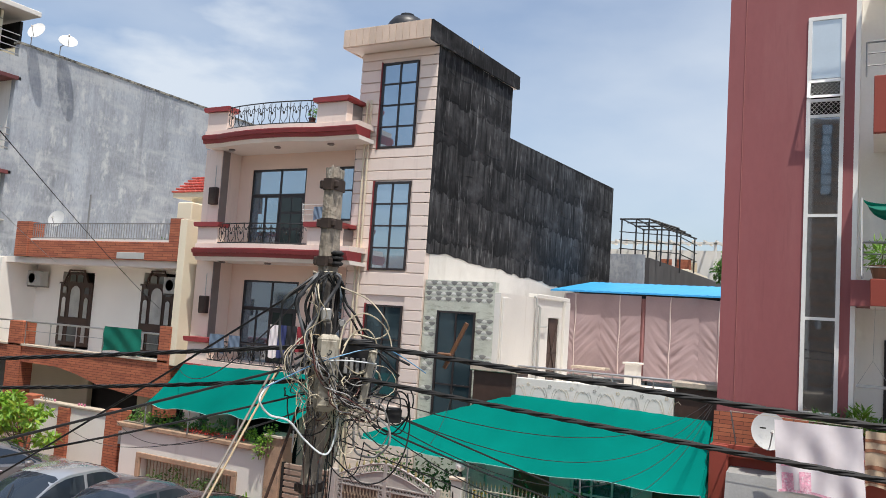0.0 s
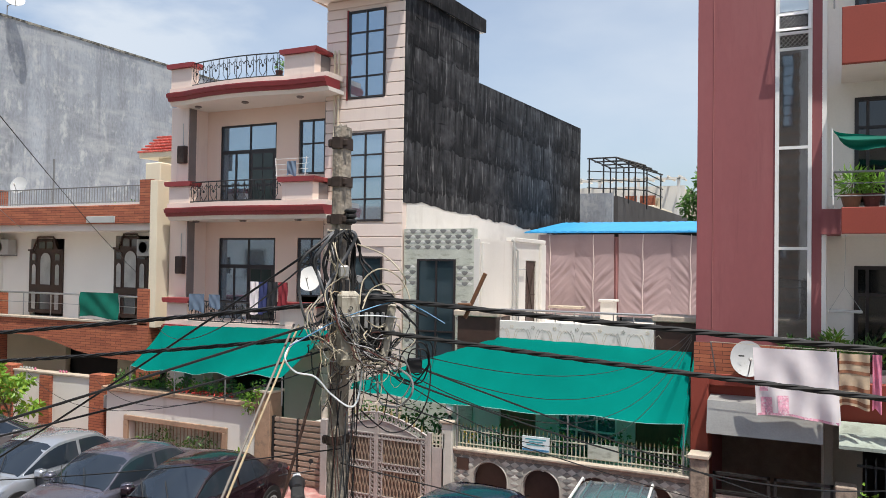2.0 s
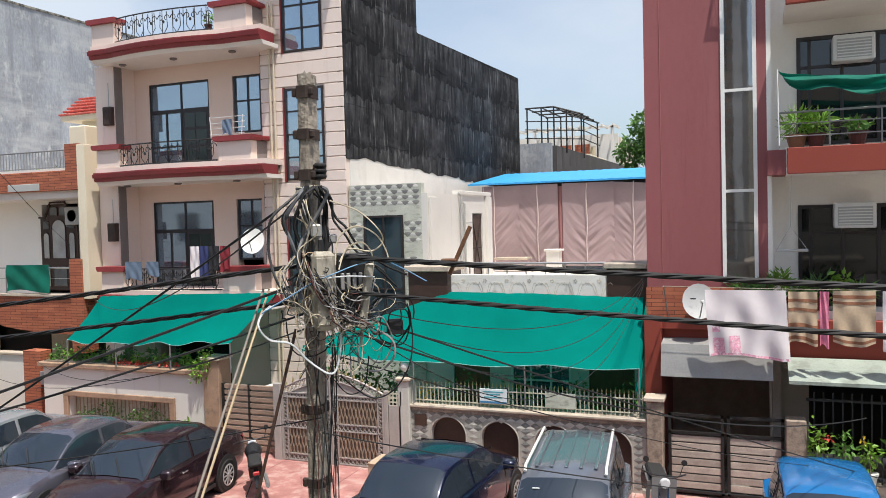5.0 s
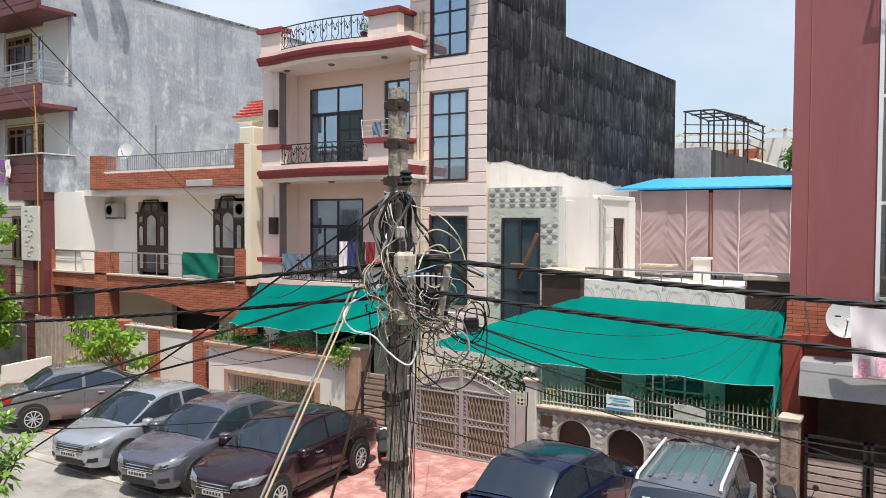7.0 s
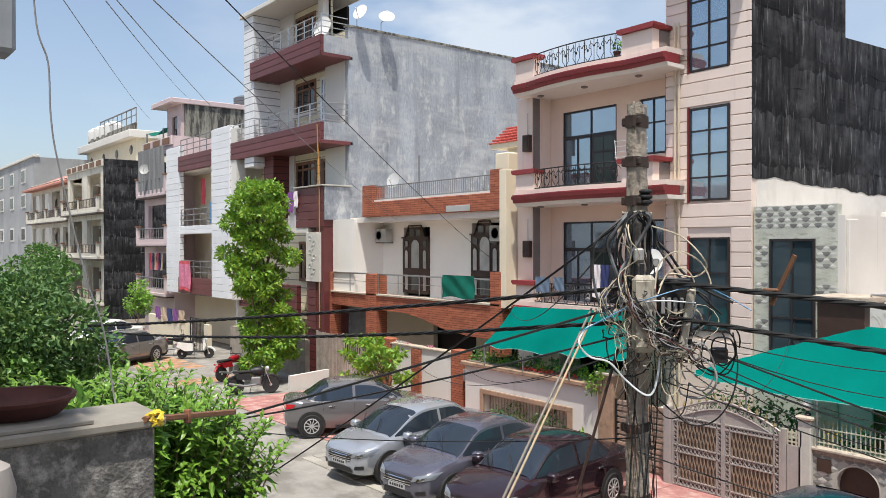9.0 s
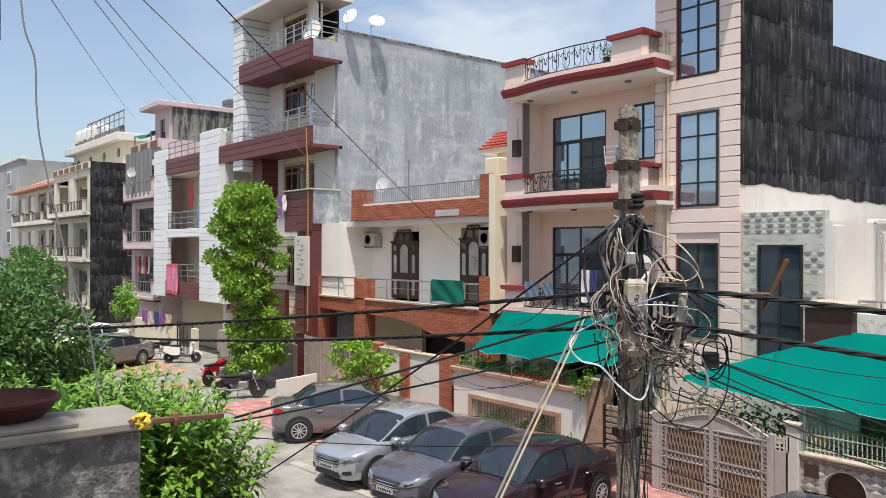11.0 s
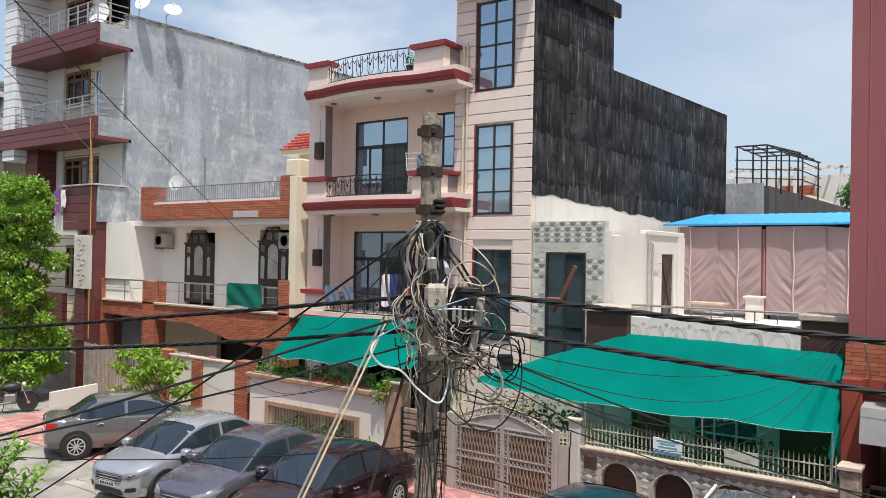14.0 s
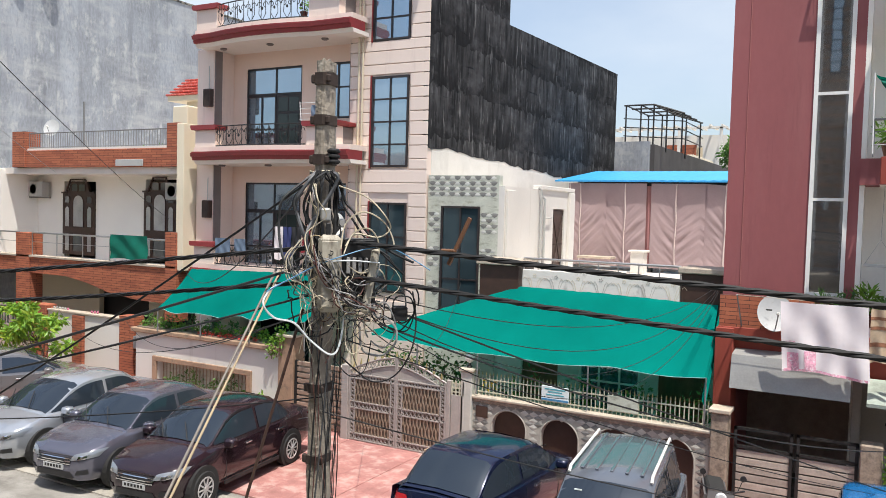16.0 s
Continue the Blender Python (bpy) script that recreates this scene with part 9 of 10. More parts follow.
for x in (-128, -121, -114, -107):
    for z in (6.0, 10.0, 13.0):
        wn_ = part("window", Geo().box(x - 1.1, 19.93, z - 0.1, x + 1.1, 20.0, z + 1.6), "white_wall", gb)
        part("pane", Geo().box(x - 0.9, 19.90, z + 0.1, x + 0.9, 19.93, z + 1.4), "dark_glass", wn_)
part("coping", Geo().box(-135.2, 19.8, 15.6, -100.8, 20.5, 15.9, 0.03), "white_wall", gb)
part("white_bay", Geo().box(-135, 18.2, 6.0, -131, 20, 14.0, 0.05), "white_wall", gb)
yb = thing("house", (-92, 31, 0), "pale yellow house with a railed roof", "house", "houses down the street")
part("wall_shell", Geo().box(-102, 26, 0, -83.5, 34, 16.4, 0.02), "cream_wall", yb)
part("cornice", Geo().box(-103.2, 25.2, 16.4, -83, 34.5, 17.2, 0.05), "white_wall", yb)
part("roof_wall", Geo().box(-101.5, 26, 17.2, -84, 26.3, 18.0), "old_concrete", yb)
for k in range(4):
    part("round_vent", Geo().lathe([(0.0, 0), (0.5, 0), (0.5, 0.05), (0.0, 0.05)], (-100 + k * 5, 25.95, 15.3), 10, "y"), "old_concrete", yb)
rail(yb, (-97, 26.2), (-84, 26.2), 18.0, 19.6, "grey_rail", 8, 0.05, "roof_rail", 2)
for k in range(4):
    solo("water_tank", Geo().lathe([(0, 0), (1.0, 0), (1.05, 0.2), (1.05, 1.2), (0.6, 1.6), (0, 1.7)], (-101.0 + k * 2.3, 26.9, 17.8), 12), "plastic_white", "white plastic water tank on a roof", "water tank", "roof tanks", smooth=True)
# stair head with stained concrete and tanks, on the pinkish house
sh = thing("stair_head", (-45.5, 19, 10.5), "stained concrete stair head with a pink front and flat cap", "roof structure")
part("front", Geo().wall(-48.2, -45.9, 10.9, 13.6, 16.9, 17.1, [(-47.4, -46.5, 11.2, 13.0)]), "plaster_pinkgrey", sh)
part("window_pane", Geo().box(-47.4, 17.0, 11.2, -46.5, 17.05, 13.0), "dark_glass", sh)
part("side", Geo().wall(17.1, 24.0, 10.9, 13.6, -45.9, -45.7, axis="x"), "old_concrete", sh)
part("cap", Geo().box(-49.0, 16.2, 13.6, -45.6, 24.2, 13.9, 0.03), "plaster_pinkgrey", sh)
part("lower_wall", Geo().box(-48.2, 17.1, 10.5, -45.9, 24, 10.9), "plaster_pinkgrey", sh)
for k in range(3):
    solo("water_tank", Geo().lathe([(0, 0), (0.66, 0), (0.70, 0.06), (0.70, 0.28), (0.66, 0.32), (0.70, 0.36), (0.70, 0.58), (0.42, 0.72), (0, 0.76)], (-46.6 + k * 0.2, 21.2 + k * 1.35, 13.9), 14), "tank_grey" if k < 2 else "plastic_white", "ribbed plastic water tank on a stair head", "water tank", "roof tanks", smooth=True)
ta = thing("tarpaulin", (-49.8, 17.5, 11.2), "dark green tarpaulin stretched over a roof frame", "tarpaulin")
part("sheet", Geo().grid(lambda u, v: (-51.0 + 3.0 * u, 16.6 + 3 * v, 12.4 + 0.8 * v - 0.3 * math.sin(u * 3.1) * (1 - v)), 10, 6), "net_dark", ta)
for x in (-51, -48):
    part("post", Geo().tube([(x, 16.6, 11.2), (x, 16.6, 12.4)], 0.05, 5), "grey_rail", ta)
solo("net", Geo().grid(lambda u, v: (-50.7 + 4.6 * u, 15.95 + 0.06 * math.sin(u * 40), 8.4 + 2.75 * v), 40, 4), "net_grey", "grey bird net hung before a balcony", "net")

# ---- roofs behind the shed ----
bk = thing("house", (-10.2, 45, 0), "grey plastered rear house with a dark side wall", "house")
part("front", Geo().box(-11.2, 35.9, 0, -9.5, 36.2, 8.72), "cement", bk)
part("side", Geo().prism([(-9.62, 36.2), (-9.3, 36.2), (-8.95, 58.0), (-9.3, 58.0)], "z", 0, 8.6), "soot_plaster", bk, "dark weathered side wall")
part("rear", Geo().box(-16, 36.2, 0, -9.72, 62, 8.3), "grey_plaster", bk)
pg = thing("roof_frame", (-9.6, 38, 8.7), "dark steel roof frame standing on the rear house", "frame")
for x in (-10.9, -10.2, -9.6, -9.0, -8.3):
    for y in (37.0, 41.0):
        part("post", Geo().tube([(x, y, 8.3), (x, y, 10.5 - (0.0 if x < -9.4 else 0.35 * (x + 9.6)))], 0.04, 5), "iron", pg)
for y in (37.0, 38.3, 39.6, 41.0):
    part("beam", Geo().tube([(-11.0, y, 10.5), (-9.6, y, 10.5), (-8.2, y, 10.05)], 0.04, 5), "iron", pg)
for x, z in ((-10.9, 10.5), (-10.2, 10.5), (-9.6, 10.5), (-9.0, 10.3), (-8.3, 10.05)):
    part("beam", Geo().tube([(x, 37, z), (x, 41, z)], 0.035, 5), "iron", pg)
for z in (9.1, 9.5, 9.9):
    part("rail", Geo().tube([(-11, 37, z), (-8.2, 37, z - 0.2), (-8.2, 41, z - 0.2)], 0.025, 5), "iron", pg)
fb = thing("house", (-13, 72, 0), "distant white house with a pergola roof", "house")
part("wall_shell", Geo().wall(-22, -11.6, 0, 12.2, 68, 68.3, [(-15.5, -13.5, 9.6, 11.2), (-19.5, -17.5, 9.6, 11.2), (-15.5, -13.5, 6, 8)]), "white_wall", fb)
part("rear", Geo().box(-22, 69.4, 0, -11.6, 78, 12.0), "cream_wall", fb)
for k in range(12):
    part("pergola_beam", Geo().box(-22 + k * 0.92, 66.6, 12.78, -21.85 + k * 0.92, 70, 12.92), "white_wall", fb)
part("pergola_edge", Geo().box(-22, 66.8, 12.6, -11.4, 67.0, 12.78), "white_wall", fb)
for x in (-21.8, -18.5, -15.2, -11.9):
    part("pergola_post", Geo().box(x - 0.11, 66.8, 9.0, x + 0.11, 67.0, 12.7), "white_wall", fb)
part("awning_band", Geo().box(-16.5, 67.7, 9.2, -12.5, 68.0, 9.5), "net_green", fb)
part("brick_band", Geo().box(-16.5, 67.7, 10.2, -14, 68.0, 11.4), "brick_clad", fb)
oc = thing("house", (-15, 60, 0), "low ochre roof behind the rear house", "house")
part("wall_shell", Geo().box(-19, 55, 0, -11.5, 62, 9.6, 0.02), "cream_wall", oc)

# ---- the camera's own row of houses, which closes the street ----
for i, (xa, xb, hh) in enumerate(((-70, -44, 9), (-43.5, -26, 8.8), (-25.5, -9, 8.5), (-8.5, 6, 10.5), (6.5, 40, 9.5))):
    ow = thing("house", ((xa + xb) / 2, -8, 0), "plain plastered house on the near side of the street", "house", "houses of the near side")
    part("wall_shell", Geo().wall(xa, xb, 0, hh, -3.4, -3.2, [(xa + (xb - xa) * (k + 0.3) / 4, xa + (xb - xa) * (k + 0.7) / 4, z, z + 1.7) for k in range(4) for z in (1.0, 4.4, 7.6) if z + 1.8 < hh]), ("cream_wall", "white_wall", "pink_shade", "cream_wall", "white_wall")[i], ow)
    # one near-black block stands for the shade of all the rooms
    part("rooms", Geo().box(xa, -14, 0, xb, -4.2, hh - 0.1), "room_shade", ow)


# ---- dishes, laundry and other small things ----
def dish(at, r, face, label, mast=0.4, mt="plastic_white", reach=(0, 0, 0)):
    """A satellite dish: bowl, feed arm and mast. face: the way that it looks."""
    D = thing("satellite_dish", at, label, "satellite dish", "satellite dishes")
    f = Vector(face).normalized()
    s = f.cross(Vector((0, 0, 1))).normalized()
    u = s.cross(f)
    c = Vector(at) + Vector((0, 0, mast)) + f * 0.10 + Vector(reach)
    g = Geo()
    vs, fs, n = [], [], 20
    for i, q in enumerate((0.0, 0.35, 0.7, 1.0)):
        for k in range(n):
            a = 2 * math.pi * k / n
            vs.append(c + (s * math.cos(a) + u * math.sin(a) * 1.08) * r * q + f * (0.18 * r * q * q))
    for i in range(3):
        fs += [(i * n + k, i * n + (k + 1) % n, (i + 1) * n + (k + 1) % n, (i + 1) * n + k) for k in range(n)]
    m = len(vs)
    vs += [v - f * 0.012 for v in vs]
    fs += [tuple(m + q for q in reversed(t)) for t in fs] + [(3 * n + k, 3 * n + (k + 1) % n, m + 3 * n + (k + 1) % n, m + 3 * n + k) for k in range(n)]
    part("bowl", g.add(vs, fs), mt, D, smooth=True)
    tip = c + f * r * 1.1 - u * r * 0.15
    part("feed_arm", Geo().tube([c - u * r * 0.98, tip], 0.012, 5), "grey_rail", D)
    part("feed_horn", Geo().cyl(tip, tip - f * 0.09, 0.025, 0.03, 8), "plastic_white", D)
    part("mast", Geo().tube([Vector(at), Vector(at) + Vector((0, 0, mast)), c - f * 0.03], 0.018, 6), "grey_rail", D)
    return D


md = dish((-1.75, 15.55, 3.30), 0.31, (0.30, -1.0, 0.28), "round grey-white satellite dish bolted to the brick terrace rail", 0.32, "dish_grey")
part("dark_marking", Geo().box(-1.86, 15.325, 3.70, -1.76, 15.33, 3.725), "iron", md)
dish((-12.25, 16.45, 4.55), 0.30, (0.3, -1.0, 0.3), "white satellite dish on the pink house's balcony", 0.32)
dish((-26.55, 18.6, 7.2), 0.30, (0.4, -1.0, 0.35), "white satellite dish on the roof terrace", 0.7, "dish_grey")
dish((-28.05, 17.75, 14.38), 0.33, (0.35, -0.9, 0.45), "white satellite dish bracketed out from the grey wall's top", 0.38, reach=(0.40, 0, 0.05))
dish((-28.05, 18.95, 14.38), 0.34, (0.75, -0.45, 0.75), "white satellite dish tilted to the sky above the grey wall", 0.36, reach=(0.42, 0, 0.05))
dish((-29.4, 17.0, 13.95), 0.45, (0.4, -1, 0.3), "white satellite dish behind a balcony rail", 0.5)
dish((-48.9, 15.8, 9.6), 0.3, (0.8, -0.6, 0.3), "grey satellite dish on a far balcony", 0.3, "tin_grey")


def cloth(name, x0, x1, y, z0, z1, mt, label, folds=3, amp=0.03, bands=(), skew=0.0, seed=0.0, group="washing on the lines"):
    """A hanging cloth with soft folds; bands: (bottom, top, material) as shares of its height."""
    C = thing(name, ((x0 + x1) / 2, y, z0), label, "laundry", group)

    def fn(u, v, off=0.0):
        return (x0 + (x1 - x0) * u + skew * (1 - v) * (z1 - z0), y - off + amp * math.sin(u * folds * 6.28 + seed) * (1.2 - v) + 0.5 * amp * math.sin(u * 11 + v * 7 + seed), z1 + (z0 - z1) * (1 - v) + 0.04 * (1 - v) * math.sin(u * 5 + seed))

    part("sheet", Geo().grid(fn, 26, 14), mt, C, smooth=True)
    for a, b, m2 in bands:
        part("pattern_band", Geo().grid(lambda u, v: fn(u, a + (b - a) * v, 0.006), 26, 4), m2, C, smooth=True)
    return C


cloth("bed_sheet", -1.58, -0.24, 14.90, 2.72, 3.92, "cloth_white", "white bed sheet with a pink printed border drying on a line", 3, 0.035, skew=0.06)
bx = bpy.data.objects["bed_sheet"]
for u0, u1, v0, v1 in ((0.06, 0.20, 0.03, 0.27), (0.27, 0.40, 0.03, 0.30), (0.02, 0.98, 0.0, 0.035), (0.06, 0.16, 0.36, 0.44)):
    part("printed_patch", Geo().grid(lambda u, v: (lambda q, r: (-1.58 + 1.34 * q + 0.06 * (1 - r) * 1.2, 14.892 + 0.035 * math.sin(q * 18.84) * (1.2 - r) + 0.0175 * math.sin(q * 11 + r * 7), 3.92 - 1.2 * (1 - r) + 0.04 * (1 - r) * math.sin(q * 5)))(u0 + (u1 - u0) * u, v0 + (v1 - v0) * v), 12, 6), "cloth_print", bx, smooth=True)
cloth("patterned_cloth", -0.20, 0.26, 14.90, 3.0, 3.90, "cloth_tan", "tan cloth with brown woven bands drying on a line", 2, 0.03, ((0.05, 0.12, "cloth_brown"), (0.30, 0.38, "cloth_brown"), (0.62, 0.68, "cloth_brown"), (0.80, 0.86, "cloth_brown")))
cloth("patterned_cloth", 0.30, 0.44, 14.95, 2.95, 3.90, "cloth_pink", "pale pink towel drying on a line", 1, 0.03)
cloth("patterned_cloth", 0.50, 1.15, 14.90, 3.0, 3.92, "cloth_tan", "tan cloth with brown woven bands drying on a line", 2, 0.03, ((0.05, 0.10, "cloth_brown"), (0.75, 0.80, "cloth_brown"), (0.86, 0.92, "cloth_brown")), seed=2)
cloth("patterned_cloth", 1.25, 2.2, 14.90, 2.9, 3.92, "cloth_white", "white cloth drying on a line", 2, 0.03, seed=3)
solo("washing_line", Geo().tube(sag((-2.3, 14.95, 3.98), (6.0, 14.9, 3.98), 0.05, 16), 0.006, 4), "wire_cream", "thin washing line before the maroon block", "washing line")
wl_ = thing("drying_bracket", (-1.2, 15.5, 3.3), "steel brackets that hold the washing lines", "bracket")
for x in (-2.3, 1.8, 6.0):
    part("arm", Geo().tube([(x, 15.62, 3.35), (x, 14.93, 3.98)], 0.014, 5), "grey_rail", wl_)
tp_ = thing("tarpaulin", (-0.3, 15.12, 7.2), "dark green cloth gathered and tied above a balcony rail", "tarpaulin")


def gathered(u, v):
    """A loose strip that hangs in slanting creases from its tied corner."""
    x = -0.31 + 2.9 * u
    zt = 7.75 - 0.20 * math.sqrt(u) - 0.10 * u
    hgt = 0.20 + 0.16 * math.sqrt(u) + 0.05 * math.sin(u * 19)
    return (x + 0.12 * v, 15.12 + 0.07 * math.sin(v * 9 + u * 6) + 0.03 * math.sin(u * 31 + v * 5), zt - hgt * v)


part("sheet", Geo().grid(gathered, 60, 16), "net_dark", tp_, smooth=True)
part("tie_post", Geo().tube([(-0.31, 15.14, 6.45), (-0.33, 15.12, 7.78)], 0.012, 5), "white_frame", tp_)
cloth("green_cloth", -20.7, -19.05, 16.42, 3.60, 4.34, "net_dark", "green cloth hung over the steel balcony rail", 1, 0.04)
for i, (x, w, m2, z0, lab) in enumerate(((-16.2, 0.55, "cloth_blue", 3.95, "pale blue cloth"), (-15.5, 0.4, "cloth_blue", 4.05, "blue checked cloth"), (-14.1, 0.30, "cloth_white", 3.95, "white shirt"), (-13.8, 0.28, "cloth_navy", 3.98, "navy blue shirt"), (-13.5, 0.32, "black_plastic", 4.15, "black trousers"), (-13.15, 0.3, "cloth_maroon", 4.18, "dark red cloth"))):
    cloth("laundry", x, x + w, 16.28, z0, 4.42 if i < 2 else 4.80, m2, lab + " drying on the pink balcony rail", 2, 0.012 if i < 2 else 0.03, seed=i)
cloth("towel", -43.4, -41.7, 15.85, 2.9, 4.5, "cloth_red", "pink-red towel hung over a balcony panel", 3, 0.04, ((0.1, 0.9, "cloth_pink"),))
cloth("laundry", -42.6, -42.0, 16.8, 7.6, 9.0, "cloth_red", "red cloth hanging in a balcony", 2, 0.04)
cloth("laundry", -30.8, -30.3, 15.98, 6.75, 7.6, "cloth_purple", "purple clothes drying on a balcony", 2, 0.04)
cloth("laundry", -30.25, -29.9, 15.98, 6.95, 7.6, "cloth_white", "white cloth drying on a balcony", 2, 0.04)
solo("washing_line", Geo().tube([(-50.7, 16.1, 4.92), (-45.9, 16.1, 4.92)], 0.012, 4), "wire_cream", "washing line across a far balcony", "washing line")
for i in range(6):
    cloth("laundry", -49.0 + i * 0.4, -48.7 + i * 0.4, 16.1, 3.9, 4.9, ("cloth_red", "cloth_navy", "cloth_tan")[i % 3], "small clothes drying in a far balcony", 1, 0.03, seed=i)
for i in range(5):
    cloth("laundry", -44.3 + i * 0.9, -43.5 + i * 0.9, 14.85, 1.35, 2.0, ("cloth_purple", "cloth_tan", "cloth_navy")[i % 3], "clothes laid over a garden wall", 1, 0.03, seed=i)
for i in range(9):
    solo("wall_ornament", Geo().lathe([(0.0, 0), (0.022, 0), (0.034, 0.035), (0.020, 0.07), (0, 0.08)], (-22.1 + i * 0.13 + (0.95 if i > 5 else 0.0), 15.55, 2.04), 8), ("pvc_grey", "cloth_pink")[1 if i > 4 else 0], "small glazed ornament on the wall coping", "ornament", "wall ornaments")


def split_ac(at, label):
    A = thing("air_conditioner", at, label, "air conditioner", "outdoor units")
    x, y, z = at
    part("casing", Geo().box(x - 0.38, y - 0.14, z, x + 0.38, y + 0.16, z + 0.52, 0.02), "pvc_grey", A)
    part("fan_ring", Geo().lathe([(0.17, 0), (0.20, 0), (0.20, -0.02), (0.17, -0.02)], (x - 0.08, y - 0.14, z + 0.26), 18, "y"), "pvc_grey", A)
    part("fan_grille", Geo().lathe([(0.0, 0), (0.17, 0)], (x - 0.08, y - 0.166, z + 0.26), 18, "y"), "grey_rail", A)
    for s in (-0.3, 0.3):
        part("bracket", Geo().box(x + s - 0.02, y - 0.15, z - 0.05, x + s + 0.02, y + 0.25, z), "grey_rail", A)
    return A


split_ac((-26.0, 17.65, 5.45), "cream outdoor air-conditioning unit on the white wall")
split_ac((-19.2, 17.65, 5.45), "cream outdoor air-conditioning unit by the carved window")
# red tiled hood and cream tank between the two houses
rh = thing("roof_hood", (-19.6, 19, 8.4), "small red-tiled hood on the roof edge", "roof")
part("hood_base", Geo().box(-20.5, 18.4, 8.62, -18.9, 20.0, 8.78), "cream_wall", rh)
for k in range(6):
    for i in range(8):
        part("roof_tile", Geo().box(-20.55 + i * 0.22, 18.35 + k * 0.16, 8.78 + k * 0.12, -20.35 + i * 0.22, 18.55 + k * 0.16, 8.84 + k * 0.12, 0.015), "roof_red", rh)
part("hood_wall", Geo().box(-19.95, 18.7, 6.4, -18.9, 20.0, 8.62), "cream_wall", rh)
solo("roof_pillar", Geo().box(-19.05, 17.3, 6.4, -18.42, 17.9, 8.27, 0.03), "cream_wall", "cream plastered pillar on the roof terrace", "pillar")
mp_ = solo("roof_mast", Geo().tube([(-22.6, 16.9, 6.4), (-22.6, 16.9, 8.5)], 0.03, 6), "grey_rail", "thin steel mast on the roof terrace", "mast")
ck = thing("drying_rack", (-13.0, 16.6, 7.54), "white wire drying rack on the balcony parapet", "rack")
rk = Geo()
for s in (0, 1):
    rk.tube([(-13.45 + s * 0.9, 16.5, 7.55), (-13.5 + s * 1.0, 16.5, 8.05)], 0.012, 5)
for k in range(4):
    rk.tube([(-13.5, 16.5, 7.6 + k * 0.14), (-12.45, 16.5, 7.6 + k * 0.14)], 0.009, 4)
part("frame", rk, "white_frame", ck)
cloth("laundry", -13.1, -12.8, 16.47, 7.58, 7.95, "cloth_blue", "pale blue cloth on a drying rack", 1, 0.02)
# stack of cartons by the navy car
bxs = thing("carton", (-7.3, 13.9, 0.03), "brown cardboard carton with blue print on the paving", "carton")
part("box", Geo().box(-7.75, 13.5, 0.03, -7.05, 14.1, 0.62, 0.01), "cloth_tan", bxs)
part("flap", Geo().box(-7.76, 13.48, 0.62, -7.04, 14.12, 0.635), "cloth_tan", bxs)
part("blue_print", Geo().box(-7.70, 13.494, 0.2, -7.5, 13.499, 0.42), "wire_blue", bxs)

# ---- the balcony from which the street is seen ----
PB = thing("balcony_parapet", (-3.68, 0, 3.7), "weathered plaster parapet with a pale stone slab on top", "parapet")
part("masonry", Geo().box(-3.84, -3.2, 3.4, -3.50, 1.24, 4.53, 0.01), "parapet_plaster", PB)
part("slab", Geo().box(-3.89, -3.2, 4.53, -3.46, 1.28, 4.575, 0.01), "stone_slab", PB)
part("balcony_floor", Geo().box(-3.86, -3.2, 3.3, 3.0, 0.6, 3.45), "concrete", PB)
bw_ = solo("clay_bowl", Geo().lathe([(0.0, 0.0), (0.13, 0.0), (0.15, 0.01), (0.19, 0.045), (0.21, 0.078), (0.226, 0.088), (0.231, 0.102), (0.224, 0.110), (0.212, 0.108), (0.20, 0.08), (0.15, 0.045), (0.0, 0.035)], (-3.78, 0.75, 4.575), 32), "terracotta", "shallow dark clay bowl on the parapet slab", "bowl", smooth=True)
solo("stone_offcut", Geo().box(-3.71, 0.45, 4.575, -3.48, 0.98, 4.595, 0.004), "stone_slab", "flat stone offcut on the parapet", "stone")
sk = thing("wood_stick", (-3.6, 1.3, 4.5), "old wooden stick tied to the parapet with yellow ribbon", "stick")
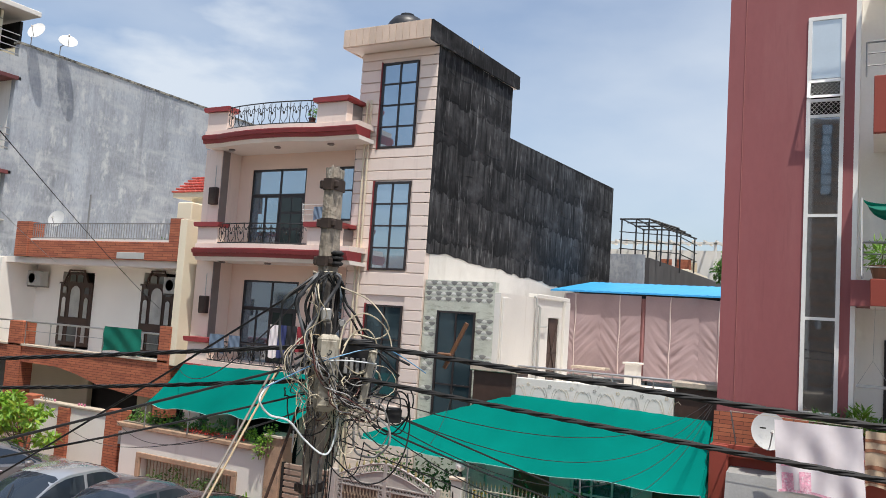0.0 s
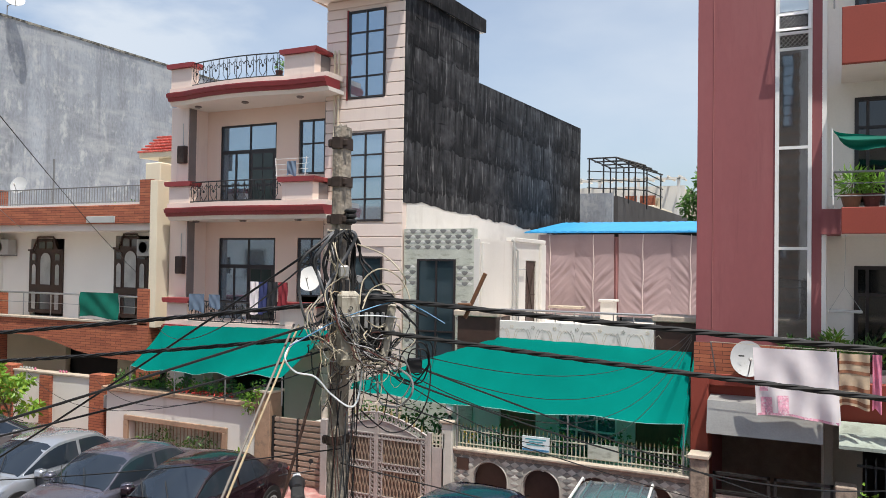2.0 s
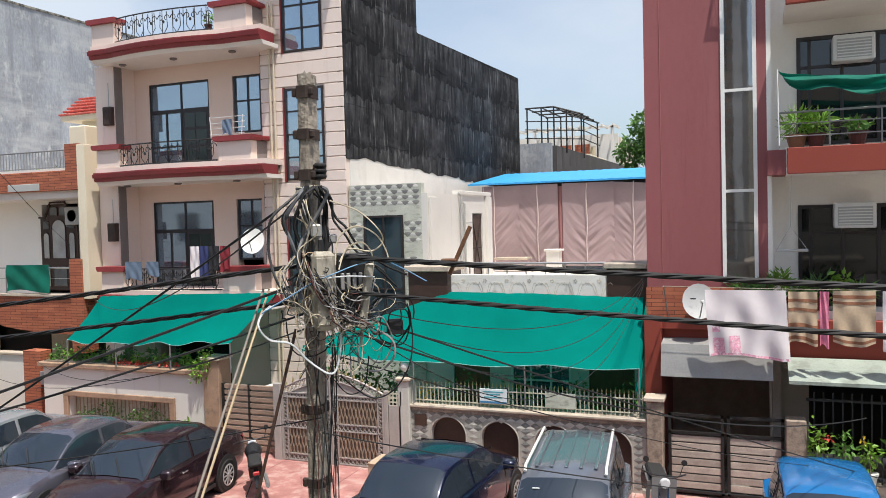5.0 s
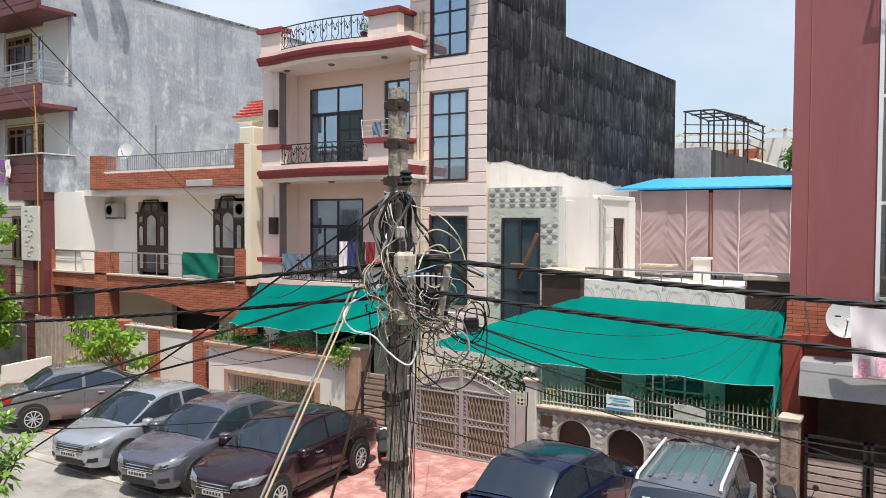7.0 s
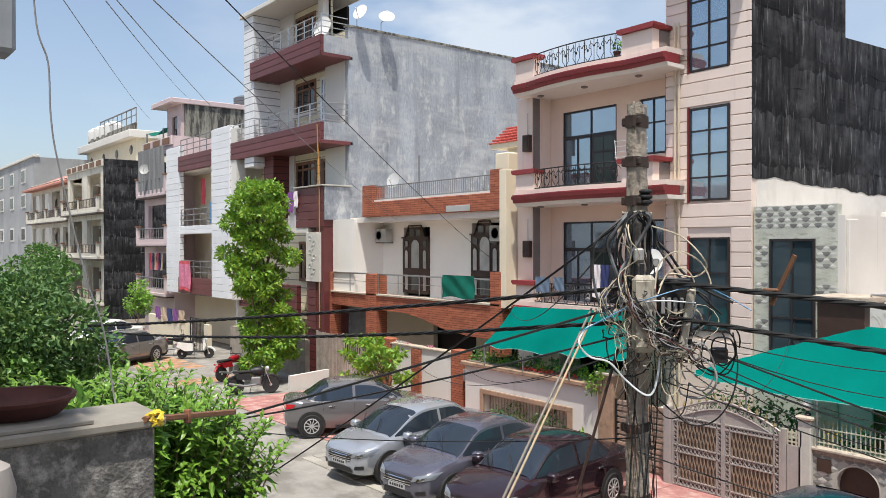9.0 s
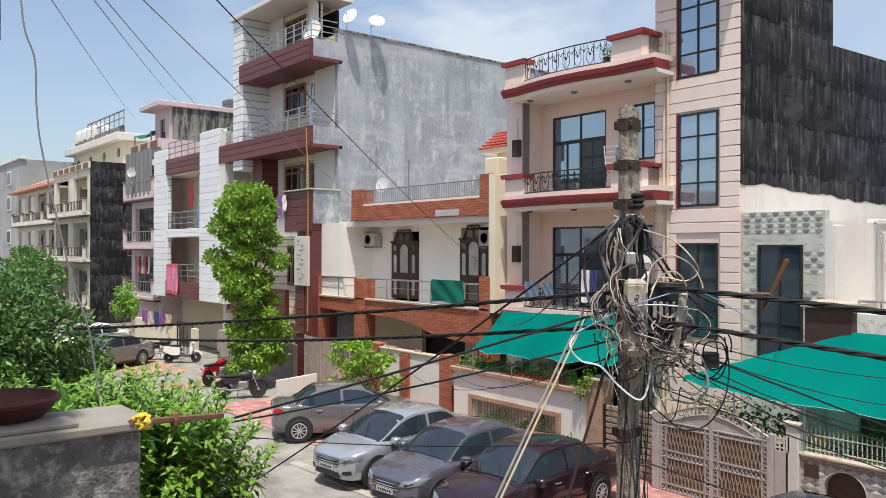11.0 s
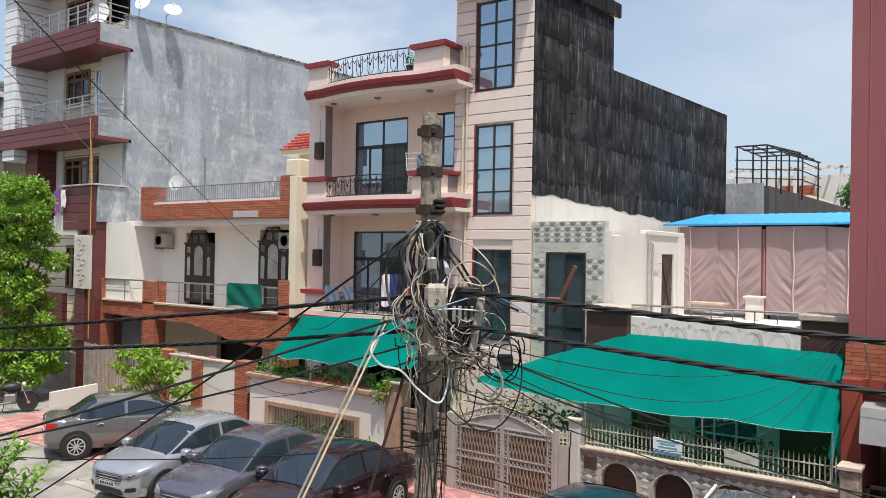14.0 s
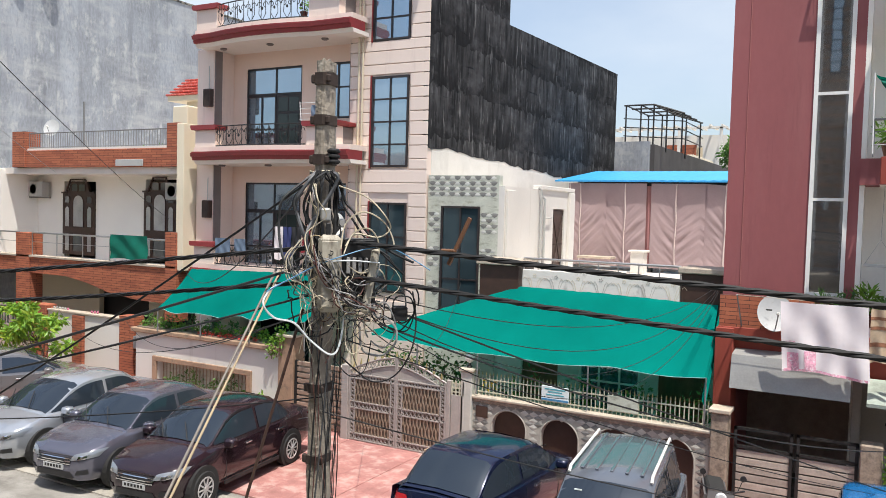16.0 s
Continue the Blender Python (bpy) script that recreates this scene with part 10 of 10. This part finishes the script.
part("stick", Geo().tube([(-3.46, 1.18, 4.57), (-3.75, 1.55, 4.495), (-3.96, 1.81, 4.44)], 0.015, 6), "wood_brown", sk)
part("binding", Geo().lathe([(0.017, -0.03), (0.021, 0), (0.017, 0.03)], (-3.67, 1.45, 4.515), 8), "cloth_brown", sk)
part("yellow_ribbon", Geo().tube([(-3.48 + 0.03 * math.cos(k * 0.9) + 0.012 * math.cos(k * 2.3), 1.235 + 0.03 * math.sin(k * 1.4), 4.565 + 0.03 * math.sin(k * 0.9)) for k in range(26)], 0.009, 5), "flower_yellow", sk, "yellow ribbon knot")
solo("white_pot", Geo().lathe([(0.0, 0), (0.034, 0.0), (0.048, 0.035), (0.051, 0.07), (0.042, 0.105), (0.025, 0.116), (0.0, 0.12)], (-1.30, 0.250, 4.89), 20), "dull_plaster", "pale grey rounded pot on the near ledge", "pot", smooth=True)
solo("near_ledge", Geo().box(-1.42, -1.0, 3.45, -1.2, 0.38, 4.90, 0.01), "parapet_plaster", "plaster ledge beside the balcony", "ledge")
solo("window_hood", Geo().box(-2.10, -3.3, 5.77, -2.0, 0.43, 6.2, 0.01), "cement", "grey concrete hood above the balcony", "hood")
# front of the house to which the balcony belongs: a stair tower with a strip of split stone between beige pilasters
OWN = thing("house", (-2.0, -1.5, 0), "beige plastered house with a split-stone strip and small stair windows", "house")
part("wall", Geo().box(-2.95, -1.7, 0, -1.0, -1.3, 13.9), "dull_plaster", OWN)
for x0, x1 in ((-2.75, -2.42), (-1.55, -1.22)):
    part("pilaster", Geo().box(x0, -1.3, 3.45, x1, -1.2, 13.9, 0.01), "terrace_plaster", OWN)
for k in range(70):
    z = 3.6 + k * 0.145
    part("stone_course", Geo().box(-2.42, -1.3, z, -1.55, -1.27 + 0.012 * ((k * 7) % 5) / 4, z + 0.135, 0.006), ("granite", "coping_brown")[k % 3 == 0], OWN)
st_w = part("stair_window", Geo().box(-2.16, -1.26, 10.9, -1.78, -1.22, 13.7), "iron", OWN)
for k in range(7):
    part("pane", Geo().box(-2.13, -1.22, 10.94 + k * 0.395, -1.81, -1.215, 11.30 + k * 0.395), "tint_glass", st_w)
